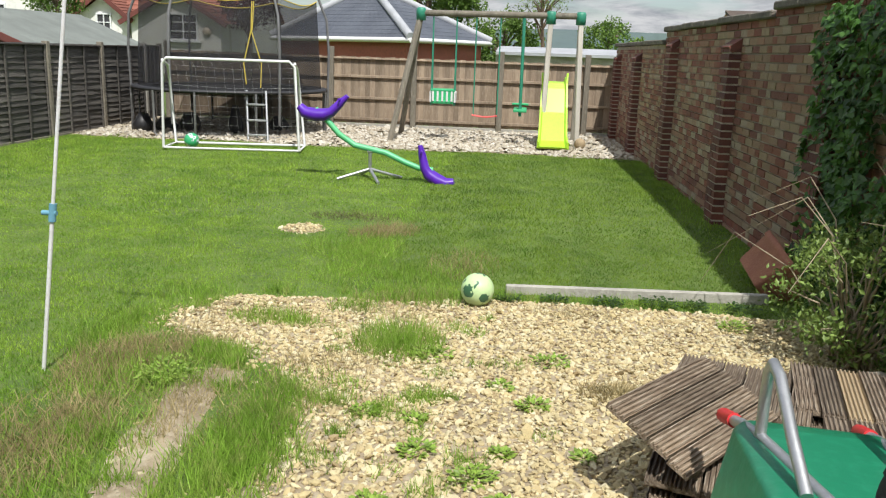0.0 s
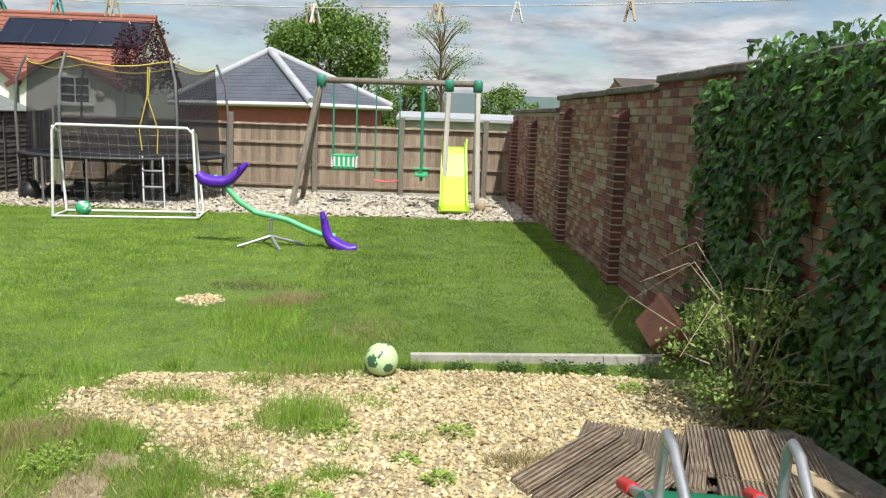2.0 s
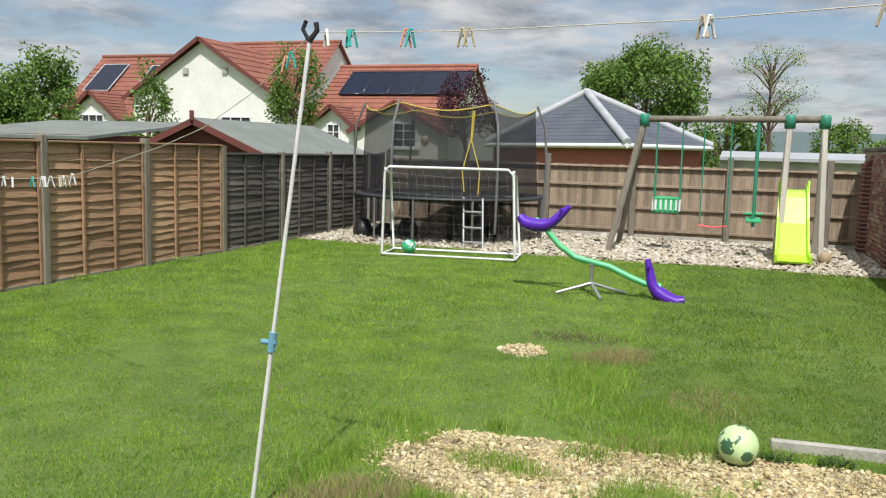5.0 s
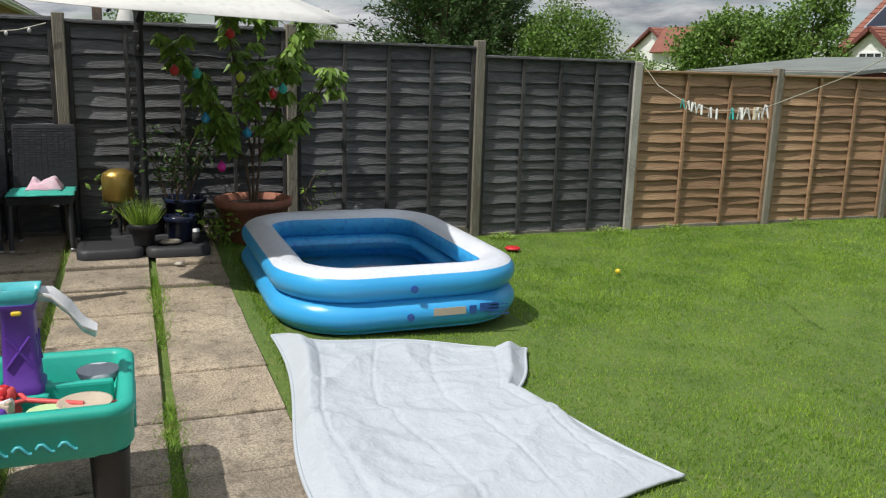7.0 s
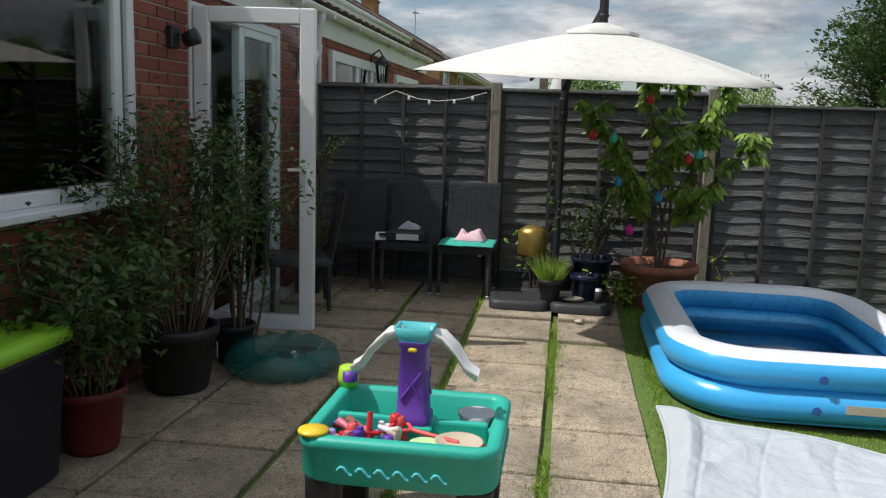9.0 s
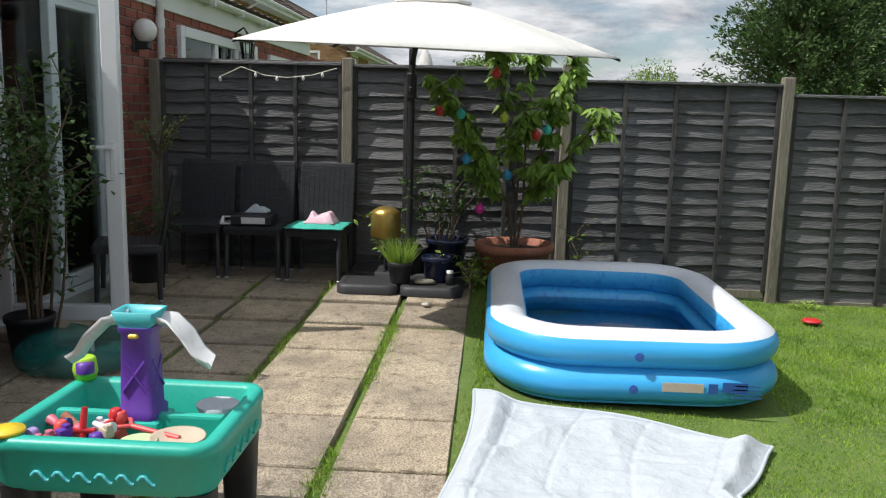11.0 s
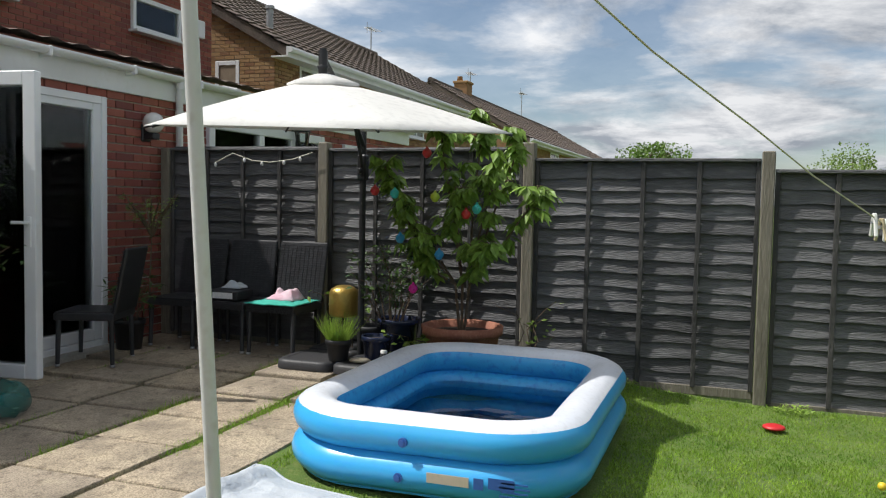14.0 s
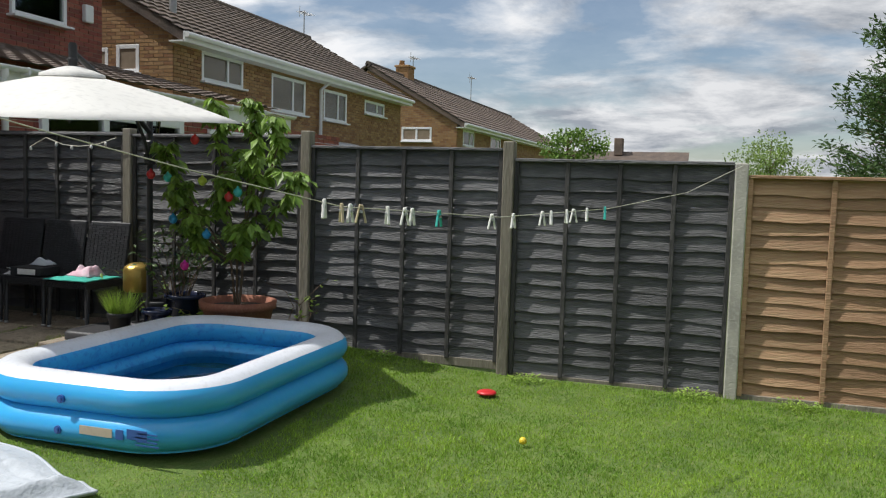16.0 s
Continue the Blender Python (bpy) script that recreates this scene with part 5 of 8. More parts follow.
def build_trampoline(cx, cy, R):
    z0 = gz(cx, cy)
    t = thing("trampoline", "round trampoline with black safety net and grey poles", "trampoline", at=(cx, cy, z0))
    rim = 0.80

    def circ(r, z, n=36):
        return [(r * math.cos(2 * math.pi * k / n), r * math.sin(2 * math.pi * k / n), z) for k in range(n)]
    bm = bmesh.new()
    tube(bm, circ(R, rim), 0.025, 8, closed=True)
    part("frame_ring", bm, DULL_STEEL, t)
    part("mat", lathe([(0.0, rim - 0.03), (R * 0.5, rim - 0.02), (R - 0.25, rim), (R - 0.25, rim + 0.008), (0, rim - 0.022)], 36), NET_SOLID, t, "black jumping mat")
    part("spring_pad", lathe([(R - 0.30, rim + 0.015), (R + 0.05, rim + 0.02), (R + 0.06, rim - 0.02), (R + 0.05, rim + 0.035), (R - 0.30, rim + 0.03)], 36), CHARCOAL, t, "dark padded edge")
    n = 6
    for k in range(n):
        a = 2 * math.pi * (k + 0.27) / n
        c, s = math.cos(a), math.sin(a)
        o = Vector((c, s, 0))
        part("net_pole", tubes(([o * (R + 0.05) + Vector((0, 0, 0.25)), o * (R + 0.08) + Vector((0, 0, 1.5)), o * (R + 0.04) + Vector((0, 0, 2.1)), o * (R - 0.12) + Vector((0, 0, 2.5))], 0.024)), DULL_STEEL, t)
        tan = Vector((-s, c, 0)) * 0.42
        part("leg", tubes(([o * R + tan + Vector((0, 0, rim)), o * R + tan + Vector((0, 0, 0.08)), o * R + tan * 0.9 + Vector((0, 0, 0.025)), o * R - tan * 0.9 + Vector((0, 0, 0.025)), o * R - tan + Vector((0, 0, 0.08)), o * R - tan + Vector((0, 0, rim))], 0.022)), DULL_STEEL, t)

    def net(r0, r1, z0n, z1n, sag):
        rows = []
        for j in range(7):
            f = j / 6
            row = []
            for k in range(60):
                a = 2 * math.pi * k / 60
                near_pole = abs(math.sin(n * (a - 2 * math.pi * 0.27 / n) / 2))
                r = r0 + (r1 - r0) * f - 0.10 * near_pole * sag
                row.append((r * math.cos(a), r * math.sin(a), z0n + (z1n - z0n) * f - 0.13 * near_pole * sag * (f > 0.9)))
            rows.append(row)
        return loft(rows, cap0=False, cap1=False)
    part("safety_net", net(R - 0.05, R - 0.14, rim + 0.02, 2.45, 1.0), NETTING, t, "black see-through safety net")
    part("lower_net", net(R - 0.10, R - 0.06, 0.02, rim - 0.04, 0.0), THIN_NET, t, "black see-through lower net")
    top = []
    for k in range(60):
        a = 2 * math.pi * k / 60
        q = abs(math.sin(n * (a - 2 * math.pi * 0.27 / n) / 2))
        top.append(((R - 0.14 - 0.1 * q) * math.cos(a), (R - 0.14 - 0.1 * q) * math.sin(a), 2.45 - 0.13 * q))
    bm = bmesh.new()
    tube(bm, top, 0.011, 6, closed=True)
    part("net_cord", bm, YELLOW_CORD, t, "yellow cord along the net top")
    a = radians(-58)
    e = Vector((math.cos(a) * (R - 0.08), math.sin(a) * (R - 0.08), 0))
    part("door_strap", tubes(([e + Vector((0.02, -0.02, 2.32)), e + Vector((0, -0.03, 1.85)), e + Vector((-0.14, -0.03, 1.3)), e + Vector((-0.1, -0.03, 0.95))], 0.010), ([e + Vector((0, -0.03, 1.85)), e + Vector((0.16, 0.0, 1.3)), e + Vector((0.14, 0, 0.9))], 0.009), ([e + Vector((0.05, -0.02, 2.32)), e + Vector((0.02, -0.03, 1.85))], 0.009), seg=6), YELLOW_CORD, t, "yellow strap of the net opening")
    return t


YELLOW_CORD = mat("faded yellow webbing", (0.62, 0.48, 0.08), (0.55, 0.42, 0.07), 5.0, 0.7)
TRX, TRY, TRR = -5.55, 15.45, 1.74
build_trampoline(TRX, TRY, TRR)
ladder = thing("trampoline_ladder", "small grey metal ladder leaning on the trampoline", "ladder", at=(-4.55, 13.85, gz(-4.5, 13.8)))
for s in (-0.17, 0.17):
    part("rail", tubes(([(s + 0.06, -0.12, 0.0), (s - 0.14 * 0 - 0.05, 0.16, 0.85)], 0.02)), STEEL, ladder)
for z in (0.12, 0.36, 0.62):
    part("rung", boxes(((0.055 - 0.12 * z, -0.12 + 0.33 * z, z), (0.34, 0.07, 0.03)), bevel=0.006), STEEL, ladder)
for k, (x, y, h) in enumerate(((-6.9, 14.55, 0.34), (-6.55, 14.75, 0.26), (-6.15, 14.9, 0.36), (-5.3, 14.95, 0.52), (-4.7, 15.6, 0.30))):
    bm = lathe([(0.0, 0.0), (0.14, 0.0), (0.20 - 0.1 * (h > 0.5), h * 0.45), (0.10 if h < 0.5 else 0.05, h), (0.0, h * 0.95)], 14)
    for v in bm.verts:
        v.co.x += 0.05 * noise.noise(v.co * 6 + Vector((k, 0, 0)))
        v.co.y += 0.05 * noise.noise(v.co * 6 + Vector((0, k, 0)))
    small("plant_bag", bm, BLACK, "black sagging bag stored under the trampoline", "bag", (x, y, gz(x, y)), 0, "bags under the trampoline")


# ---- football goal ----
def build_goal():
    L, Rr = Vector((-5.51, 12.2, 0)), Vector((-3.44, 12.5, 0))
    g = gz(-4.5, 12.3) + 0.02
    t = thing("football_goal", "small white tubular football goal on the lawn", "goal", at=(L.x, L.y, g))
    ax = (Rr - L)
    W = ax.length
    ax.normalize()
    back = Vector((-ax.y, ax.x, 0))
    z = Vector((0, 0, 1))
    h, d0, d1, r = 1.36, 0.32, 0.72, 0.021

    def P(u, d, zz):
        return ax * u + back * d + z * zz
    part("front_frame", tubes(([P(0.03, 0, 0.02), P(0.06, 0, h - 0.08), P(0.12, 0, h), P(W - 0.14, 0, h), P(W - 0.06, 0, h - 0.08), P(W, 0, 0.02)], r)), WHITE_STEEL, t)
    for u, q in ((0.03, 0.06), (W, W - 0.06)):
        part("side_frame", tubes(([P(u, 0, 0.02), P(u, d1, 0.02), P(q, d0, h - 0.12), P(q, 0.02, h - 0.03)], r)), WHITE_STEEL, t)
    part("ground_bar", tubes(([P(0.03, d1, 0.02), P(W, d1, 0.02)], r), ([P(0.03, 0.0, 0.02), P(W, 0.0, 0.02)], r * 0.8)), WHITE_STEEL, t)
    nb = bmesh.new()
    for k in range(15):
        u = 0.05 + (W - 0.1) * k / 14
        tube(nb, [P(u, 0.02, h), P(u, d0, h - 0.16), P(u, d1 - 0.04, 0.03)], 0.0008, 3, cap=False)
    for k in range(9):
        f = k / 8
        tube(nb, [P(0.04, d0 + (d1 - d0) * f, (h - 0.13) * (1 - f) + 0.03), P(W * 0.5, d0 + (d1 - d0) * f, (h - 0.17) * (1 - f) + 0.02), P(W - 0.02, d0 + (d1 - d0) * f, (h - 0.13) * (1 - f) + 0.03)], 0.0008, 3, cap=False)
    part("net", nb, WHITE_PLASTIC, t, "thin white goal net")


build_goal()


def ball(name, label, at, r, m1, m2=None, seed=1):
    t = thing(name, label, "ball", at=at)
    bm = bmesh.new()
    bmesh.ops.create_icosphere(bm, subdivisions=4, radius=r)
    for f in bm.faces:
        f.smooth = True
    part("skin", bm, m1, t)
    if m2:
        bm = bmesh.new()
        bmesh.ops.create_icosphere(bm, subdivisions=4, radius=r * 1.008)
        rnd = random.Random(seed)
        spots = [Vector((rnd.gauss(0, 1), rnd.gauss(0, 1), rnd.gauss(0, 1))).normalized() for _ in range(26)]
        dead = []
        for f in bm.faces:
            c = f.calc_center_median().normalized()
            ds = sorted((c - s).length for s in spots)
            keep = ds[0] < 0.30 and ds[1] - ds[0] < 0.12
            if not keep:
                dead.append(f)
        bmesh.ops.delete(bm, geom=dead, context="FACES")
        for f in bm.faces:
            f.smooth = True
        part("print", bm, m2, t)
    return t


ball("football", "pale green football with dark printed marks", (-0.245, 5.16, gz(-0.24, 5.16) + 0.118), 0.108, PALE_GREEN, DARK_GREEN)
ball("football", "green and white football in the goal", (-5.2, 12.62, gz(-5, 12.6) + 0.12), 0.115, GREEN, POOL_WHITE, 3)
ball("football", "tan ball beside the slide", (0.98, 14.75, gz(0.9, 14.7) + 0.11), 0.10, PALE_WOOD)
ball("ball", "small yellow ball on the lawn", (-6.05, 4.92, gz(-6, 4.9) + 0.035), 0.022, YELLOW)
fr = part("frisbee", lathe([(0.0, 0.018), (0.05, 0.02), (0.068, 0.012), (0.072, 0.0), (0.068, 0.0), (0.064, 0.01), (0.0, 0.014)], 28), RED)
fr.location = (-7.03, 4.44, gz(-7, 4.44) + 0.03)
tagged(fr, "red plastic flying disc on the lawn", "frisbee")


# ---- swing set and slide ----
def build_swing():
    g = gz(-1, 15)
    t = thing("swing_set", "wooden swing set with green joints over pale gravel", "swing set", at=(-0.5, 15.25, g))

    def q(x, y, z):
        return (x + 0.5, y - 15.25, z - g)
    zt = 2.16
    part("top_beam", tubes(([q(-1.98, 15.25, zt), q(0.92, 15.25, zt + 0.02)], 0.055)), POST_WOOD, t)
    for x, fx in ((-1.95, -2.40), (0.36, 0.30), (0.88, 0.92)):
        for y in (14.75, 16.05):
            lg = boxes((((Vector(q(x, 15.25, zt)) + Vector(q(fx, y, g))) / 2), (0.085, 0.085, (Vector(q(x, 15.25, zt)) - Vector(q(fx, y, g))).length), (Vector(q(x, 15.25, zt)) - Vector(q(fx, y, g))).to_track_quat("Z", "Y").to_matrix().to_4x4()), bevel=0.012)
            part("leg", lg, WHITE_POST if x > 0 else POST_WOOD, t)
        part("joint", lathe([(0.0, -0.13), (0.085, -0.13), (0.09, 0.05), (0.07, 0.09), (0.0, 0.09)], 12, c=q(x, 15.25, zt)), JOINT_GREEN, t, "green plastic joint")

    def ropes(name, xs, ytops, seat_z, mat_, r=0.012):
        for x in xs:
            for dy in ytops:
                part(name, tubes(([q(x, 15.25, zt - 0.04), q(x, 15.25 + dy, seat_z)], r)), mat_, t)
    # baby seat
    ropes("rope", (-1.72, -1.30), (-0.10, 0.12), 0.55, JOINT_GREEN)
    sw = part("baby_seat", boxes((q(-1.51, 15.27, 0.60), (0.40, 0.30, 0.05)), (q(-1.51, 15.42, 0.72), (0.40, 0.04, 0.24)), bevel=0.015, seg=2), GREEN, t, "green and white baby swing seat")
    for k in range(5):
        part("guard_bar", boxes((q(-1.68 + 0.085 * k, 15.10, 0.72), (0.035, 0.03, 0.20)), bevel=0.008), WHITE_PLASTIC, sw)
    part("tray_bar", boxes((q(-1.51, 15.10, 0.82), (0.44, 0.04, 0.04)), bevel=0.01), GREEN, sw)
    for s in (-1.73, -1.29):
        part("side", boxes((q(s, 15.26, 0.70), (0.03, 0.30, 0.20)), bevel=0.01), WHITE_PLASTIC, sw)
    # belt seat
    ropes("rope", (-0.95, -0.52), (0.0,), 0.40, JOINT_GREEN)
    part("flat_seat", loft([[q(-0.97 + 0.46 * k / 8, 15.25 + dy, 0.385 - 0.03 * math.sin(math.pi * k / 8) + dz) for dy, dz in ((-0.09, 0), (0.09, 0), (0.09, 0.02), (-0.09, 0.02))] for k in range(9)]), CORAL, t, "red swing seat")
    # two-seat glider
    part("glider_pole", tubes(([q(-0.11, 15.25, zt - 0.03), q(-0.10, 15.25, 0.40)], 0.03)), JOINT_GREEN, t)
    part("glider_seat", boxes((q(-0.10, 15.0, 0.52), (0.24, 0.26, 0.05)), (q(-0.10, 15.5, 0.52), (0.24, 0.26, 0.05)), (q(-0.10, 15.25, 0.50), (0.05, 0.5, 0.04)), (q(-0.10, 15.25, 0.62), (0.30, 0.04, 0.04)), bevel=0.012), GREEN, t, "green glider seat")


WHITE_POST = mat("pale grey post wood", (0.48, 0.45, 0.39), (0.38, 0.35, 0.30), 3.0, 0.8, 0.4, 50, stretch=(2, 2, 0.3))
JOINT_GREEN = mat("dark mint green plastic", (0.035, 0.25, 0.16), (0.03, 0.21, 0.13), 4.0, 0.45)
build_swing()
slide = thing("slide", "bright lime yellow plastic garden slide", "slide", at=(0.49, 14.1, gz(0.5, 14.1)))
prof = [(-0.02, 0.09), (0.15, 0.085), (0.35, 0.16), (0.75, 0.62), (1.02, 1.02), (1.10, 1.12), (1.22, 1.14)]
rings = []
for k, (y, z) in enumerate(prof):
    w = 0.27 - 0.06 * (k / 6)
    rings.append([(-w, y, z + 0.10), (-w + 0.03, y, z + 0.10), (-w + 0.05, y, z + 0.015), (w - 0.05, y, z + 0.015), (w - 0.03, y, z + 0.10), (w, y, z + 0.10), (w, y + 0.03, z - 0.02), (-w, y + 0.03, z - 0.02)])
part("chute", loft(rings, smooth=False), LIME, slide)
for s in (-0.22, 0.22):
    part("support", tubes(([(s, 1.0, 0.0), (s, 1.05, 1.0)], 0.02)), LIME, slide)
    part("grab_rail", tubes(([(s, 1.05, 1.14), (s, 1.1, 1.30), (s, 1.22, 1.30), (s, 1.25, 1.14)], 0.016)), LIME, slide)


# ---- seesaw ----
def build_seesaw():
    base = Vector((-1.91, 10.25, gz(-1.9, 10.2)))
    t = thing("seesaw", "mint green curved seesaw with purple seats tipped on the lawn", "seesaw", at=base)
    part("post", tubes(([(0, 0, 0.10), (0, 0, 0.36)], 0.022), ([(-0.03, 0, 0.36), (0.03, 0, 0.36)], 0.03)), STEEL, t)
    for k in range(4):
        a = radians(25 + 90 * k)
        part("foot", tubes(([(0, 0, 0.14), (math.cos(a) * 0.17, math.sin(a) * 0.17, 0.09), (math.cos(a) * 0.42, math.sin(a) * 0.42, 0.02)], 0.02)), STEEL, t)
    path = [(-0.70, 0.0, 0.86), (-0.58, 0, 0.76), (-0.40, 0, 0.56), (-0.2, 0, 0.43), (0.0, 0, 0.39), (0.2, 0, 0.35), (0.45, 0, 0.24), (0.62, 0, 0.18), (0.80, 0, 0.16)]
    part("beam", tubes((path, 0.036), seg=10), BEAM_GREEN, t)

    def seat(cx, cz, tilt, flip=1):
        pts = [(-0.30, 0.02), (-0.24, -0.06), (-0.12, -0.10), (0.0, -0.11), (0.10, -0.08), (0.22, 0.02), (0.32, 0.10)]
        rs = [0.05, 0.075, 0.085, 0.08, 0.06, 0.05, 0.028]
        c, s = math.cos(tilt), math.sin(tilt)
        p = [(cx + flip * a * c - b * s, 0, cz + flip * a * s + b * c) for a, b in pts]
        bm = tubes((p, rs), seg=12)
        for v in bm.verts:
            v.co.y *= 1.25
        st = part("seat", bm, PURPLE_SEAT, t, "purple moulded seat")
        hx, hz = p[-2][0], p[-2][2]
        part("handle", tubes(([(hx, -0.11, hz + 0.05), (hx, 0.11, hz + 0.05)], 0.014)), PURPLE_SEAT, st)
    seat(-0.60, 0.90, radians(6))
    seat(0.82, 0.19, radians(-38), -1)


PURPLE_SEAT = mat("violet moulded plastic", (0.10, 0.02, 0.42), (0.085, 0.015, 0.36), 5.0, 0.35)
build_seesaw()

# ---- washing line ----
POLE_TOP = Vector((-2.005, 3.612, 1.965))
POLE_FOOT = Vector((-2.253, 3.56, gz(-2.25, 3.56) - 0.01))
pole = thing("line_prop", "white metal washing line pole with a blue clamp, leaning", "pole", at=POLE_FOOT)
pd = POLE_TOP - POLE_FOOT
joint = pd * 0.385
part("lower_tube", tubes(([Vector(), joint], 0.0100), seg=12), WHITE_STEEL, pole)
part("upper_tube", tubes(([joint, pd], 0.0085), seg=12), WHITE_STEEL, pole)
CLAMP_BLUE = mat("pale blue plastic", (0.16, 0.38, 0.50), (0.14, 0.33, 0.44), 5.0, 0.5)
bm = tubes(([joint - pd.normalized() * 0.04, joint + pd.normalized() * 0.045], 0.017), ([joint + Vector((-0.05, 0, 0)), joint + Vector((0.02, 0, 0))], 0.012), seg=12)
part("clamp", bm, CLAMP_BLUE, pole, "pale blue plastic clamp")
part("hook", tubes(([pd, pd + Vector((-0.03, 0, 0.05)), pd + Vector((-0.015, 0, 0.085))], 0.009), ([pd, pd + Vector((0.035, 0, 0.045)), pd + Vector((0.03, 0, 0.075))], 0.011), seg=8), BLACK, pole)
LINE = [(-7.70, 6.10, 1.60), (-6.9, 5.75, 1.40), (-6.0, 5.36, 1.30), (-5.1, 4.97, 1.265), (-4.22, 4.58, 1.315), (-3.6, 4.33, 1.435), (-3.2, 4.18, 1.52), (-2.8, 4.0, 1.62), (-2.4, 3.80, 1.77), (-1.99, 3.62, 2.005), (-1.86, 3.615, 2.0), (-1.35, 3.56, 1.985), (-0.45, 3.27, 1.96), (0.6, 2.95, 1.97), (1.4, 2.70, 1.99), (2.32, 2.42, 2.05)]
tagged(part("washing_line", tubes((LINE, 0.002), seg=6), ROPE), "pale washing line sagging from fence post to wall", "washing line")


def line_at(x):
    for a, b in zip(LINE, LINE[1:]):
        if min(a[0], b[0]) <= x <= max(a[0], b[0]):
            f = (x - a[0]) / (b[0] - a[0])
            return Vector(a).lerp(Vector(b), f)


def peg(x, m, s=1.0):
    """A clothes peg: two long jaws with a spring, hung on the line."""
    p = line_at(x)
    t = thing("clothes_peg", PEG_LABEL[m.name], "clothes peg", "pegs on the washing line", at=(p.x, p.y, p.z), rz=random.uniform(-50, 60))
    for k in (-1, 1):
        a = math.radians(14) * k
        part("jaw", boxes(((0.0125 * k, 0, -0.026 * s), (0.0075, 0.012, 0.085 * s), Matrix.Rotation(-a, 4, "Y")), bevel=0.003), m, t)
    part("spring", tubes(([(0, -0.009, -0.015), (0, 0.009, -0.015)], 0.006), seg=6), STEEL, t)


PEG_WHITE = mat("white peg plastic", (0.74, 0.74, 0.70), (0.68, 0.68, 0.62), 5.0, 0.5)
PEG_GREEN = mat("teal peg plastic", (0.04, 0.42, 0.36), (0.03, 0.36, 0.31), 5.0, 0.5)
PEG_ORANGE = mat("salmon peg plastic", (0.70, 0.30, 0.20), (0.62, 0.26, 0.17), 5.0, 0.5)
PEG_WOOD = mat("peg wood", (0.52, 0.44, 0.28), (0.40, 0.33, 0.20), 5.0, 0.7)
PEG_LABEL = {PEG_WHITE.name: "white plastic clothes peg on the washing line", PEG_GREEN.name: "teal plastic clothes peg on the washing line", PEG_ORANGE.name: "salmon plastic clothes peg on the washing line", PEG_WOOD.name: "weathered wooden clothes peg on the washing line"}
for x, m in ((-4.14, PEG_WHITE), (-4.22, PEG_WOOD), (-4.26, PEG_WHITE), (-4.31, PEG_WOOD), (-4.44, PEG_WHITE), (-4.53, PEG_WHITE), (-4.57, PEG_WHITE), (-4.72, PEG_GREEN), (-5.05, PEG_WHITE), (-5.2, PEG_WHITE), (-5.42, PEG_WHITE), (-5.49, PEG_WHITE), (-5.62, PEG_WHITE), (-5.68, PEG_WHITE), (-5.80, PEG_WHITE), (-5.97, PEG_GREEN),
             (-2.16, PEG_ORANGE), (-2.13, PEG_GREEN), (-1.93, PEG_WHITE), (-1.83, PEG_GREEN), (-1.81, PEG_GREEN), (-1.57, PEG_ORANGE), (-1.55, PEG_GREEN), (-1.33, PEG_WOOD), (-1.30, PEG_WOOD), (-0.46, PEG_WOOD), (-0.44, PEG_WHITE), (0.02, PEG_WOOD), (0.04, PEG_WOOD), (0.31, PEG_WHITE), (0.69, PEG_WOOD)):
    peg(x, m, 0.88)


# ---- decking pile and wheelbarrow ----
def grooved(length, width, thick, grooves=5):
    """A deck board with grooves along its top."""
    prof_, n = [], grooves * 4
    for k in range(n + 1):
        prof_.append((-width / 2 + width * k / n, thick - (0.011 if k % 4 in (2, 3) and k < n else 0)))
    outline = [(-width / 2, 0)] + prof_ + [(width / 2, 0)]
    return loft([[(x, y, z) for x, z in outline[::-1]] for y in (-length / 2, length / 2)], smooth=False)


def deck_tile(x, y, z, rz, w, d, n, tilt=(0, 0), wood=None):
    t = thing("deck_tile", "weathered grey-brown grooved deck tile in the pile", "deck tile", "pile of deck tiles", at=(x, y, z))
    t.matrix_world = pose(x, y, z, tilt[0], tilt[1], rz)
    for k in range(n):
        b = part("deck_board", grooved(d * random.uniform(0.97, 1.0), w / n - 0.008, 0.024), PALE_WOOD if wood == k else DECK_WOOD, t)
        b.location = (-w / 2 + w * (k + 0.5) / n, random.uniform(-0.01, 0.01), 0.03 + random.uniform(-0.003, 0.003))
    for s in (-0.36, 0.36):
        part("bearer", boxes(((0, s * d, 0.015), (w, 0.045, 0.03)), bevel=0.003), DECK_WOOD, t)


gd = gz(1, 3) + 0.01
for lay in range(4):
    o = 0.02 * (lay % 2)
    deck_tile(0.93 + o, 3.30, gd + 0.06 * lay, -20, 0.56, 0.55, 6)
    deck_tile(1.47 - o, 3.32, gd + 0.06 * lay, -14, 0.56, 0.55, 6, wood=2 if lay == 3 else None)
    deck_tile(1.38 + o, 2.74, gd + 0.06 * lay, -14, 0.56, 0.55, 6)
    if lay < 3:
        deck_tile(0.80 + o, 2.74, gd + 0.062 * lay, -16, 0.56, 0.55, 6)
        deck_tile(1.10, 2.22, gd + 0.062 * lay, -20, 0.9, 0.5, 9)
deck_tile(0.66, 2.84, gd + 0.275, -39, 0.36, 0.69, 4, (0, 24))
deck_tile(0.62, 1.98, gd + 0.12, -60, 0.40, 0.50, 3, (2, -8), wood=1)
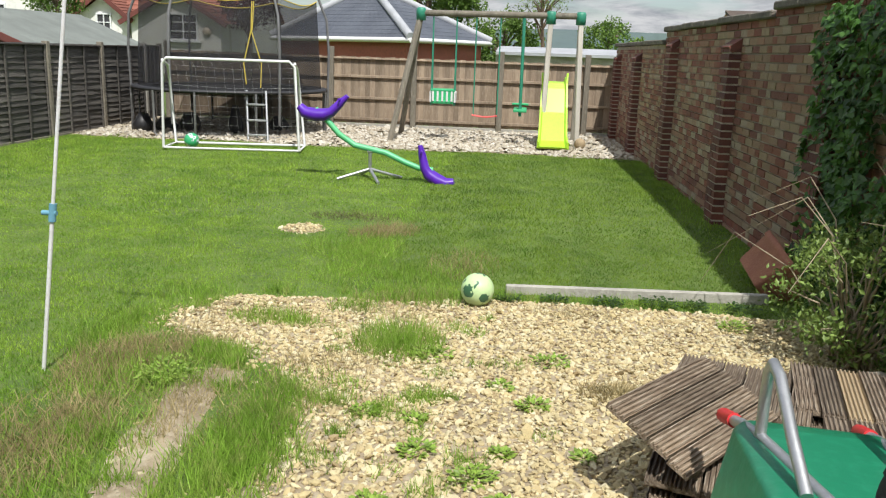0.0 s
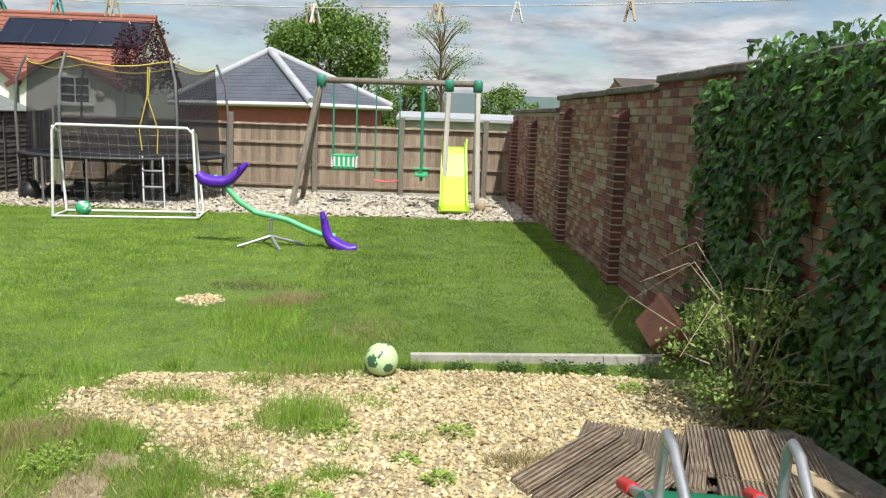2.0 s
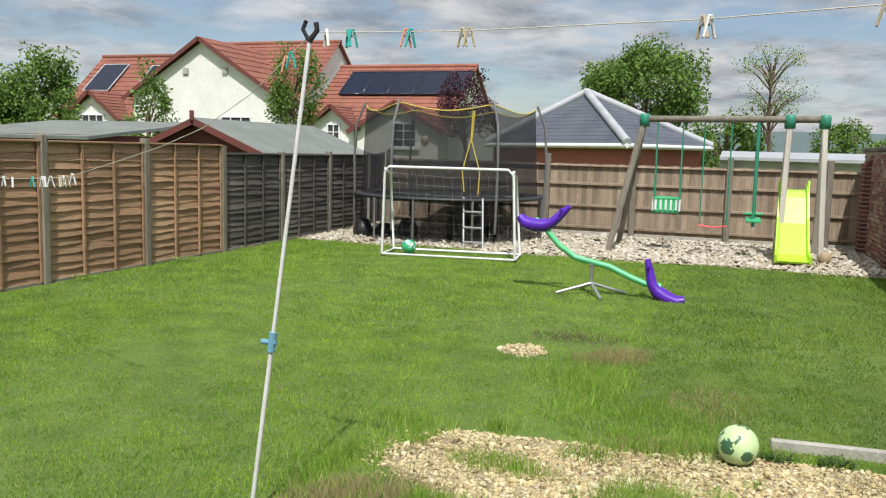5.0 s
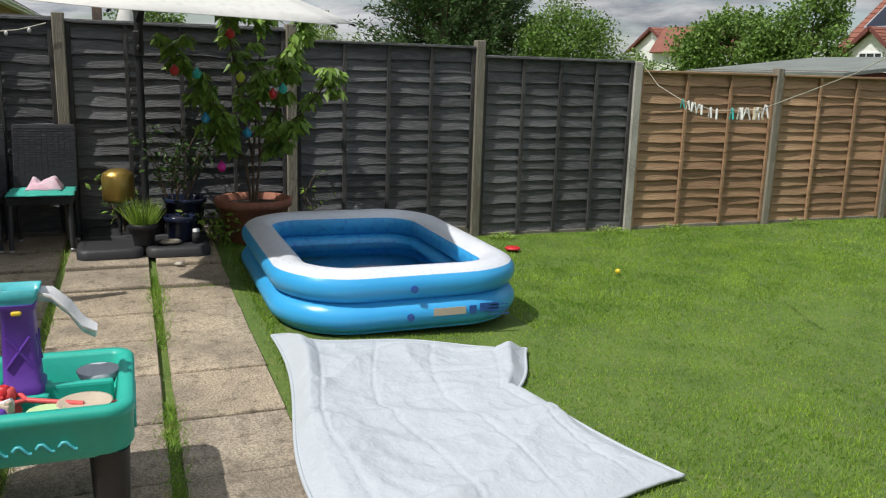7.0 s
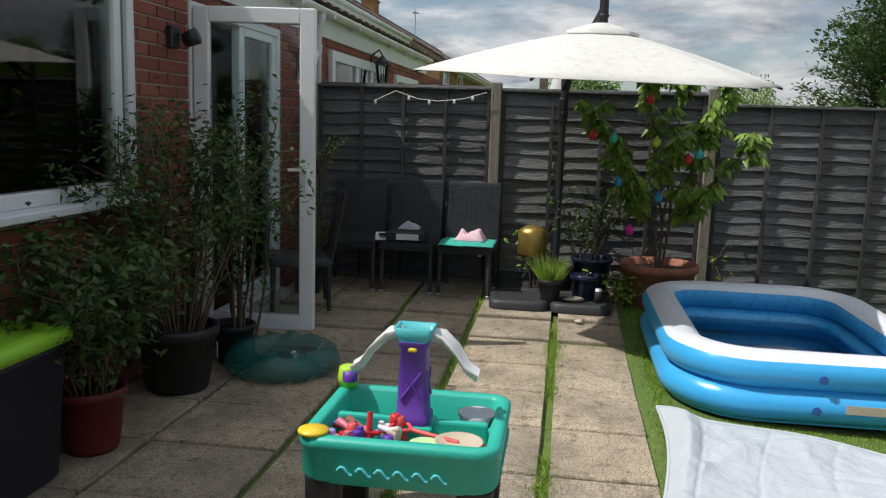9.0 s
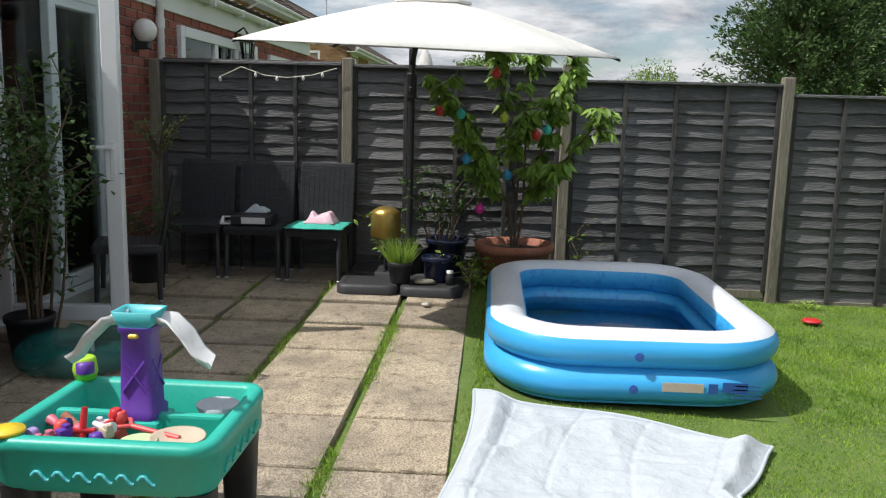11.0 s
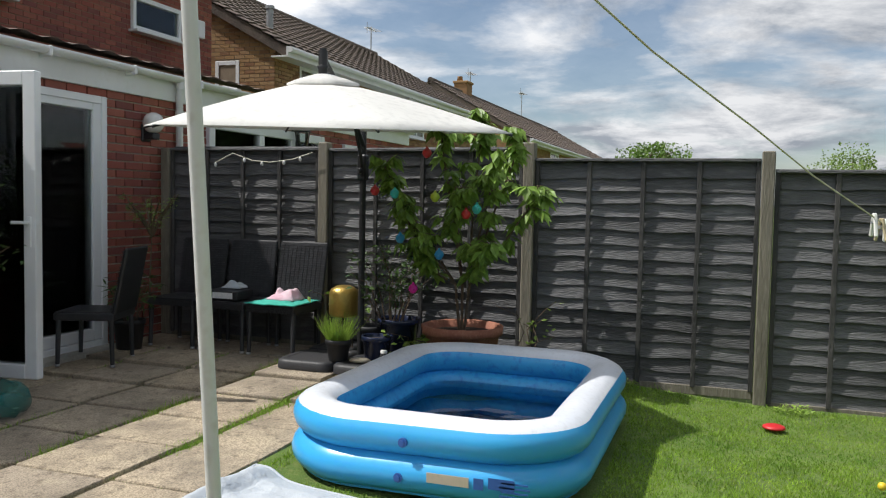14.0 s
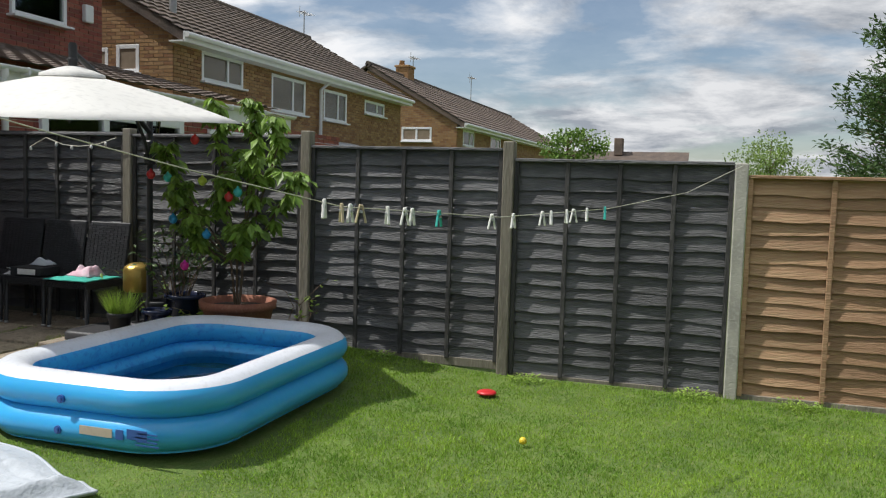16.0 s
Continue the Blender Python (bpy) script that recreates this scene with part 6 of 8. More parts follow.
for x, y, z, rz, ln in ((1.98, 3.20, 0.05, 14, 1.4), (1.86, 2.95, 0.10, 16, 1.6), (1.72, 2.60, 0.17, 18, 1.2), (2.08, 2.85, 0.01, 13, 1.7)):
    ob = part("timber_offcut", boxes(((0, 0, 0.03), (0.09, ln, 0.055)), bevel=0.005), PALE_WOOD if z > 0.15 else POST_WOOD)
    ob.matrix_world = pose(x, y, gd + z, 2, 0, rz)
    tagged(ob, "loose weathered timber length beside the deck pile", "timber", "timber beside the deck pile")


def build_barrow():
    t = thing("wheelbarrow", "green metal wheelbarrow turned upside down on the deck pile", "wheelbarrow", at=(0.85, 1.95, gd + 0.24))
    t.matrix_world = pose(0.83, 1.87, gd + 0.228, -3, 2, -3)

    def ring(w0, w1, y0, y1, z, r=0.07):
        pts = []
        for x, y in rounded(1, 1, 0.16, 5):
            f = y + 0.5
            pts.append((x * (w0 + (w1 - w0) * f), y0 + (y1 - y0) * f, z))
        return pts
    part("tray", loft([ring(0.54, 0.56, -0.50, 0.42, 0.0), ring(0.56, 0.58, -0.51, 0.43, 0.0), ring(0.56, 0.58, -0.51, 0.43, 0.02), ring(0.54, 0.56, -0.50, 0.42, 0.03), ring(0.46, 0.46, -0.22, 0.40, 0.305), ring(0.44, 0.44, -0.19, 0.385, 0.322), ring(0.34, 0.34, -0.12, 0.32, 0.326)]), BARROW_GREEN, t)
    for s in (-1, 1):
        x0, x1 = 0.07 * s, 0.172 * s
        part("frame_tube", tubes(([(x0, -0.36, 0.35), (x0 * 1.3, -0.12, 0.325), (x1, 0.26, 0.325), (x1 * 1.08, 0.40, 0.30), (x1 * 1.15, 0.52, 0.27)], 0.017), seg=10), STEEL, t)
        part("leg", tubes(([(x1 * 0.85, -0.10, 0.33), (x1 * 0.92, 0.03, 0.42), (x1 * 0.98, 0.17, 0.525), (x1, 0.235, 0.54), (x1, 0.265, 0.51), (x1, 0.265, 0.42), (x1, 0.255, 0.33)], 0.016), seg=10), STEEL, t)
        part("grip", tubes(([(x1 * 1.12, 0.47, 0.283), (x1 * 1.17, 0.585, 0.255)], 0.023), seg=10), RED, t, "red rubber grip")
        part("axle_bracket", tubes(([(x0 * 0.85, -0.28, 0.34), (x0 * 0.85, -0.33, 0.37)], 0.012), seg=8), STEEL, t)
    wheel = bmesh.new()
    lathe([(0.07, -0.03), (0.11, -0.038), (0.127, -0.026), (0.134, 0.0), (0.127, 0.026), (0.11, 0.038), (0.07, 0.03)], 36, wheel)
    for k in range(24):
        a = 2 * math.pi * k / 24
        box(wheel, (math.cos(a) * 0.132, math.sin(a) * 0.132, 0.012 * (1 if k % 2 else -1)), (0.010, 0.022, 0.028), Matrix.Rotation(a, 4, "Z"))
    wheel.transform(Matrix.Translation((0.0, -0.30, 0.385)) @ Matrix.Rotation(radians(90), 4, "Y"))
    w = part("wheel", wheel, RUBBER, t, "black pneumatic tyre")
    rim = lathe([(0.0, -0.042), (0.022, -0.042), (0.028, -0.018), (0.065, -0.016), (0.076, -0.031), (0.076, 0.031), (0.065, 0.016), (0.028, 0.018), (0.022, 0.042), (0.0, 0.042)], 28)
    rim.transform(Matrix.Translation((0.0, -0.30, 0.385)) @ Matrix.Rotation(radians(90), 4, "Y"))
    part("rim", rim, RED, w, "red wheel hub")


build_barrow()

# ---- plants ----
def leaf_mat(name, a, b, pick=0.3, shine=0.45):
    return mat(name, a, b, 3.0, shine, third=tuple(v * 1.25 for v in a), pick=pick, spec=0.4, through_light=0.3)


IVY = leaf_mat("ivy leaf", (0.075, 0.17, 0.03), (0.04, 0.105, 0.02), 0.45, 0.3)
BUSH_LEAF = leaf_mat("bush leaf", (0.22, 0.31, 0.075), (0.14, 0.225, 0.05))
PEACH_LEAF = leaf_mat("peach leaf", (0.23, 0.36, 0.06), (0.13, 0.23, 0.035))
SHRUB_LEAF = leaf_mat("dark shrub leaf", (0.07, 0.13, 0.03), (0.038, 0.08, 0.02))
TREE_LEAF = leaf_mat("tree leaf", (0.16, 0.26, 0.045), (0.085, 0.16, 0.03), 0.35, 0.6)
PURPLE_LEAF = leaf_mat("purple leaf", (0.085, 0.025, 0.04), (0.05, 0.015, 0.025), 0.35, 0.6)
CONIFER_LEAF = leaf_mat("conifer spray", (0.085, 0.145, 0.042), (0.036, 0.074, 0.024), 0.4, 0.7)
WEED_LEAF = leaf_mat("weed leaf", (0.30, 0.42, 0.075), (0.20, 0.32, 0.05))
LEAF = (np.array([(0, 0, 0), (0.45, 0.27, 0.05), (1, 0, -0.06), (0.45, -0.27, 0.05), (0.5, 0, 0)]), np.array([[0, 4, 1], [1, 4, 2], [0, 3, 4], [3, 2, 4]]))
IVY_LEAF = (np.array([(0, 0, 0), (0.1, 0.42, 0.02), (0.42, 0.26, 0.05), (1, 0, -0.08), (0.42, -0.26, 0.05), (0.1, -0.42, 0.02), (0.35, 0, 0.0)]), np.array([[0, 6, 1], [1, 6, 2], [2, 6, 3], [6, 4, 3], [5, 4, 6], [0, 5, 6]]))
BLADE = (np.array([(0, -0.5, 0), (0, 0.5, 0), (1, 0, 0)]), np.array([[0, 1, 2]]))


def scatter(name, shape, at, way, up, size, material, parent=None, width=1.0, label=""):
    """Many small leaves as one mesh: where they sit, where they point, where their face looks, and how long they are."""
    tv, tf = shape
    at, way, up = (np.asarray(a, dtype=float) for a in (at, way, up))
    way = way / np.linalg.norm(way, axis=1, keepdims=True)
    side = np.cross(up, way)
    side /= np.linalg.norm(side, axis=1, keepdims=True) + 1e-9
    nor = np.cross(way, side)
    size = np.asarray(size, dtype=float) * np.ones(len(at))
    wd = size * np.asarray(width)
    v = at[:, None] + (tv[None, :, 0, None] * way[:, None]) * size[:, None, None] + (tv[None, :, 1, None] * side[:, None]) * wd[:, None, None] + (tv[None, :, 2, None] * nor[:, None]) * size[:, None, None]
    f = (np.arange(len(at))[:, None, None] * len(tv) + tf[None]).reshape(-1, 3)
    return soup(name, v.reshape(-1, 3), f, material, parent, label)


def crown_points(rs, n, centre, radii, clumps, spread=0.30):
    """Points of an uneven crown: clumps inside an egg shape."""
    c = rs.normal(size=(clumps, 3))
    c /= np.linalg.norm(c, axis=1, keepdims=True)
    c *= rs.uniform(0.35, 0.92, (clumps, 1)) ** 0.6
    pick = rs.randint(0, clumps, n)
    off = np.clip(rs.normal(size=(n, 3)), -1.5, 1.5) * spread * rs.uniform(0.6, 1.2, (clumps, 1))[pick]
    return np.array(centre) + (c[pick] + off) * np.array(radii), np.array(centre) + c * np.array(radii), off


def tree(name, label, foot, height, centre_z, radii, leaf, n=3500, size=0.3, clumps=42, seed=1, trunk=0.16, group="", spread=0.17, limbs=14, category="tree"):
    rs = np.random.RandomState(seed)
    n, size = int(n * 2.3), size * 0.58
    x, y = foot
    z0 = gz(x, y) - 0.1
    t = thing(name, label, category, group, at=(x, y, z0))
    pts, cl, off = crown_points(rs, n, (0, 0, centre_z - z0), radii, clumps, spread)
    bm = bmesh.new()
    top = centre_z - z0 + radii[2] * 0.4
    spine = [(0, 0, 0), (0.05 * radii[0], 0, top * 0.4), (-0.03 * radii[0], 0.02, top * 0.7), (0, 0, top)]
    tube(bm, spine, [trunk, trunk * 0.75, trunk * 0.5, trunk * 0.15], 8)
    for c in cl[:limbs]:
        s = np.array((0, 0, min(top * 0.9, max(top * 0.3, c[2] - 0.6 * radii[2]))))
        tube(bm, [s, s * 0.5 + c * 0.5 + np.array((0, 0, 0.08 * radii[2])), c], [trunk * 0.4, trunk * 0.25, trunk * 0.08], 5)
    part("trunk", bm, BARK, t)
    way = off + rs.normal(size=off.shape) * 0.35 + np.array((0, 0, -0.15))
    up = rs.normal(size=(n, 3)) * 0.7 + np.array((0, 0, 0.8))
    scatter("crown", LEAF, pts, way, up, rs.uniform(0.6, 1.3, n) * size, leaf, t, 1.15)
    return t


# ivy on the near part of the garden wall
def build_ivy():
    rs = np.random.RandomState(3)
    n = 20000
    u, z = rs.uniform(-0.6, 6.35, n), rs.uniform(-0.05, 2.12, n)
    edge = 6.16 + 0.13 * wobble(u * 0, z, 3.0) + 0.06 * np.sin(9 * z)
    keep = u < edge
    gap1 = np.abs(u - (4.95 + 0.16 * (1.25 - z))) < 0.12 + 0.05 * np.sin(7 * z)
    gap2 = np.abs(u - (4.28 + 0.12 * (1.4 - z))) < 0.10 + 0.05 * np.sin(6 * z + 2)
    keep &= ~(gap1 & (z > 0.45) & (z < 1.25)) & ~(gap2 & (z > 0.5) & (z < 1.5))
    keep &= ~((z > 1.90) & (u > 5.3 + 0.1 * wobble(u, z, 3)))
    u, z = u[keep], z[keep]
    thick = 0.10 + 0.10 * smooth01(-1, 1, wobble(u, z, 2.2)) + 0.10 * smooth01(4.5, 2.0, u) * smooth01(0.8, 1.8, z)
    out = rs.uniform(0.02, 1, len(u)) ** 0.6 * thick
    out = np.where(z > 1.98, rs.uniform(-0.25, 0.15, len(u)), out)
    at = np.array(W0) + u[:, None] * np.array(WL) + out[:, None] * np.array(WN) + z[:, None] * np.array((0, 0, 1.0))
    m = len(u)
    way = rs.normal(size=(m, 3)) * 0.45 + np.array((-0.35, 0, -0.75))
    up = rs.normal(size=(m, 3)) * 0.35 + np.array((-0.75, -0.25, 0.55))
    t = thing("ivy", "dense dark green ivy climbing the old brick wall", "ivy")
    scatter("leaves", IVY_LEAF, at, way, up, rs.uniform(0.038, 0.085, m), IVY, t)
    bm = bmesh.new()
    for k in range(26):
        uu = rs.uniform(0, 6.0)
        pts = [at_wall(uu + 0.12 * math.sin(j * 0.9 + k) + 0.03 * j, 0.025, 0.0 + j * 0.23) for j in range(8)]
        tube(bm, pts, [0.014 - 0.0014 * j for j in range(8)], 5)
    tagged(part("stem_work", bm, BARK, t), kind="stuff")


build_ivy()


def build_bush():
    rs = np.random.RandomState(8)
    t = thing("bush", "sprawling small-leaved bush with bare arching canes by the wall", "bush", at=(1.82, 4.42, gz(1.7, 4.6)))
    n = 5200
    pts, cl, off = crown_points(rs, n, (0.08, 0.0, 0.42), (0.50, 0.66, 0.46), 60, 0.13)
    scatter("leaves", LEAF, pts, off + rs.normal(size=off.shape) * 0.3 + np.array((0, 0, 0.2)), rs.normal(size=off.shape) * 0.6 + np.array((0, 0, 0.8)), rs.uniform(0.02, 0.05, n), BUSH_LEAF, t, 0.9)
    bm = bmesh.new()
    for c in cl[:34]:
        tube(bm, [(rs.uniform(-0.1, 0.1), rs.uniform(-0.1, 0.1), 0), (c[0] * 0.5, c[1] * 0.5, c[2] * 0.7 + 0.06), tuple(c)], [0.009, 0.006, 0.003], 5)
    for k, (a, b) in enumerate((((-0.45, 0.9, 0.55), (-0.62, 0.95, 0.2)), ((-0.1, 0.7, 0.95), (-0.35, 0.95, 0.75)), ((0.3, 0.3, 1.15), (0.2, 0.6, 1.35)), ((0.25, -0.5, 1.0), (0.1, -0.8, 1.1)), ((-0.35, -0.4, 0.8), (-0.6, -0.7, 0.6)), ((0.1, -0.75, 0.5), (-0.05, -0.95, 0.75)), ((-0.15, 0.55, 0.85), (-0.55, 1.15, 0.35)), ((0.2, 0.1, 0.9), (-0.1, -0.2, 1.15)), ((-0.3, 0.2, 0.9), (-0.6, 0.1, 0.8)), ((0.0, -0.3, 0.85), (-0.35, -0.75, 0.95)))):
        tube(bm, [(0, 0, 0), (a[0] * 0.5, a[1] * 0.5, a[2] * 0.8), a, b], [0.0055, 0.0042, 0.003, 0.0015], 6)
    tagged(part("cane_work", bm, mat("pale dry cane", (0.40, 0.33, 0.22), (0.26, 0.21, 0.14), 12.0, 0.8), t), kind="stuff")


build_bush()
tr = thing("planter_trough", "broken terracotta trough tipped against the wall", "planter", at=(1.86, 6.28, gz(1.8, 6.3)))
tr.matrix_world = pose(1.74, 6.02, gz(1.8, 6.3) + 0.04, 12, 48, 8)
bm = loft([[(x * k, y * k, z) for x, y in rounded(0.30, 0.62, 0.03, 3)] for k, z in ((0.8, 0.0), (0.84, 0.02), (1.0, 0.25), (1.06, 0.255), (1.06, 0.30), (0.95, 0.30), (0.78, 0.06))])
part("shell", bm, TERRACOTTA, tr)
part("soil", prism(rounded(0.24, 0.54, 0.03, 3), 0.06, 0.17), SOIL, tr)
tw = np.random.RandomState(2)
tagged(scatter("sprig", LEAF, tw.normal(size=(60, 3)) * np.array((0.05, 0.08, 0.03)) + np.array((0, -0.1, 0.22)), tw.normal(size=(60, 3)) + np.array((0, 0, 1)), tw.normal(size=(60, 3)), 0.06, WEED_LEAF, tr), kind="stuff")
kerb = part("lawn_edging", boxes(((0.0, 0, 0.045), (1.80, 0.05, 0.15)), bevel=0.006), CONCRETE)
kerb.matrix_world = pose(0.83, 5.58, gz(0, 5.5) - 0.055, 0, 0, 4.5)
tagged(kerb, "pale concrete edging board between gravel and lawn", "edging", kind="structure")


DULL_RED = mat("dull red plastic", (0.16, 0.022, 0.02), (0.12, 0.018, 0.016), 5.0, 0.6)


def pot(name, label, at, r, h, m, lip=0.02, soil=True):
    t = thing(name, label, "plant pot", at=at)
    part("shell", lathe([(0.0, 0.0), (r * 0.72, 0.0), (r * 0.78, 0.02), (r * 0.96, h - lip * 2), (r * 1.04, h - lip * 1.9), (r * 1.06, h - 0.006), (r * 1.0, h), (r * 0.93, h - 0.006), (r * 0.88, h * 0.7)], 28), m, t)
    if soil:
        part("soil", lathe([(0.0, h * 0.86), (r * 0.5, h * 0.865), (r * 0.9, h * 0.84), (r * 0.85, h * 0.78)], 20), SOIL, t)
    return t


def spray(name, label, at, stems, leaf, size, per, rs, category="plant", width=0.9, droop=0.3, thick=0.006, spread=0.07, shape=LEAF, first=0.25):
    """A plant of stems (lists of points) with leaves set along their outer halves."""
    t = thing(name, label, category, at=at)
    bm, pos, way = bmesh.new(), [], []
    for st in stems:
        k = len(st)
        tube(bm, st, [thick * (1 - 0.7 * i / (k - 1)) for i in range(k)], 5)
        for _ in range(per):
            f = (first + (1 - first) * rs.uniform() ** 0.7) * (k - 1)
            i = min(int(f), k - 2)
            a, b = np.array(st[i]), np.array(st[i + 1])
            pos.append(a + (b - a) * (f - i) + rs.normal(size=3) * spread * 0.4)
            w = rs.normal(size=3)
            w[2] = w[2] * 0.4 - droop
            way.append(w)
    tagged(part("branch_work", bm, BARK, t), kind="stuff")
    n = len(pos)
    scatter("leaves", shape, pos, way, rs.normal(size=(n, 3)) * 0.4 + np.array((0, 0, 1)), rs.uniform(0.7, 1.25, n) * size, leaf, t, width)
    return t


def fan(rs, n, foot_r, top, lean, z0=0.0, kink=0.06):
    out = []
    for _ in range(n):
        a, r = rs.uniform(0, 6.28), rs.uniform(0, 1) ** 0.5
        x0, y0 = foot_r * r * math.cos(a), foot_r * r * math.sin(a)
        h, l = top * rs.uniform(0.55, 1.0), lean * r * rs.uniform(0.6, 1.1)
        out.append([(x0 + l * math.cos(a) * f ** 1.4 + rs.normal() * kink * f, y0 + l * math.sin(a) * f ** 1.4 + rs.normal() * kink * f, z0 + (h - z0) * f) for f in (0, 0.3, 0.6, 0.85, 1.0)])
    return out


# peach tree in its big pot
px, py = -7.36, 2.20
pz = gz(px, py)
pot("plant_pot", "large brown terracotta pot with a moulded rim", (px, py, pz), 0.30, 0.37, TERRACOTTA, 0.035)
rs = np.random.RandomState(21)


def build_peach():
    """Three bare stems that fork into limbs; long leaves hang in whorls along the outer twigs."""
    t = thing("peach_tree", "small potted peach tree with drooping leaves and bright baubles", "tree", at=(px, py, pz))
    bm, pos, way, size = bmesh.new(), [], [], []
    for y1, x1, top in ((-0.62, 0.15, 1.62), (-0.40, 0.32, 1.30), (-0.20, 0.05, 1.98), (0.02, 0.30, 1.42), (0.12, -0.05, 2.02), (0.30, 0.25, 1.58), (0.46, 0.10, 1.86), (0.62, 0.22, 1.44), (-0.30, 0.28, 1.05), (0.22, 0.34, 1.02)):
        foot = 0.035 if y1 > 0.1 else -0.035 if y1 < -0.25 else 0.0
        limb = [(0.01, foot * 0.5, 0.30), (0.02, foot * 1.6, 0.68), (x1 * 0.45, y1 * 0.48, 0.36 + (top - 0.3) * 0.52), (x1 * 0.85, y1 * 0.86, 0.3 + (top - 0.3) * 0.84), (x1, y1, top)]
        tube(bm, limb, [0.013, 0.010, 0.008, 0.006, 0.003], 6)
        for k in range(11):
            f = 2.05 + 1.95 * (k / 10) ** 0.7
            i = min(int(f), 3)
            a = np.array(limb[i]) + (np.array(limb[i + 1]) - np.array(limb[i])) * (f - i)
            d = rs.normal(size=3) * np.array((0.8, 1.0, 0.5)) + np.array((0.15, 0, 0.35))
            e = a + d / np.linalg.norm(d) * rs.uniform(0.05, 0.17)
            tube(bm, [a, (a + e) / 2 + np.array((0, 0, 0.015)), e], [0.004, 0.003, 0.002], 4)
            for q in range(20):
                g, z = rs.uniform(0, 6.28), rs.uniform(0.1, 1.05)
                pos.append(a + (e - a) * z)
                way.append((math.cos(g), math.sin(g), -rs.uniform(0.35, 1.5)))
                size.append(rs.uniform(0.08, 0.155))
    tagged(part("branch_work", bm, BARK, t), kind="stuff")
    scatter("leaves", LEAF, pos, way, rs.normal(size=(len(pos), 3)) * 0.35 + np.array((0.3, -0.2, 1)), size, PEACH_LEAF, t, 0.78)


build_peach()
BAUBLES = {"teal": (0.05, 0.50, 0.44), "lime": (0.55, 0.66, 0.05), "blue": (0.03, 0.30, 0.55), "magenta": (0.72, 0.02, 0.33), "red": (0.55, 0.03, 0.03)}
BM = {k: mat(k + " bauble", v, None, 5.0, 0.35) for k, v in BAUBLES.items()}
for c, y, z in (("teal", 1.76, 1.40), ("lime", 2.08, 1.38), ("teal", 2.40, 1.30), ("blue", 1.81, 1.07), ("blue", 2.12, 0.96), ("magenta", 1.92, 0.70), ("red", 2.01, 1.70), ("red", 1.60, 1.42), ("red", 2.32, 1.26)):
    bm = lathe([(0.0, -0.036), (0.02, -0.03), (0.036, 0.0), (0.03, 0.022), (0.012, 0.036), (0.006, 0.05), (0.0, 0.05)], 14)
    small("bauble", bm, BM[c], "bright %s plastic bauble hanging in the peach tree" % c, "bauble", (-7.02, y, z), 0, "baubles in the peach tree")

# pots on and behind the umbrella base
bz = gz(-7.0, 1.3)
gp = pot("plant_pot", "small black pot of fresh green grass", (-6.98, 1.33, bz + 0.068), 0.095, 0.17, BLACK)
rs = np.random.RandomState(4)
m = 420
aa, rr = rs.uniform(0, 6.28, m), 0.075 * rs.uniform(0, 1, m) ** 0.5
gr = thing("potted_grass", "tuft of fresh green grass in a small pot", "plant", at=(-6.98, 1.33, bz + 0.21))
scatter("blades", BLADE, np.stack([rr * np.cos(aa), rr * np.sin(aa), 0 * aa], 1), np.stack([np.cos(aa) * rr * 6, np.sin(aa) * rr * 6, 0.9 + 0 * aa], 1) + rs.normal(size=(m, 3)) * 0.2, np.stack([-np.sin(aa), np.cos(aa), 0 * aa], 1), rs.uniform(0.12, 0.26, m), WEED_LEAF, gr, 0.035)
pot("plant_pot", "glazed navy blue pot on the umbrella base", (-7.40, 1.66, bz + 0.068), 0.165, 0.30, NAVY)
pot("plant_pot", "small navy pot with pebbles", (-7.10, 1.60, bz + 0.068), 0.115, 0.20, NAVY)
pot("plant_pot", "dark grey pot behind the umbrella base", (-7.42, 1.40, bz + 0.068), 0.12, 0.22, CHARCOAL)
spray("potted_shrub", "leggy leafy shrub growing in a navy pot", (-7.40, 1.60, bz + 0.3), fan(rs, 15, 0.08, 0.68, 0.36), SHRUB_LEAF, 0.055, 30, rs)
spray("potted_shrub", "thin pale stemmed plant by the fence", (-7.52, 1.20, bz + 0.05), fan(rs, 5, 0.05, 0.62, 0.22), PEACH_LEAF, 0.06, 12, rs)
spray("weed", "straggly weed beside the terracotta pot", (-7.5, 2.62, gz(-7.5, 2.6)), fan(rs, 5, 0.05, 0.62, 0.22), WEED_LEAF, 0.05, 5, rs)
spray("weed", "low weed between the pots", (-7.2, 1.88, gz(-7.2, 1.88)), fan(rs, 14, 0.1, 0.3, 0.16), WEED_LEAF, 0.07, 12, rs)
lan = thing("lantern", "brass drum shaped garden lantern among the pots", "lantern", at=(-7.42, 1.16, bz + 0.068))
part("shade", lathe([(0.0, 0.28), (0.11, 0.28), (0.122, 0.30), (0.122, 0.47), (0.11, 0.50), (0.06, 0.53), (0.0, 0.53)], 24), GOLD, lan)
part("stem", tubes(([(0, 0, 0), (0, 0, 0.29)], 0.014), ([(-0.07, 0, 0.01), (0.07, 0, 0.01)], 0.012)), BLACK, lan)
small("pebble", lathe([(0.0, 0.0), (0.06, 0.006), (0.075, 0.02), (0.05, 0.036), (0.0, 0.04)], 14, squash=(0.6, 1.2)), PALE_STONES, "pale oblong pebble on the umbrella base", "pebble", (-6.97, 1.52, bz + 0.07), 10)
small("pebble", lathe([(0.0, 0.0), (0.03, 0.004), (0.034, 0.014), (0.0, 0.026)], 12), PALE_STONES, "small pale pebble on the paving", "pebble", (-6.62, 1.56, gz(-6.6, 1.5)), 10)
jar = thing("jar", "small dark glass jar beside the navy pot", "jar", at=(-6.98, 1.71, bz + 0.068))
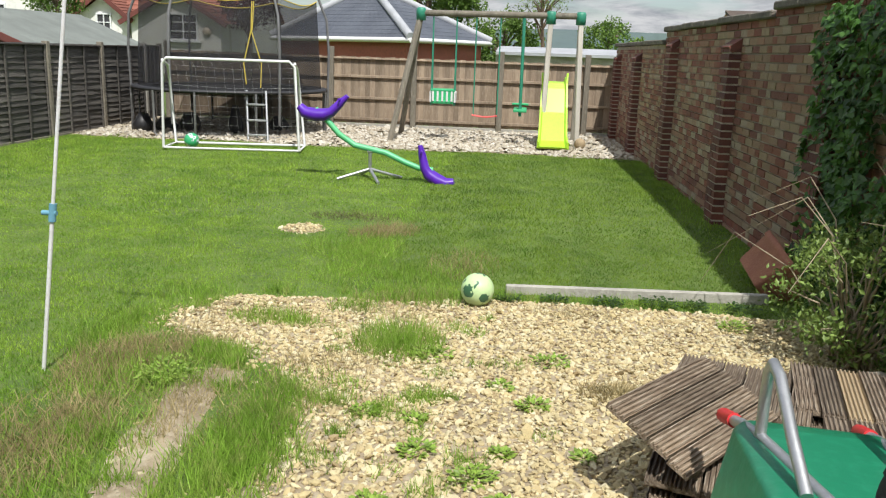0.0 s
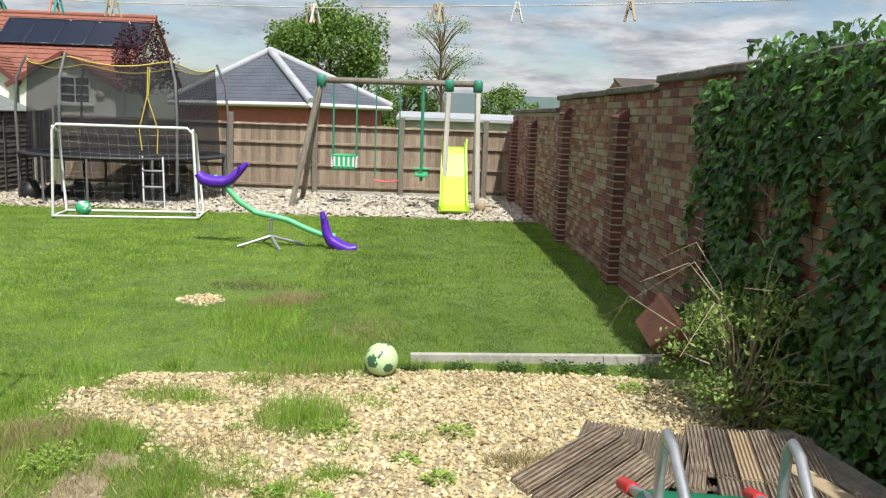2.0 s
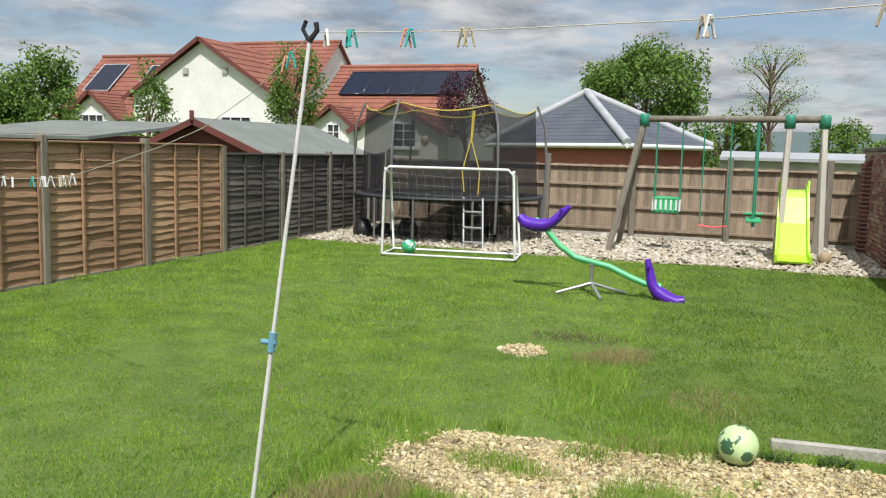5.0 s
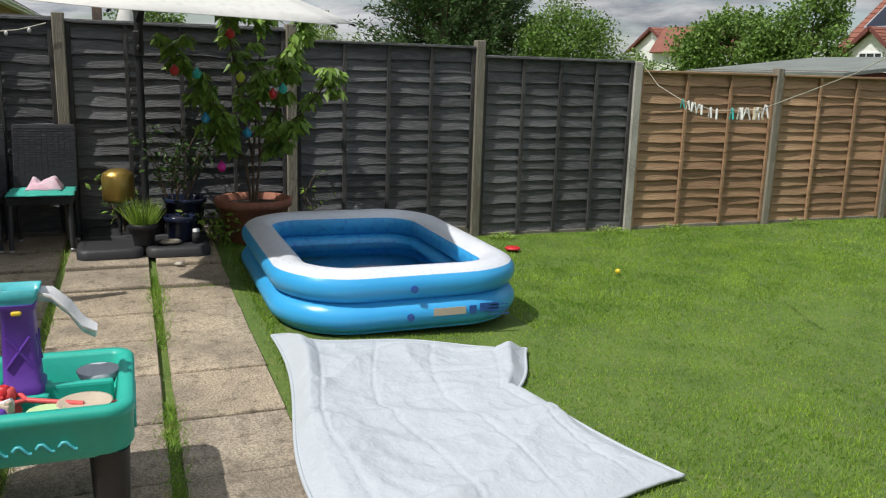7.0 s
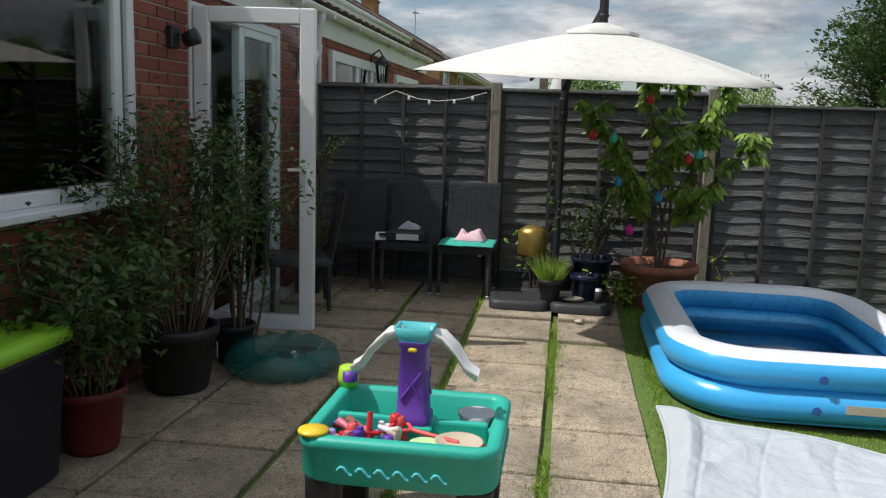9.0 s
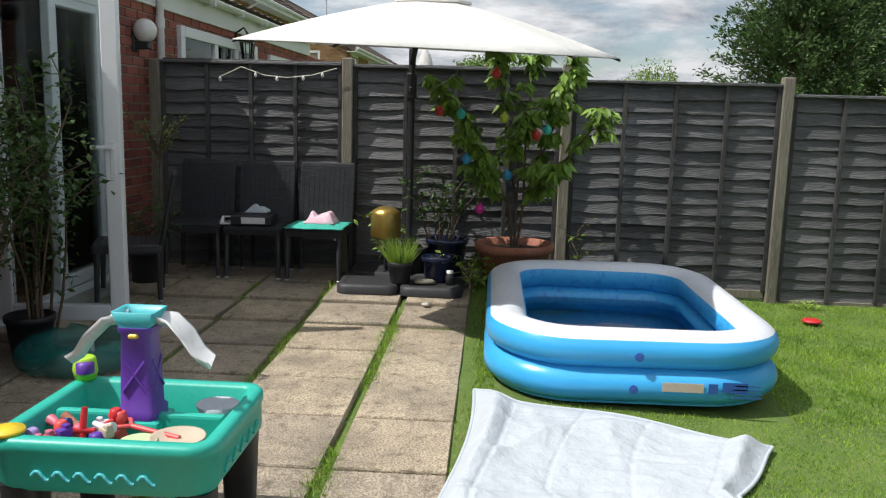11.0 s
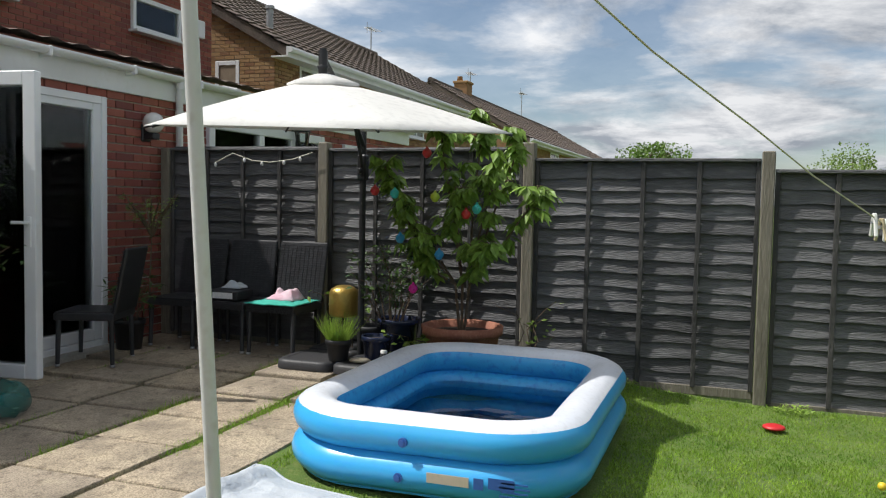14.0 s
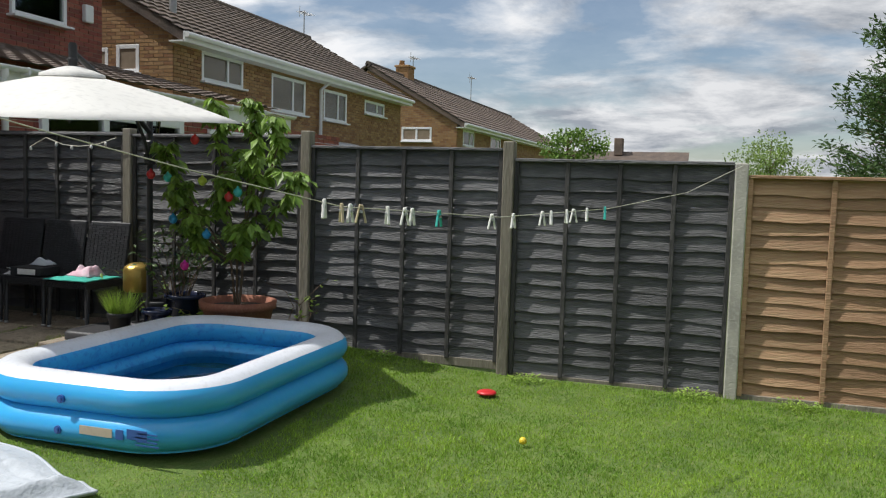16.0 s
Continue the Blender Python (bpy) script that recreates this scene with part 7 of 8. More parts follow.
part("jar_body", lathe([(0.0, 0.0), (0.03, 0.0), (0.032, 0.07), (0.022, 0.085), (0.022, 0.09), (0.0, 0.09)], 14), CHARCOAL, jar)
part("lid", lathe([(0.026, 0.09), (0.026, 0.11), (0.0, 0.112)], 14), WHITE_PLASTIC, jar)

# pots by the door and window
pot("plant_pot", "black pot with a printed label by the doorway", (-4.62, -0.64, 0), 0.215, 0.36, BLACK, 0.03)
small("pot_label", boxes(((0, 0, 0), (0.05, 0.006, 0.085)), bevel=0.002), BEIGE_INK, "pale label stuck on the black pot", "label", (-4.72, -0.455, 0.20), 27)
rs = np.random.RandomState(14)
spray("patio_shrub", "tall fine leaved evergreen shrub in a black pot", (-4.62, -0.62, 0.28), fan(rs, 32, 0.10, 1.25, 0.58, 0.0, 0.09), SHRUB_LEAF, 0.05, 120, rs, "shrub", 0.9, 0.3, 0.008, 0.16)
spray("patio_shrub", "upright leafy stem beside the open door", (-5.22, -0.50, 0.02), fan(rs, 10, 0.08, 1.80, 0.30, 0.0, 0.08), SHRUB_LEAF, 0.055, 110, rs, "shrub", 0.85, 0.3, 0.01, 0.14)
pot("plant_pot", "small black pot beside the doorway", (-5.18, -0.55, 0), 0.13, 0.24, BLACK)
pot("plant_pot", "dull red plastic pot in the shade", (-3.75, -0.62, 0), 0.15, 0.29, DULL_RED)
spray("patio_shrub", "bushy dark green plant in a red pot", (-3.77, -0.62, 0.24), fan(rs, 24, 0.09, 0.74, 0.36), SHRUB_LEAF, 0.055, 110, rs, "shrub", 0.9, 0.3, 0.007, 0.14)
pot("plant_pot", "black pot in the corner by the downpipe", (-7.05, -0.68, 0.02), 0.13, 0.28, BLACK)
spray("patio_shrub", "spiky plant in the corner pot", (-7.05, -0.68, 0.26), fan(rs, 12, 0.06, 0.45, 0.25), SHRUB_LEAF, 0.12, 10, rs, "plant", 0.3, 0.1)
spray("olive_standard", "small grey leaved standard tree against the wall", (-7.30, -0.66, 0.05), [[(0, 0, 0), (0.01, 0, 0.5), (0, 0.02, 1.05)]] + [[(0, 0.02, 0.95), (0.1 * math.cos(k), 0.1 * math.sin(k), 1.12), (0.24 * math.cos(k), 0.24 * math.sin(k), 1.22 + 0.05 * (k % 3))] for k in range(9)], BUSH_LEAF, 0.05, 26, rs, "tree", 0.5, 0.2, 0.014)

# storage box by the house wall
def build_storage_box(x, y, w, d, h):
    t = thing("storage_box", "dark navy plastic storage box with a lime green lid", "storage box", at=(x, y, gz(x, y)))

    def ring(o, z):
        return [(a, b, z) for a, b in rounded(w - 2 * o, d - 2 * o, 0.05, 4)]
    part("body", loft([ring(0.05, 0.0), ring(0.04, 0.02), ring(0.012, h - 0.06), ring(0.0, h - 0.055), ring(0.0, h - 0.03), ring(0.02, h - 0.03)]), STORAGE_NAVY, t)
    part("lid", loft([ring(0.008, h - 0.028), ring(-0.012, h - 0.028), ring(-0.012, h + 0.012), ring(0.004, h + 0.026), ring(0.06, h + 0.028), ring(0.08, h + 0.018)]), LIME_LID, t, "lime green lid")
    for s in (-1, 1):
        part("handle", boxes(((s * (w / 2 + 0.012), 0, h - 0.10), (0.03, 0.14, 0.035)), bevel=0.008), LIME_LID, t, "lime green clip handle")


STORAGE_NAVY = mat("dark navy plastic", (0.018, 0.018, 0.036), (0.014, 0.014, 0.028), 5.0, 0.5, 0.05, 60)
LIME_LID = mat("lime green plastic lid", (0.30, 0.62, 0.04), (0.27, 0.56, 0.035), 5.0, 0.4)
build_storage_box(-3.03, -0.725, 0.98, 0.37, 0.60)

# inflatable ring
bm = bmesh.new()
n = 40
tube(bm, [(0.255 * math.cos(2 * math.pi * k / n), 0.255 * math.sin(2 * math.pi * k / n), 0.07 + 0.008 * math.sin(k * 2.2)) for k in range(n)], [0.08 + 0.010 * math.sin(k * 1.9) for k in range(n)], 14, closed=True)
swim_ring = small("swim_ring", bm, CLEAR_TEAL, "clear teal inflatable swim ring on the slabs", "swim ring", (-5.07, -0.20, 0.01))
part("valve", tubes(([(0.12, 0.12, 0.10), (0.105, 0.105, 0.125)], 0.012), ([(0.105, 0.105, 0.125), (0.1, 0.1, 0.132)], 0.016), seg=10), WHITE_PLASTIC, swim_ring)

# ---- garden chairs ----
WEAVE = mat("black woven rattan", (0.042, 0.042, 0.046), (0.028, 0.028, 0.031), 8.0, 0.42, 0.15, 80, pick=0.25)


def build_chair(x, y, rz):
    t = thing("garden_chair", "black woven rattan garden chair on slim legs", "chair", "chairs along the fence", at=(x, y, gz(x, y)), rz=rz)
    w, d, sh, bh = 0.46, 0.46, 0.42, 0.90
    part("seat", boxes(((0, 0, sh - 0.035), (w, d, 0.06)), bevel=0.015, seg=2), WEAVE, t)
    sw = bmesh.new()
    for k in range(18):
        box(sw, (0, -d / 2 + d * (k + 0.5) / 18, sh - 0.002), (w - 0.03, d / 18 - 0.008, 0.008))
        box(sw, (0, -d / 2 - 0.002, sh - 0.06 + 0.0028 * k), (w - 0.02, 0.006, 0.002))
    part("seat_weave", sw, WEAVE, t)
    tilt = Matrix.Rotation(radians(-11), 4, "X")
    bk = boxes(((0, d / 2 + 0.045, (sh + bh) / 2), (w, 0.028, bh - sh + 0.04), tilt), bevel=0.010)
    part("backrest", bk, WEAVE, t)
    bw = bmesh.new()
    rows, cols = 24, 11
    for i in range(rows):
        for j in range(cols):
            f = (i + 0.5) / rows
            zz = sh + 0.0 + (bh - sh) * f
            yy = d / 2 + 0.045 + (zz - (sh + bh) / 2) * math.tan(radians(11)) - 0.016 - (0.004 if (i + j) % 2 else 0.0)
            box(bw, (-w / 2 + w * (j + 0.5) / cols, yy, zz), (w / cols - 0.003 + (0.004 if (i + j) % 2 else -0.006), 0.006, (bh - sh) / rows - 0.006), tilt)
    part("back_weave", bw, WEAVE, t)
    for sx in (-1, 1):
        for sy in (-1, 1):
            lg = part("leg", tubes(([(sx * (w / 2 - 0.025), sy * (d / 2 - 0.03), sh - 0.05), (sx * (w / 2 - 0.02), sy * (d / 2 - 0.02), 0.012)], [0.022, 0.017])), WEAVE, t)
            part("foot_cap", lathe([(0.0, 0.0), (0.019, 0.0), (0.019, 0.018), (0.0, 0.02)], 10, c=(sx * (w / 2 - 0.02), sy * (d / 2 - 0.02), 0)), STEEL, lg)


for x, y, r in ((-7.40, 0.62, 88), (-7.42, 0.12, 90), (-7.42, -0.38, 92)):
    build_chair(x, y, r)
build_chair(-6.55, -0.58, 20)
cz = gz(-7.4, 0.6) + 0.428
TOWEL = mat("teal towel", (0.05, 0.42, 0.33), (0.04, 0.36, 0.28), 6, 0.95, 0.4, 60)
PINK = mat("pink and white cotton", (0.68, 0.42, 0.50), (0.62, 0.52, 0.56), 14, 0.95, 0.3, 40)


def rumple(name, label, category, at, w, d, h, m, seed):
    n = 22
    bm = bmesh.new()
    top, bot = [], []
    for i in range(n + 1):
        a, b = [], []
        for j in range(n + 1):
            x, y = (i / n - 0.5) * w, (j / n - 0.5) * d
            e = min(1, 5 * min(i / n, 1 - i / n, j / n, 1 - j / n))
            k = 1 + 0.12 * noise.noise((x * 12 + seed, y * 12, 0))
            z = 0.006 + h * e * (0.35 + 0.65 * abs(noise.noise((x * 9 + seed, y * 9, 1.3)) * 1.6))
            a.append(bm.verts.new((x * k, y * k, z)))
            b.append(bm.verts.new((x * k, y * k, 0)))
        top.append(a)
        bot.append(b)
    for i in range(n):
        for j in range(n):
            bm.faces.new((top[i][j], top[i + 1][j], top[i + 1][j + 1], top[i][j + 1])).smooth = True
            bm.faces.new((bot[i][j], bot[i][j + 1], bot[i + 1][j + 1], bot[i + 1][j]))
    rim = [(i, 0) for i in range(n)] + [(n, j) for j in range(n)] + [(i, n) for i in range(n, 0, -1)] + [(0, j) for j in range(n, 0, -1)]
    for (a, b), (c, d_) in zip(rim, rim[1:] + rim[:1]):
        bm.faces.new((top[c][d_], top[a][b], bot[a][b], bot[c][d_]))
    small(name, bm, m, label, category, at)


rumple("towel", "teal towel folded on the chair seat", "towel", (-7.36, 0.62, cz), 0.44, 0.46, 0.025, TOWEL, 1.0)
rumple("clothes", "pink and white clothes heaped on the towel", "clothes", (-7.38, 0.64, cz + 0.024), 0.20, 0.26, 0.10, PINK, 4.0)
rumple("clothes", "pale crumpled cloth on the middle chair", "clothes", (-7.45, 0.10, cz + 0.085), 0.14, 0.18, 0.07, CLOTH, 7.0)
binder = thing("ring_binder", "black ring binder with a white spine label on the chair", "binder", at=(-7.36, 0.10, cz), rz=2)
part("cover", boxes(((0, 0, 0.04), (0.26, 0.32, 0.075)), bevel=0.006), BLACK, binder)
part("spine_label", boxes(((0.1315, 0.02, 0.04), (0.004, 0.19, 0.05))), WHITE_PLASTIC, binder, "white paper spine label")
small("papers", boxes(((0, 0, 0.012), (0.20, 0.15, 0.006), Matrix.Rotation(0.2, 4, "Y")), ((0.01, 0.02, 0.03), (0.19, 0.13, 0.004), Matrix.Rotation(-0.25, 4, "Y"))), WHITE_PLASTIC, "loose white papers on the chair", "papers", (-7.36, -0.10, cz + 0.01), 12)

# ---- small things on the house and fence ----
OPAL = mat("opal white globe", (0.72, 0.71, 0.68), (0.68, 0.67, 0.64), 2, 0.25)
globe = thing("wall_light", "white globe light on a black wall bracket", "wall light", at=(-7.58, HY + 0.10, 2.01))
bm = bmesh.new()
bmesh.ops.create_uvsphere(bm, u_segments=24, v_segments=16, radius=0.095)
for f in bm.faces:
    f.smooth = True
part("globe", bm, OPAL, globe)
part("bracket", boxes(((0, -0.02, -0.12), (0.09, 0.12, 0.06)), ((0, -0.085, -0.09), (0.12, 0.03, 0.16)), bevel=0.01), BLACK, globe)
cam_light = thing("security_camera", "black security camera on the brick wall", "camera", at=(-5.20, HY + 0.03, 1.93))
part("mount", boxes(((0, 0, 0), (0.10, 0.05, 0.13)), bevel=0.01), BLACK, cam_light)
part("lamp_head", lathe([(0.0, 0.0), (0.045, 0.0), (0.05, 0.08), (0.0, 0.085)], 16), BLACK, cam_light).matrix_basis = pose(-0.06, 0.05, -0.01, -70, 0, 0)
lights = thing("string_lights", "thin string of small clear bulbs along the fence", "string lights", at=(-7.712, 0, 0))
sl = [(0, -0.28, 1.66), (0, -0.10, 1.745), (0, 0.10, 1.68), (0, 0.28, 1.665), (0, 0.50, 1.69), (0, 0.70, 1.75)]
part("wire", tubes((sl, 0.004), seg=5), ROPE, lights)
for y, z in ((-0.28, 1.65), (0.02, 1.69), (0.2, 1.66), (0.42, 1.67), (0.58, 1.70)):
    part("bulb", lathe([(0.0, -0.03), (0.013, -0.02), (0.013, 0.0), (0.006, 0.012), (0.0, 0.012)], 8, c=(0, y, z)), OPAL, lights)
para = thing("folded_parasol", "folded striped parasol beyond the fence", "parasol", at=(-9.5, 1.28, 0))
part("pole", tubes(([(0, 0, 0), (0, 0, 2.1)], 0.02)), POST_WOOD, para)
part("canopy", lathe([(0.015, 2.06), (0.06, 1.98), (0.11, 1.82), (0.10, 1.55), (0.07, 1.2), (0.02, 1.15)], 10), CANVAS, para)


def build_wall_lantern():
    """A small coach lantern on a bracket on the neighbour's wall."""
    t = thing("wall_lantern", "black glazed coach lantern on the neighbouring house wall", "wall lamp", at=(-10.22, -0.79, 1.96))
    part("bracket", tubes(([(-0.01, -0.15, 0.12), (-0.01, -0.13, 0.28), (0, -0.04, 0.34), (0, 0, 0.28)], 0.012), seg=8), BLACK, t)
    part("wall_plate", boxes(((-0.01, -0.145, 0.12), (0.07, 0.02, 0.16)), bevel=0.006), BLACK, t)
    part("roof", lathe([(0.0, 0.29), (0.02, 0.27), (0.05, 0.235), (0.10, 0.20), (0.105, 0.19), (0.0, 0.19)], 6), BLACK, t)
    for k in range(6):
        a = radians(60 * k)
        part("bar", tubes(([(0.055 * math.cos(a), 0.055 * math.sin(a), -0.05), (0.085 * math.cos(a), 0.085 * math.sin(a), 0.19)], 0.006), seg=5), BLACK, t)
    part("pane", lathe([(0.05, -0.045), (0.078, 0.185)], 6), GLASS, t)
    part("base", lathe([(0.0, -0.10), (0.02, -0.09), (0.03, -0.06), (0.062, -0.05), (0.062, -0.04), (0.0, -0.04)], 6), BLACK, t)


build_wall_lantern()

# ---- what stands beyond the back fence ----
RED_ROOF = mat("red clay roof tile", (0.27, 0.10, 0.065), (0.19, 0.07, 0.05), 1.2, 0.9, 0.4, 8, third=(0.32, 0.14, 0.10), pick=0.2)
RENDER = mat("white render", (0.78, 0.77, 0.73), (0.70, 0.69, 0.65), 0.8, 0.9, 0.1, 20)
SLATE = mat("dark grey slate", (0.085, 0.095, 0.115), (0.06, 0.068, 0.085), 1.0, 0.6, 0.3, 12, third=(0.11, 0.12, 0.14), pick=0.2)
LEAD = mat("pale lead hip", (0.42, 0.43, 0.45), (0.34, 0.35, 0.37), 2.0, 0.6)
SOLAR = mat("solar panel", (0.012, 0.016, 0.032), (0.010, 0.013, 0.026), 1.0, 0.15)
FELT = mat("grey green roofing felt", (0.20, 0.22, 0.20), (0.15, 0.165, 0.15), 2.0, 0.95, 0.3, 30)
SHED_RED = mat("dark red shed boards", (0.16, 0.045, 0.035), (0.11, 0.035, 0.03), 2.0, 0.8, 0.3, 20)


def far(x, z, y):
    """A point of the plane 42 m off, carried along the line of sight to the depth y."""
    f = (y - 0.84) / (42 - 0.84)
    return Vector((-0.4 + (x + 0.4) * f, y, 1.5 + (z - 1.5) * f))


def gable_block(parent, x0, x1, ya, yb, eave, apex, base=-1.0, wall=True):
    """A forward gable that faces the garden: walls, roof and white barge boards."""
    xm = (x0 + x1) / 2
    part("wall", loft([[(x0, y, base), (x1, y, base), (x1, y, eave), (xm, y, apex - 0.12), (x0, y, eave)] for y in (ya, yb)], smooth=False), RENDER, parent)
    s = (apex - eave) / (xm - x0)
    o = 0.45
    roof_plane("roof", (x0 - o, ya - 0.4, eave - o * s + 0.08), (x0 - o, yb, eave - o * s + 0.08), (xm, ya - 0.4, apex + 0.08), (xm, yb, apex + 0.08), 0.35, 9, RED_ROOF, parent, 0.02)
    roof_plane("roof", (x1 + o, ya - 0.4, eave - o * s + 0.08), (x1 + o, yb, eave - o * s + 0.08), (xm, ya - 0.4, apex + 0.08), (xm, yb, apex + 0.08), 0.35, 9, RED_ROOF, parent, 0.02)
    for a, b in (((x0 - o, eave - o * s), (xm, apex)), ((x1 + o, eave - o * s), (xm, apex))):
        ln, an = math.hypot(b[0] - a[0], b[1] - a[1]), math.atan2(b[1] - a[1], b[0] - a[0])
        part("barge_board", boxes((((a[0] + b[0]) / 2, ya - 0.42, (a[1] + b[1]) / 2), (ln, 0.06, 0.22), Matrix.Rotation(-an, 4, "Y"))), SHED_RED, parent)


def far_window(parent, x, y, z, w, h, cols=2, rows=2):
    wd = part("window", frame_bars(w, h, 0.08, 0.10), UPVC, parent)
    wd.location = (x, y, z)
    # opaque pane coloured near black for the shaded inside
    part("pane", boxes(((0, 0.02, h / 2), (w - 0.16, 0.02, h - 0.16))), PAINTED_DARK, wd)
    for k in range(1, cols):
        part("glazing_bar", boxes(((-w / 2 + w * k / cols, -0.01, h / 2), (0.05, 0.06, h - 0.16))), UPVC, wd)
    for k in range(1, rows):
        part("glazing_bar", boxes(((0, -0.01, h * k / rows), (w - 0.16, 0.05, 0.04))), UPVC, wd)
    part("sill", boxes(((0, -0.05, -0.05), (w + 0.3, 0.2, 0.1))), UPVC, wd)


wh = thing("white_house", "large white rendered house with red tiled roofs and solar panels", "house")
# left wing, tall middle, right wing: long roofs that slope to the garden
for x0, x1, eave, ridge in ((-41.5, -33.0, 2.9, 6.6), (-34.0, -23.6, 4.0, 7.2), (-23.6, -14.9, 2.75, 5.85)):
    e0, e1, r0, r1 = far(x0, eave, 42), far(x1, eave, 42), far(x0, ridge, 46.5), far(x1, ridge, 46.5)
    r0.x, r1.x = e0.x, e1.x
    part("wall", boxes((((e0.x + e1.x) / 2, 46.5, (eave - 2) / 2), (e1.x - e0.x - 0.4, 8.6, eave + 2))), RENDER, wh)
    roof_plane("roof", (e0.x, 41.8, e0.z), (e1.x, 41.8, e1.z), r0, r1, 0.35, 14, RED_ROOF, wh, 0.02)
    part("gable_wall", loft([[(x, 42.1, eave), (x, 46.5, r0.z - 0.15), (x, 51, eave)] for x in (e0.x + 0.3, e1.x - 0.2)], smooth=False), RENDER, wh)
    slab_of("roof_rear", [(e0.x, 46.5, r0.z), (e1.x, 46.5, r1.z), (e1.x, 51.2, eave), (e0.x, 51.2, eave)], 0.08, RED_ROOF, wh)
    part("ridge_tiles", tubes(([(e0.x, 46.5, r0.z + 0.03), (e1.x, 46.5, r1.z + 0.03)], 0.13)), RED_ROOF, wh)
gable_block(wh, -34.0, -24.4, 40.5, 46, 4.3, 7.35)
gable_block(wh, -39.4, -35.8, 41.2, 44, 3.1, 4.5)
gable_block(wh, -22.6, -20.1, 41.2, 44, 2.75, 3.75)
gable_block(wh, -19.8, -15.2, 41.0, 44, 2.6, 3.95)
far_window(wh, -37.6, 41.15, 2.35, 1.7, 0.8, 3, 1)
far_window(wh, -27.0, 40.45, 2.3, 2.0, 0.8, 3, 1)
far_window(wh, -21.3, 41.15, 1.9, 0.8, 0.9)
far_window(wh, -17.1, 40.95, 1.6, 1.5, 1.3, 2, 3)
for x, z in ((-30.3, 5.6), (-27.7, 5.6)):
    part("vent_brick", boxes(((x, 40.45, z), (0.35, 0.1, 0.35))), CONCRETE, wh)
part("plaque", lathe([(0.0, -0.05), (0.22, -0.05), (0.22, 0.05), (0.0, 0.05)], 16), BEIGE_INK, wh).matrix_basis = pose(-15.9, 40.95, 2.05, 90, 0, 0)


def solar(x0, x1, z0, z1, eave, ridge):
    """A bank of panels lying on the garden slope of a wing."""
    s0, s1 = (z0 - eave) / (ridge - eave), (z1 - eave) / (ridge - eave)
    ez, rz = far(x0, eave, 42).z, far(x0, ridge, 46.5).z
    pts = [(x0, 41.8 + 4.7 * s0, ez + (rz - ez) * s0 + 0.22), (x1, 41.8 + 4.7 * s0, ez + (rz - ez) * s0 + 0.22), (x1, 41.8 + 4.7 * s1, ez + (rz - ez) * s1 + 0.22), (x0, 41.8 + 4.7 * s1, ez + (rz - ez) * s1 + 0.22)]
    p = slab_of("solar_panel", pts, 0.06, SOLAR, wh, "dark solar panel")
    rim = tubes((pts + pts[:1], 0.05), seg=5)
    part("panel_frame", rim, LEAD if x0 < -30 else SOLAR, p)


solar(-40.6, -38.6, 4.3, 5.9, 2.9, 6.6)
solar(-36.6, -34.6, 4.3, 5.8, 2.9, 6.6)
for k in range(5):
    solar(-22.4 + 1.52 * k, -20.94 + 1.52 * k, 4.15, 5.35, 2.75, 5.85)
part("roof_light", boxes(((-24.2, 43.6, 5.0), (1.1, 1.2, 0.1), Matrix.Rotation(0.6, 4, "X"))), GLASS, wh)
sh_far = thing("white_house", "distant white gabled house with a red roof", "house")
gable_block(sh_far, -63.5, -57.5, 42, 50, 3.6, 5.3)
slab_of("roof_side", [(-60.5, 43, 5.35), (-52, 43, 5.2), (-51.5, 39.5, 3.2), (-57.2, 39.5, 3.2)], 0.1, RED_ROOF, sh_far)
part("wall_side", boxes(((-56, 43, 1.2), (9, 6, 4.2))), RENDER, sh_far)

# hipped bungalow
bg = thing("bungalow", "low brick bungalow with a dark slate hipped roof", "house")
N, L, R_ = Vector((-3.36, 24.0, 1.84)), Vector((-8.35, 27.0, 1.80)), Vector((-1.30, 29.0, 1.86))
B, A = L + R_ - N, Vector((-5.28, 28.0, 3.50))
part("wall", loft([[(p.x + (A.x - p.x) * 0.08, p.y + (A.y - p.y) * 0.08, z) for p in (N, R_, B, L)] for z in (-0.5, 1.8)], smooth=False), HOUSE_BRICK, bg)
for p, q in ((L, N), (N, R_), (R_, B), (B, L)):
    roof_plane("roof", p, q, A + (p - A) * 0.01, A + (q - A) * 0.01, 0.3, 14, SLATE, bg, 0.004, "", 0.006)
    part("fascia", tubes(([p - Vector((0, 0, 0.06)), q - Vector((0, 0, 0.06))], 0.075), seg=4), FASCIA, bg)
for p in (N, L, R_, B):
    part("hip_cap", tubes(([p + Vector((0, 0, 0.04)), A + Vector((0, 0, 0.05))], 0.13), seg=6), LEAD, bg)

# sheds beyond the side fence
shed = thing("garden_shed", "dark red wooden shed with a grey felt roof", "shed")
part("wall", loft([[(x, y, z) for x, z in ((-11.2, -0.2), (-8.7, -0.2), (-8.7, 1.36), (-10.1, 1.93), (-11.2, 1.50))] for y in (14.0, 18.3)], smooth=False), SHED_RED, shed)
slab_of("roof", [(-8.45, 13.8, 1.34), (-8.45, 18.5, 1.34), (-10.12, 18.5, 2.03), (-10.12, 13.8, 2.03)], 0.04, FELT, shed)
slab_of("roof", [(-10.12, 13.8, 2.03), (-10.12, 18.5, 2.03), (-11.45, 18.5, 1.46), (-11.45, 13.8, 1.46)], 0.04, FELT, shed)
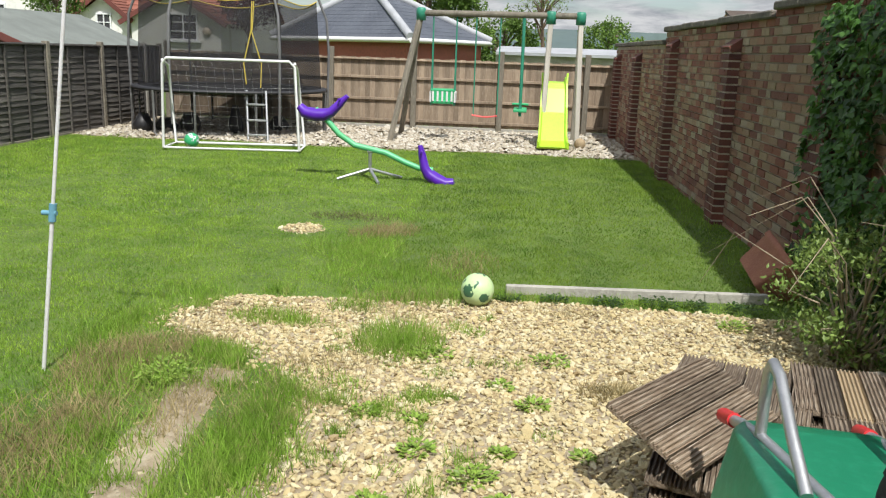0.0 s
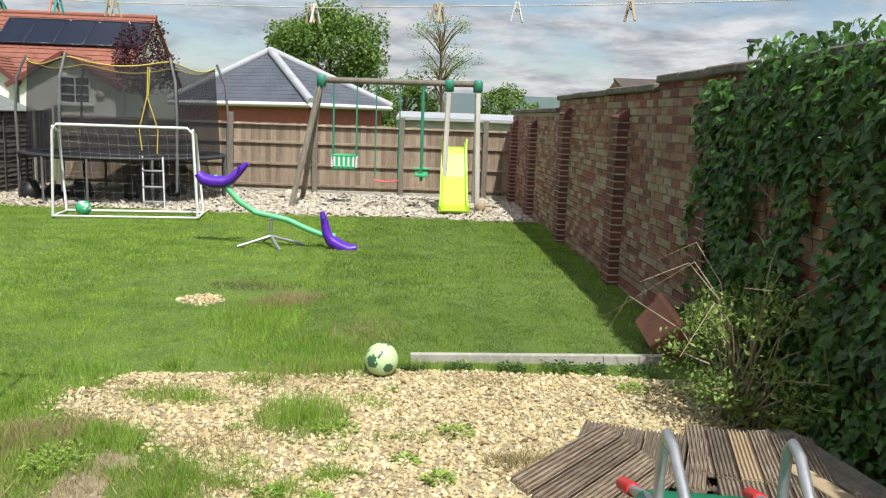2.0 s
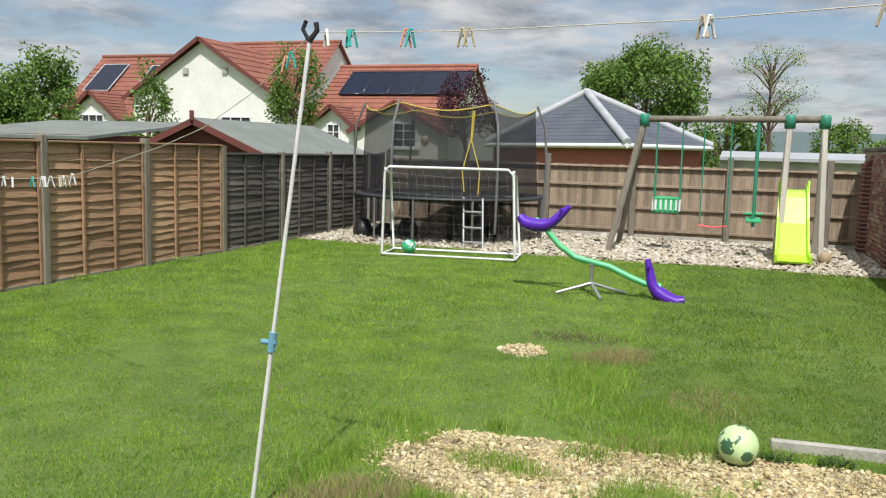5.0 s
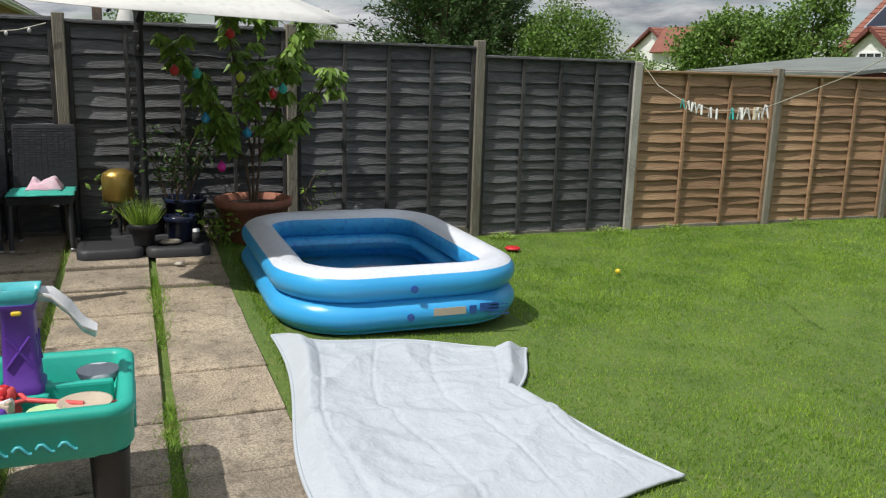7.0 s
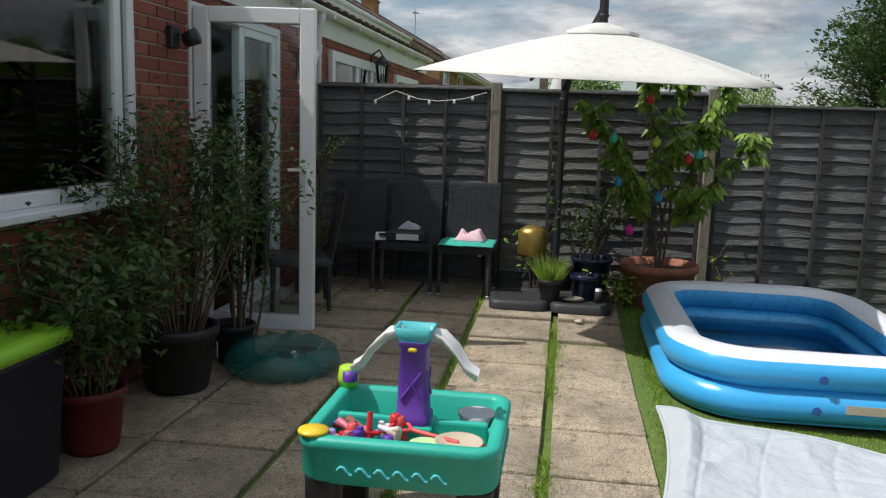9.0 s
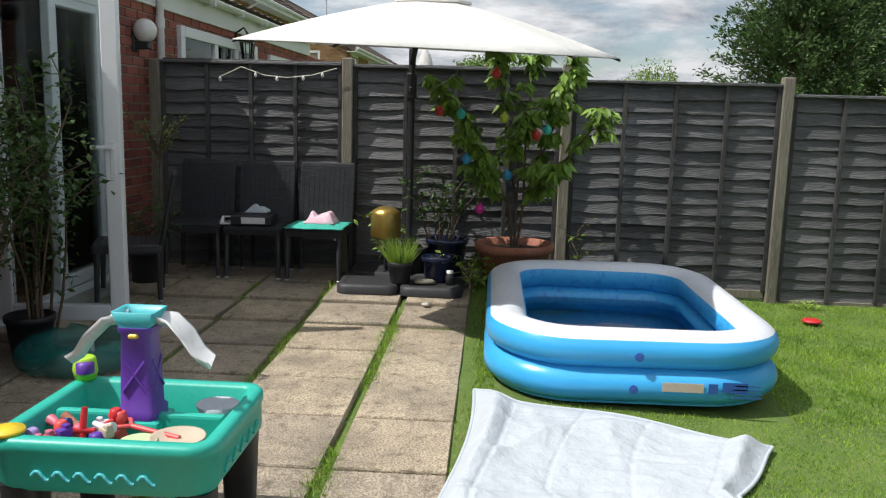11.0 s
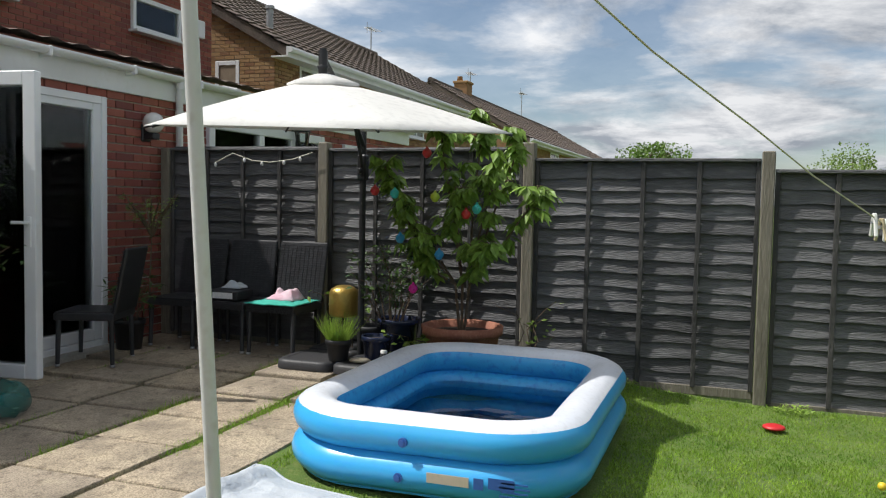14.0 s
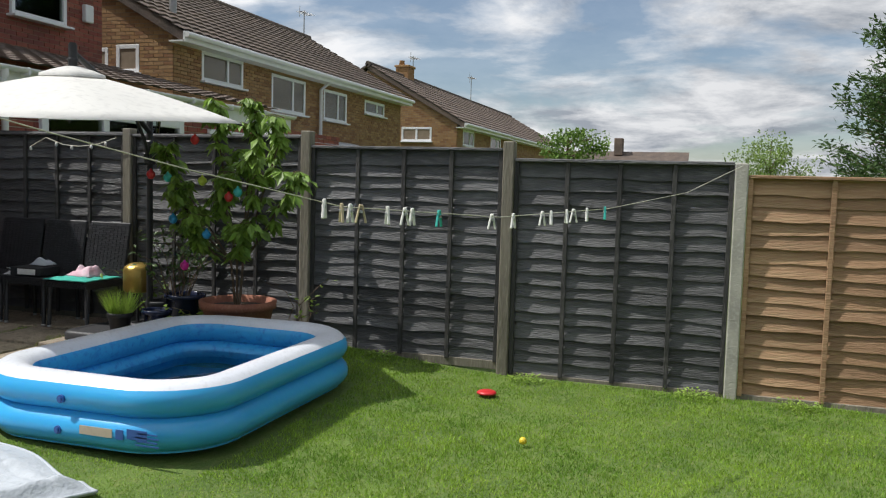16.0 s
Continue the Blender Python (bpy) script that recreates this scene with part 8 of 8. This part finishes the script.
for a, b in (((-8.45, 1.34), (-10.12, 2.02)), ((-11.45, 1.46), (-10.12, 2.02))):
    an = math.atan2(b[1] - a[1], b[0] - a[0])
    part("barge_board", boxes((((a[0] + b[0]) / 2, 13.79, (a[1] + b[1]) / 2 - 0.06), (math.hypot(b[0] - a[0], b[1] - a[1]), 0.03, 0.12), Matrix.Rotation(-an, 4, "Y"))), SHED_RED, shed)
part("finial", boxes(((-10.12, 13.77, 2.06), (0.09, 0.05, 0.2)), bevel=0.015), SHED_RED, shed)
shed2 = thing("garden_shed", "low outbuilding with a flat grey felt roof", "shed")
part("wall", boxes(((-13.5, 14.2, 0.7), (4.0, 3.0, 1.9))), SHED_RED, shed2)
slab_of("roof", [(-15.7, 12.5, 1.62), (-11.4, 12.5, 1.62), (-11.4, 16.0, 2.0), (-15.7, 16.0, 2.0)], 0.06, FELT, shed2)

# houses and poles beyond the garden wall and far off
gh = thing("distant_house", "distant brown tiled gable roof beyond the wall", "house")
part("wall", boxes(((9.2, 33, 1.0), (4.0, 5.0, 3.4))), YELLOW_BRICK, gh)
slab_of("roof", [(7.2, 30.2, 2.6), (11.4, 30.2, 2.6), (11.4, 33, 3.35), (7.2, 33, 3.35)], 0.1, ROOF_TILE, gh)
part("gable", loft([[(7.25, 30.3, 2.5), (7.25, 33, 3.25), (7.25, 35.7, 2.5)], [(11.3, 30.3, 2.5), (11.3, 33, 3.25), (11.3, 35.7, 2.5)]], smooth=False), YELLOW_BRICK, gh)
gh2 = thing("distant_house", "long pale grey low roof beyond the back fence", "house")
part("wall", boxes(((2.6, 24.5, 0.6), (7.0, 2.0, 1.9))), CONCRETE, gh2)
slab_of("roof", [(-0.9, 23.3, 1.55), (6.2, 23.3, 1.55), (6.2, 25.8, 1.72), (-0.9, 25.8, 1.72)], 0.08, LEAD, gh2)
gh3 = thing("distant_house", "distant low house with a brown tiled roof and chimney", "house")
part("wall", boxes(((-62, -0.2, 0.5), (9, 8.5, 4.0))), YELLOW_BRICK, gh3)
slab_of("roof", [(-57, -4.6, 2.0), (-57, 4.3, 2.0), (-62, 4.3, 4.1), (-62, -4.6, 4.1)], 0.1, ROOF_TILE, gh3)
part("chimney", boxes(((-61.5, -0.5, 4.4), (0.8, 0.6, 1.2)), bevel=0.03), ROOF_TILE, gh3)
lampp = thing("street_lamp", "thin grey street lamp beyond the wall", "street lamp", at=(11.35, 30, 0))
part("pole", tubes(([(0, 0, 0), (0, 0, 4.6)], 0.06)), STEEL, lampp)
part("lamp_head", boxes(((0.12, 0, 4.66), (0.5, 0.2, 0.12)), bevel=0.03), CHARCOAL, lampp)
tp = part("telegraph_pole", tubes(([(5.95, 9.0, -0.2), (5.9, 9.0, 4.5)], 0.09), seg=10), BARK)
tagged(tp, "dark wooden pole beyond the garden wall", "pole")

# trees and hedges beyond the fences
tree("tree", "broad green leafy tree behind the bungalow", (-4.0, 34.0), 6, 3.9, (2.55, 2.2, 2.0), TREE_LEAF, 9000, 0.24, 80, 11, 0.25, spread=0.14)
tree("tree", "green tree low beside the bungalow roof", (-0.9, 31.0), 4, 2.0, (1.3, 1.2, 1.2), TREE_LEAF, 1800, 0.22, 30, 12, 0.15)
tree("birch_tree", "thin pale birch with sparse leaves", (0.4, 30.0), 5.5, 4.0, (1.55, 1.2, 1.35), BUSH_LEAF, 900, 0.12, 34, 13, 0.09, spread=0.12, limbs=30)
tree("bush", "round dark green bush beyond the fence", (2.75, 30.0), 3, 1.9, (1.15, 1.1, 0.9), TREE_LEAF, 2000, 0.17, 34, 14, 0.12, category="bush")
tree("purple_tree", "dark purple leaved tree behind the trampoline", (-12.1, 36.0), 5, 3.6, (1.35, 1.2, 1.5), PURPLE_LEAF, 2200, 0.2, 34, 15, 0.12)
tree("hedge_tree", "bright green leafy tree behind the side fence", (-23.4, 20.0), 4, 2.2, (2.4, 1.9, 1.6), TREE_LEAF, 9000, 0.24, 90, 16, 0.18, spread=0.14)
tree("hedge_tree", "dark green pointed tree behind the side fence", (-20.6, 20.5), 4, 2.5, (1.3, 1.2, 1.75), TREE_LEAF, 4000, 0.2, 44, 17, 0.14)
tree("tree", "slim dark tree in front of the white house", (-19.5, 24.0), 4, 2.3, (0.8, 0.8, 1.7), TREE_LEAF, 1500, 0.2, 26, 18, 0.1)
tree("tree", "slim green tree against the white gable", (-17.3, 30.0), 5, 3.6, (1.2, 1.0, 2.0), TREE_LEAF, 2600, 0.2, 30, 19, 0.1)
tree("tree", "grey green tree at the fence corner", (-28.5, 19.0), 4, 1.6, (1.3, 1.2, 0.8), BUSH_LEAF, 1700, 0.2, 30, 20, 0.12)
tree("tree", "light green tree behind the dark fence", (-28.5, 16.6), 4.5, 2.5, (1.8, 2.0, 1.7), TREE_LEAF, 6000, 0.2, 60, 22, 0.14)
tree("bush", "green bush behind the dark fence", (-31.0, 7.7), 3, 2.1, (1.2, 1.3, 1.1), BUSH_LEAF, 2200, 0.15, 34, 23, 0.1, category="bush")
tree("tree", "small green treetop beyond the neighbouring roofs", (-27.0, 1.6), 3, 2.6, (0.9, 1.3, 0.7), TREE_LEAF, 1200, 0.18, 24, 24, 0.1)


def conifer(x, y, h, r, seed):
    rs = np.random.RandomState(seed)
    z0 = gz(x, y)
    t = thing("conifer", "tall dense dark green conifer behind the fence", "tree", "conifers behind the fence", at=(x, y, z0))
    part("trunk", tubes(([(0, 0, 0), (0.05, 0, h * 0.5), (0, 0, h)], [0.2, 0.12, 0.02])), BARK, t)
    pos, way, sz = [], [], []
    bm = bmesh.new()
    for k in range(330):
        f = rs.uniform(0.08, 1.0)
        a = rs.uniform(0, 6.28)
        ln = r * (1 - f) ** 0.6 * rs.uniform(0.65, 1.12) + 0.15
        d = np.array((math.cos(a), math.sin(a), 0.25 + 0.3 * rs.uniform()))
        s = np.array((0, 0, h * f))
        tube(bm, [s, s + d * ln * 0.5, s + d * ln], [0.03, 0.02, 0.005], 4)
        for q in range(120):
            u = rs.uniform(0.25, 1.05)
            p = s + d * ln * u + np.clip(rs.normal(size=3), -1.6, 1.6) * 0.19 * (1.2 - 0.6 * u)
            pos.append(p)
            way.append(d + rs.normal(size=3) * 0.7)
            sz.append(rs.uniform(0.14, 0.28))
    tagged(part("branch_work", bm, BARK, t), kind="stuff")
    scatter("crown", LEAF, pos, way, rs.normal(size=(len(pos), 3)) + np.array((0, 0, 1)), sz, CONIFER_LEAF, t, 0.6)


conifer(-31.0, 12.6, 9.5, 3.4, 31)
conifer(-35.0, 15.5, 9.5, 3.2, 32)
# low far hills
xs = np.linspace(-1500, 1500, 60)
hv, hf = [], []
for k, x in enumerate(xs):
    hv += [(x, 1150 + 90 * math.sin(k), -6), (x, 1250, 16 + 26 * math.exp(-((x - 260) / 420) ** 2) + 4 * math.sin(k * 0.7)), (x, 1500, -6)]
for k in range(59):
    for j in range(2):
        hf.append((3 * k + j, 3 * k + 3 + j, 3 * k + 4 + j, 3 * k + 1 + j))
HILL = mat("hazy far hill", (0.10, 0.14, 0.13), (0.08, 0.115, 0.12), 0.01, 1.0)
tagged(soup("backdrop_hills", hv, hf, HILL, smooth=True), "low hazy blue green hills far away", "hills", kind="structure")

# ---- gravel ----
ICO = bmesh.new()
bmesh.ops.create_icosphere(ICO, subdivisions=1, radius=1)
ICO_V = np.array([v.co[:] for v in ICO.verts])
ICO_F = np.array([[v.index for v in f.verts] for f in ICO.faces])
ICO.free()
OCT_V = np.array([(1, 0, 0), (0, 1, 0), (-1, 0, 0), (0, -1, 0), (0.1, 0.1, 1), (0, 0, -1)], dtype=float)
OCT_F = np.array([[0, 1, 4], [1, 2, 4], [2, 3, 4], [3, 0, 4]])


def stones(name, label, x0, x1, y0, y1, n, share, size, shape, material, seed):
    rs = np.random.RandomState(seed)
    x, y = rs.uniform(x0, x1, n), rs.uniform(y0, y1, n)
    s = share(x, y)
    keep = s * (0.72 + 0.4 * wobble(x, y, 2.3, 4.0)) + 0.25 * s > rs.uniform(0, 0.85, n)
    x, y = x[keep], y[keep]
    m = len(x)
    sz = size * np.exp(rs.normal(size=m) * 0.28)
    dims = np.stack([sz * rs.uniform(0.8, 1.3, m), sz * rs.uniform(0.7, 1.05, m), sz * rs.uniform(0.4, 0.7, m)], 1)
    a = rs.uniform(0, 6.28, m)
    tilt = rs.normal(size=(m, 2)) * 0.3
    v = shape[0][None] * dims[:, None, :] * (1 + rs.normal(size=(m, len(shape[0]), 1)) * 0.13)
    c, sn = np.cos(a)[:, None], np.sin(a)[:, None]
    vx, vy = v[..., 0] * c - v[..., 1] * sn, v[..., 0] * sn + v[..., 1] * c
    vz = v[..., 2] + tilt[:, :1] * vx + tilt[:, 1:] * vy
    z = ground_z(x, y) + 0.02 * (share(x, y) - 0.35) + 0.008 * wobble(x, y, 1.4) + dims[:, 2] * rs.uniform(0.3, 1.0, m)
    out = np.stack([vx + x[:, None], vy + y[:, None], vz + z[:, None]], -1).reshape(-1, 3)
    f = (np.arange(m)[:, None, None] * len(shape[0]) + shape[1][None]).reshape(-1, 3)
    tagged(soup(name, out, f, material), label, "gravel", kind="stuff")


stones("gravel", "loose buff limestone gravel with weeds", -2.6, 2.2, 2.0, 7.6, 80000, lambda x, y: gravel_share(x, y, 0.12), 0.0112, (ICO_V, ICO_F), STONES, 5)
stones("gravel", "pale gravel along the back fence", -7.7, 1.8, 13.35, 17.3, 15000, back_share, 0.032, (OCT_V, OCT_F), PALE_STONES, 6)

# ---- grass ----
def grass(name, label, x, y, rs, length, width, material, lean=0.45, clump=0.0, lift=0.0):
    """Single blades on the ground, each a thin leaning triangle."""
    m = len(x)
    z = ground_z(x, y) + 0.008 * wobble(x, y, 1.4) * smooth01(2.0, 3.0, y) - 0.004 + lift
    way = np.stack([rs.normal(size=m) * lean, rs.normal(size=m) * lean, np.ones(m)], 1)
    up = rs.normal(size=(m, 3)) * np.array((1, 1, 0.1))
    ob = scatter(name, BLADE, np.stack([x, y, z], 1), way, up, length, material, None, width / np.maximum(length, 1e-6))
    return tagged(ob, label, "grass", kind="stuff")


def lawn_ok(x, y):
    bare = np.maximum(gravel_share(x, y), back_share(x, y))
    inside = (x > -7.74) & (x < 2.28 - 0.03 * y) & (y > 1.96) & (y < 13.75)
    pool_ = (np.abs(x + 5.80) < 1.0) & (np.abs(y - 2.80) < 0.75)
    duv = (x > -4.5) & (x < -2.75) & (y < 2.85)
    pad = (x > -1.7) & (y < 5.3)
    return inside & ~pool_ & ~duv, bare, pad


rs = np.random.RandomState(41)
for (x0, x1, y0, y1, n, ln, wd) in ((-4.8, 2.1, 1.96, 7.5, 330000, 0.021, 0.0058), (-7.75, -4.8, 1.96, 7.5, 140000, 0.022, 0.0066), (-7.75, 2.1, 7.5, 13.8, 170000, 0.028, 0.010)):
    x, y = rs.uniform(x0, x1, n), rs.uniform(y0, y1, n)
    ok, bare, pad = lawn_ok(x, y)
    worn = smooth01(0.9, 0.2, np.hypot((x + 1.35) / 0.9, (y - 7.9) / 0.8)) * 0.6
    keep = ok & (rs.uniform(size=n) > np.maximum(bare * 1.05, worn * (0.5 + 0.5 * wobble(x, y, 3)))) & ~(pad & (rs.uniform(size=n) < 0.40))
    x, y = x[keep], y[keep]
    clumpy = rs.uniform(size=len(x)) > 0.5 * smooth01(0.0, 0.5, wobble(x, y, 8.0, 1.0)) * smooth01(9.5, 7.5, y)
    x, y = x[clumpy], y[clumpy]
    stripe = 1 + 0.12 * np.sign(np.sin((x + 0.15 * y) * 2.2)) + 0.25 * wobble(x, y, 0.9)
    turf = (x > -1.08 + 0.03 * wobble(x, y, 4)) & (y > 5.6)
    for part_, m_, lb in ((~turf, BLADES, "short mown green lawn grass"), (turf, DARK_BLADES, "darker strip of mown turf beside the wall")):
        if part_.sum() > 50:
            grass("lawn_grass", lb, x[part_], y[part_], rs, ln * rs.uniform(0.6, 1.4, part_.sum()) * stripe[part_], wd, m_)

# longer tufts over the gravel, along edges and fences
def tuft_points(cx, cy, rx, ry, n):
    a, r = rs.uniform(0, 6.28, n), rs.uniform(0, 1, n) ** 0.7
    return cx + rx * r * np.cos(a), cy + ry * r * np.sin(a)


TUFTS = [(-0.62, 4.28, 0.26, 0.30, 1500, 0.17), (-1.02, 2.75, 0.25, 0.5, 1700, 0.13), (-1.55, 2.6, 0.22, 0.55, 1200, 0.11), (-1.0, 3.5, 0.35, 0.3, 900, 0.10), (-1.75, 3.55, 0.35, 0.35, 1100, 0.12), (-1.3, 4.55, 0.16, 0.12, 420, 0.12),
         (-1.0, 4.95, 0.18, 0.14, 450, 0.12), (-0.55, 5.2, 0.4, 0.16, 1100, 0.11), (-0.15, 5.35, 0.5, 0.10, 800, 0.09), (-0.9, 5.75, 0.6, 0.4, 1700, 0.10), (-1.35, 6.6, 0.45, 0.5, 1300, 0.10), (-2.1, 5.05, 0.3, 0.25, 700, 0.09), (-2.25, 4.3, 0.25, 0.5, 900, 0.09),
         (-0.35, 3.85, 0.1, 0.08, 160, 0.07), (0.15, 3.2, 0.08, 0.08, 140, 0.06), (0.02, 4.05, 0.10, 0.08, 160, 0.07), (-0.25, 2.7, 0.08, 0.16, 220, 0.06), (0.75, 5.42, 0.5, 0.07, 500, 0.08), (-1.5, 4.0, 0.25, 0.15, 420, 0.08), (-1.2, 8.0, 0.5, 0.3, 700, 0.08), (-1.2, 6.4, 0.28, 0.75, 2200, 0.075), (-1.5, 3.92, 0.17, 0.14, 600, 0.10), (-1.48, 4.62, 0.24, 0.14, 700, 0.10), (-2.25, 4.2, 0.07, 0.42, 700, 0.09), (-1.02, 3.0, 0.16, 0.55, 1600, 0.12)]
for k in range(70):
    q = rs.uniform(size=2)
    TUFTS.append((-2.2 + 2.1 * q[0] ** 0.8, 2.1 + 3.3 * q[1], rs.uniform(0.04, 0.13), rs.uniform(0.04, 0.11), int(rs.uniform(60, 260)), rs.uniform(0.04, 0.10)))
xs_, ys_, ls_ = [], [], []
for cx, cy, rx, ry, n, ln in TUFTS:
    a, b = tuft_points(cx, cy, rx, ry, n)
    xs_.append(a)
    ys_.append(b)
    ls_.append(ln * rs.uniform(0.35, 1.15, n))
grass("grass_tufts", "long uncut grass tufts in the gravel", np.concatenate(xs_), np.concatenate(ys_), rs, np.concatenate(ls_), 0.005, LONG_GRASS, 0.42)
ex, ey, el = [], [], []
for n, fx, fy, ln in ((2600, lambda n: rs.normal(-7.66, 0.05, n), lambda n: rs.uniform(2.4, 13.5, n), 0.09), (2400, lambda n: rs.uniform(1.72, 2.02, n), lambda n: rs.uniform(5.6, 13.5, n), 0.12), (1500, lambda n: rs.uniform(-7.7, 1.7, n), lambda n: rs.normal(13.55, 0.06, n), 0.10), (1100, lambda n: rs.uniform(-7.4, -1.8, n), lambda n: rs.normal(1.96, 0.03, n), 0.06)):
    a, b = fx(n), fy(n)
    k = 0.4 + 0.6 * smooth01(-0.2, 0.6, wobble(a, b, 1.9, 2.0))
    ex.append(a), ey.append(b), el.append(ln * k * rs.uniform(0.4, 1.2, n))
grass("edge_grass", "rough grass along the fence and wall foot", np.concatenate(ex), np.concatenate(ey), rs, np.concatenate(el), 0.006, LONG_GRASS, 0.4)
jx, jy, jl = [], [], []
for yj, n, w, ln, x0, x1 in ((1.38, 9000, 0.033, 0.050, -6.8, 1.5), (0.77, 4600, 0.028, 0.055, -7.2, 1.5), (0.19, 1500, 0.02, 0.03, -7.2, -3.0), (-0.43, 700, 0.018, 0.025, -7.2, -3.0)):
    a = rs.uniform(x0, x1, n)
    b = yj + rs.normal(0, w, n)
    k = smooth01(-0.45, 0.4, wobble(a, a * 0 + yj * 7, 1.5, yj))
    use = rs.uniform(size=n) < k
    jx.append(a[use]), jy.append(b[use]), jl.append(ln * rs.uniform(0.4, 1.2, use.sum()))
for xc in (-3.95, -4.5, -6.1):
    a, b = xc + rs.normal(0, 0.02, 260), rs.uniform(0.8, 1.88, 260)
    jx.append(a), jy.append(b), jl.append(0.02 * rs.uniform(0.4, 1.1, 260))
grass("joint_grass", "grass and moss growing in the patio joints", np.concatenate(jx), np.concatenate(jy), rs, np.concatenate(jl), 0.0055, LONG_GRASS, 0.6, lift=-0.012)
dx, dy = [], []
for cx, cy, rx, ry, n in ((-2.0, 3.75, 0.22, 0.4, 1500), (-1.75, 2.75, 0.2, 0.5, 900), (-0.9, 3.9, 0.3, 0.2, 500), (-1.30, 7.1, 0.22, 0.2, 600), (0.52, 3.72, 0.2, 0.12, 1100), (-1.15, 7.3, 0.25, 0.3, 800), (-0.4, 6.2, 0.3, 0.5, 500), (-1.5, 4.6, 0.5, 0.4, 700), (-1.1, 3.3, 0.5, 0.6, 900), (-1.85, 3.1, 0.3, 0.7, 1200), (-0.7, 5.2, 0.4, 0.2, 400), (0.35, 5.05, 0.35, 0.12, 300), (-1.75, 4.0, 0.28, 0.3, 900), (-1.42, 3.2, 0.10, 0.5, 500), (-1.9, 2.5, 0.4, 0.4, 900), (-0.75, 4.9, 0.3, 0.2, 350)):
    a, b = tuft_points(cx, cy, rx, ry, n)
    dx.append(a), dy.append(b)
dx, dy = np.concatenate(dx), np.concatenate(dy)
dead = tuft_points(-1.6, 7.84, 0.46, 0.22, 700)
grass("dead_tufts", "dark dead grass in a worn patch", *dead, rs, rs.uniform(0.02, 0.08, 700), 0.006, DEAD_GRASS, 0.7)
grass("dry_grass", "dry straw coloured grass and dead weeds", dx, dy, rs, rs.uniform(0.03, 0.12, len(dx)), 0.0045, DRY_GRASS, 0.6)


def weed(x, y, r, n, leaf, seed):
    q = np.random.RandomState(seed)
    t = thing("weed", "small bright green leafy weed in the gravel", "weed", "weeds in the gravel", at=(x, y, gz(x, y) + 0.012))
    a, d = q.uniform(0, 6.28, n), r * q.uniform(0, 1, n) ** 0.6
    at = np.stack([d * np.cos(a), d * np.sin(a), q.uniform(0.002, r * 0.35, n)], 1)
    scatter("leaves", LEAF, at, np.stack([np.cos(a), np.sin(a), q.uniform(-0.1, 0.7, n)], 1), q.normal(size=(n, 3)) * 0.3 + np.array((0, 0, 1)), q.uniform(0.014, 0.034, n), leaf, t, 1.1)


WEEDS = ((-0.42, 4.10, 0.11), (0.20, 4.12, 0.10), (-0.05, 3.72, 0.06), (0.11, 3.50, 0.07), (-0.35, 2.95, 0.07), (-0.12, 2.75, 0.08), (0.0, 2.55, 0.07), (-0.15, 2.35, 0.09), (-0.40, 3.25, 0.05), (0.35, 2.45, 0.05), (-0.02, 2.98, 0.04), (-0.62, 3.30, 0.06), (-0.45, 2.50, 0.07),
         (0.25, 5.34, 0.09), (0.62, 5.36, 0.09), (0.95, 5.40, 0.12), (1.20, 5.42, 0.08), (1.50, 5.38, 0.10), (-1.62, 3.55, 0.16), (-0.05, 5.30, 0.08), (1.35, 5.0, 0.10), (0.12, 2.20, 0.08), (0.30, 3.0, 0.04))
for k, (x, y, r) in enumerate(WEEDS):
    weed(x, y, r, int(190 * r / 0.1) + 20, WEED_LEAF if y < 5.2 else SHRUB_LEAF, 60 + k)
for k, (x, y, r) in enumerate(((-7.62, 5.85, 0.14), (-7.6, 6.55, 0.16), (-7.62, 8.3, 0.14), (-7.6, 3.4, 0.12), (-7.6, 4.6, 0.12), (-7.6, 10.2, 0.16))):
    weed(x, y, r, 160, WEED_LEAF, 90 + k)
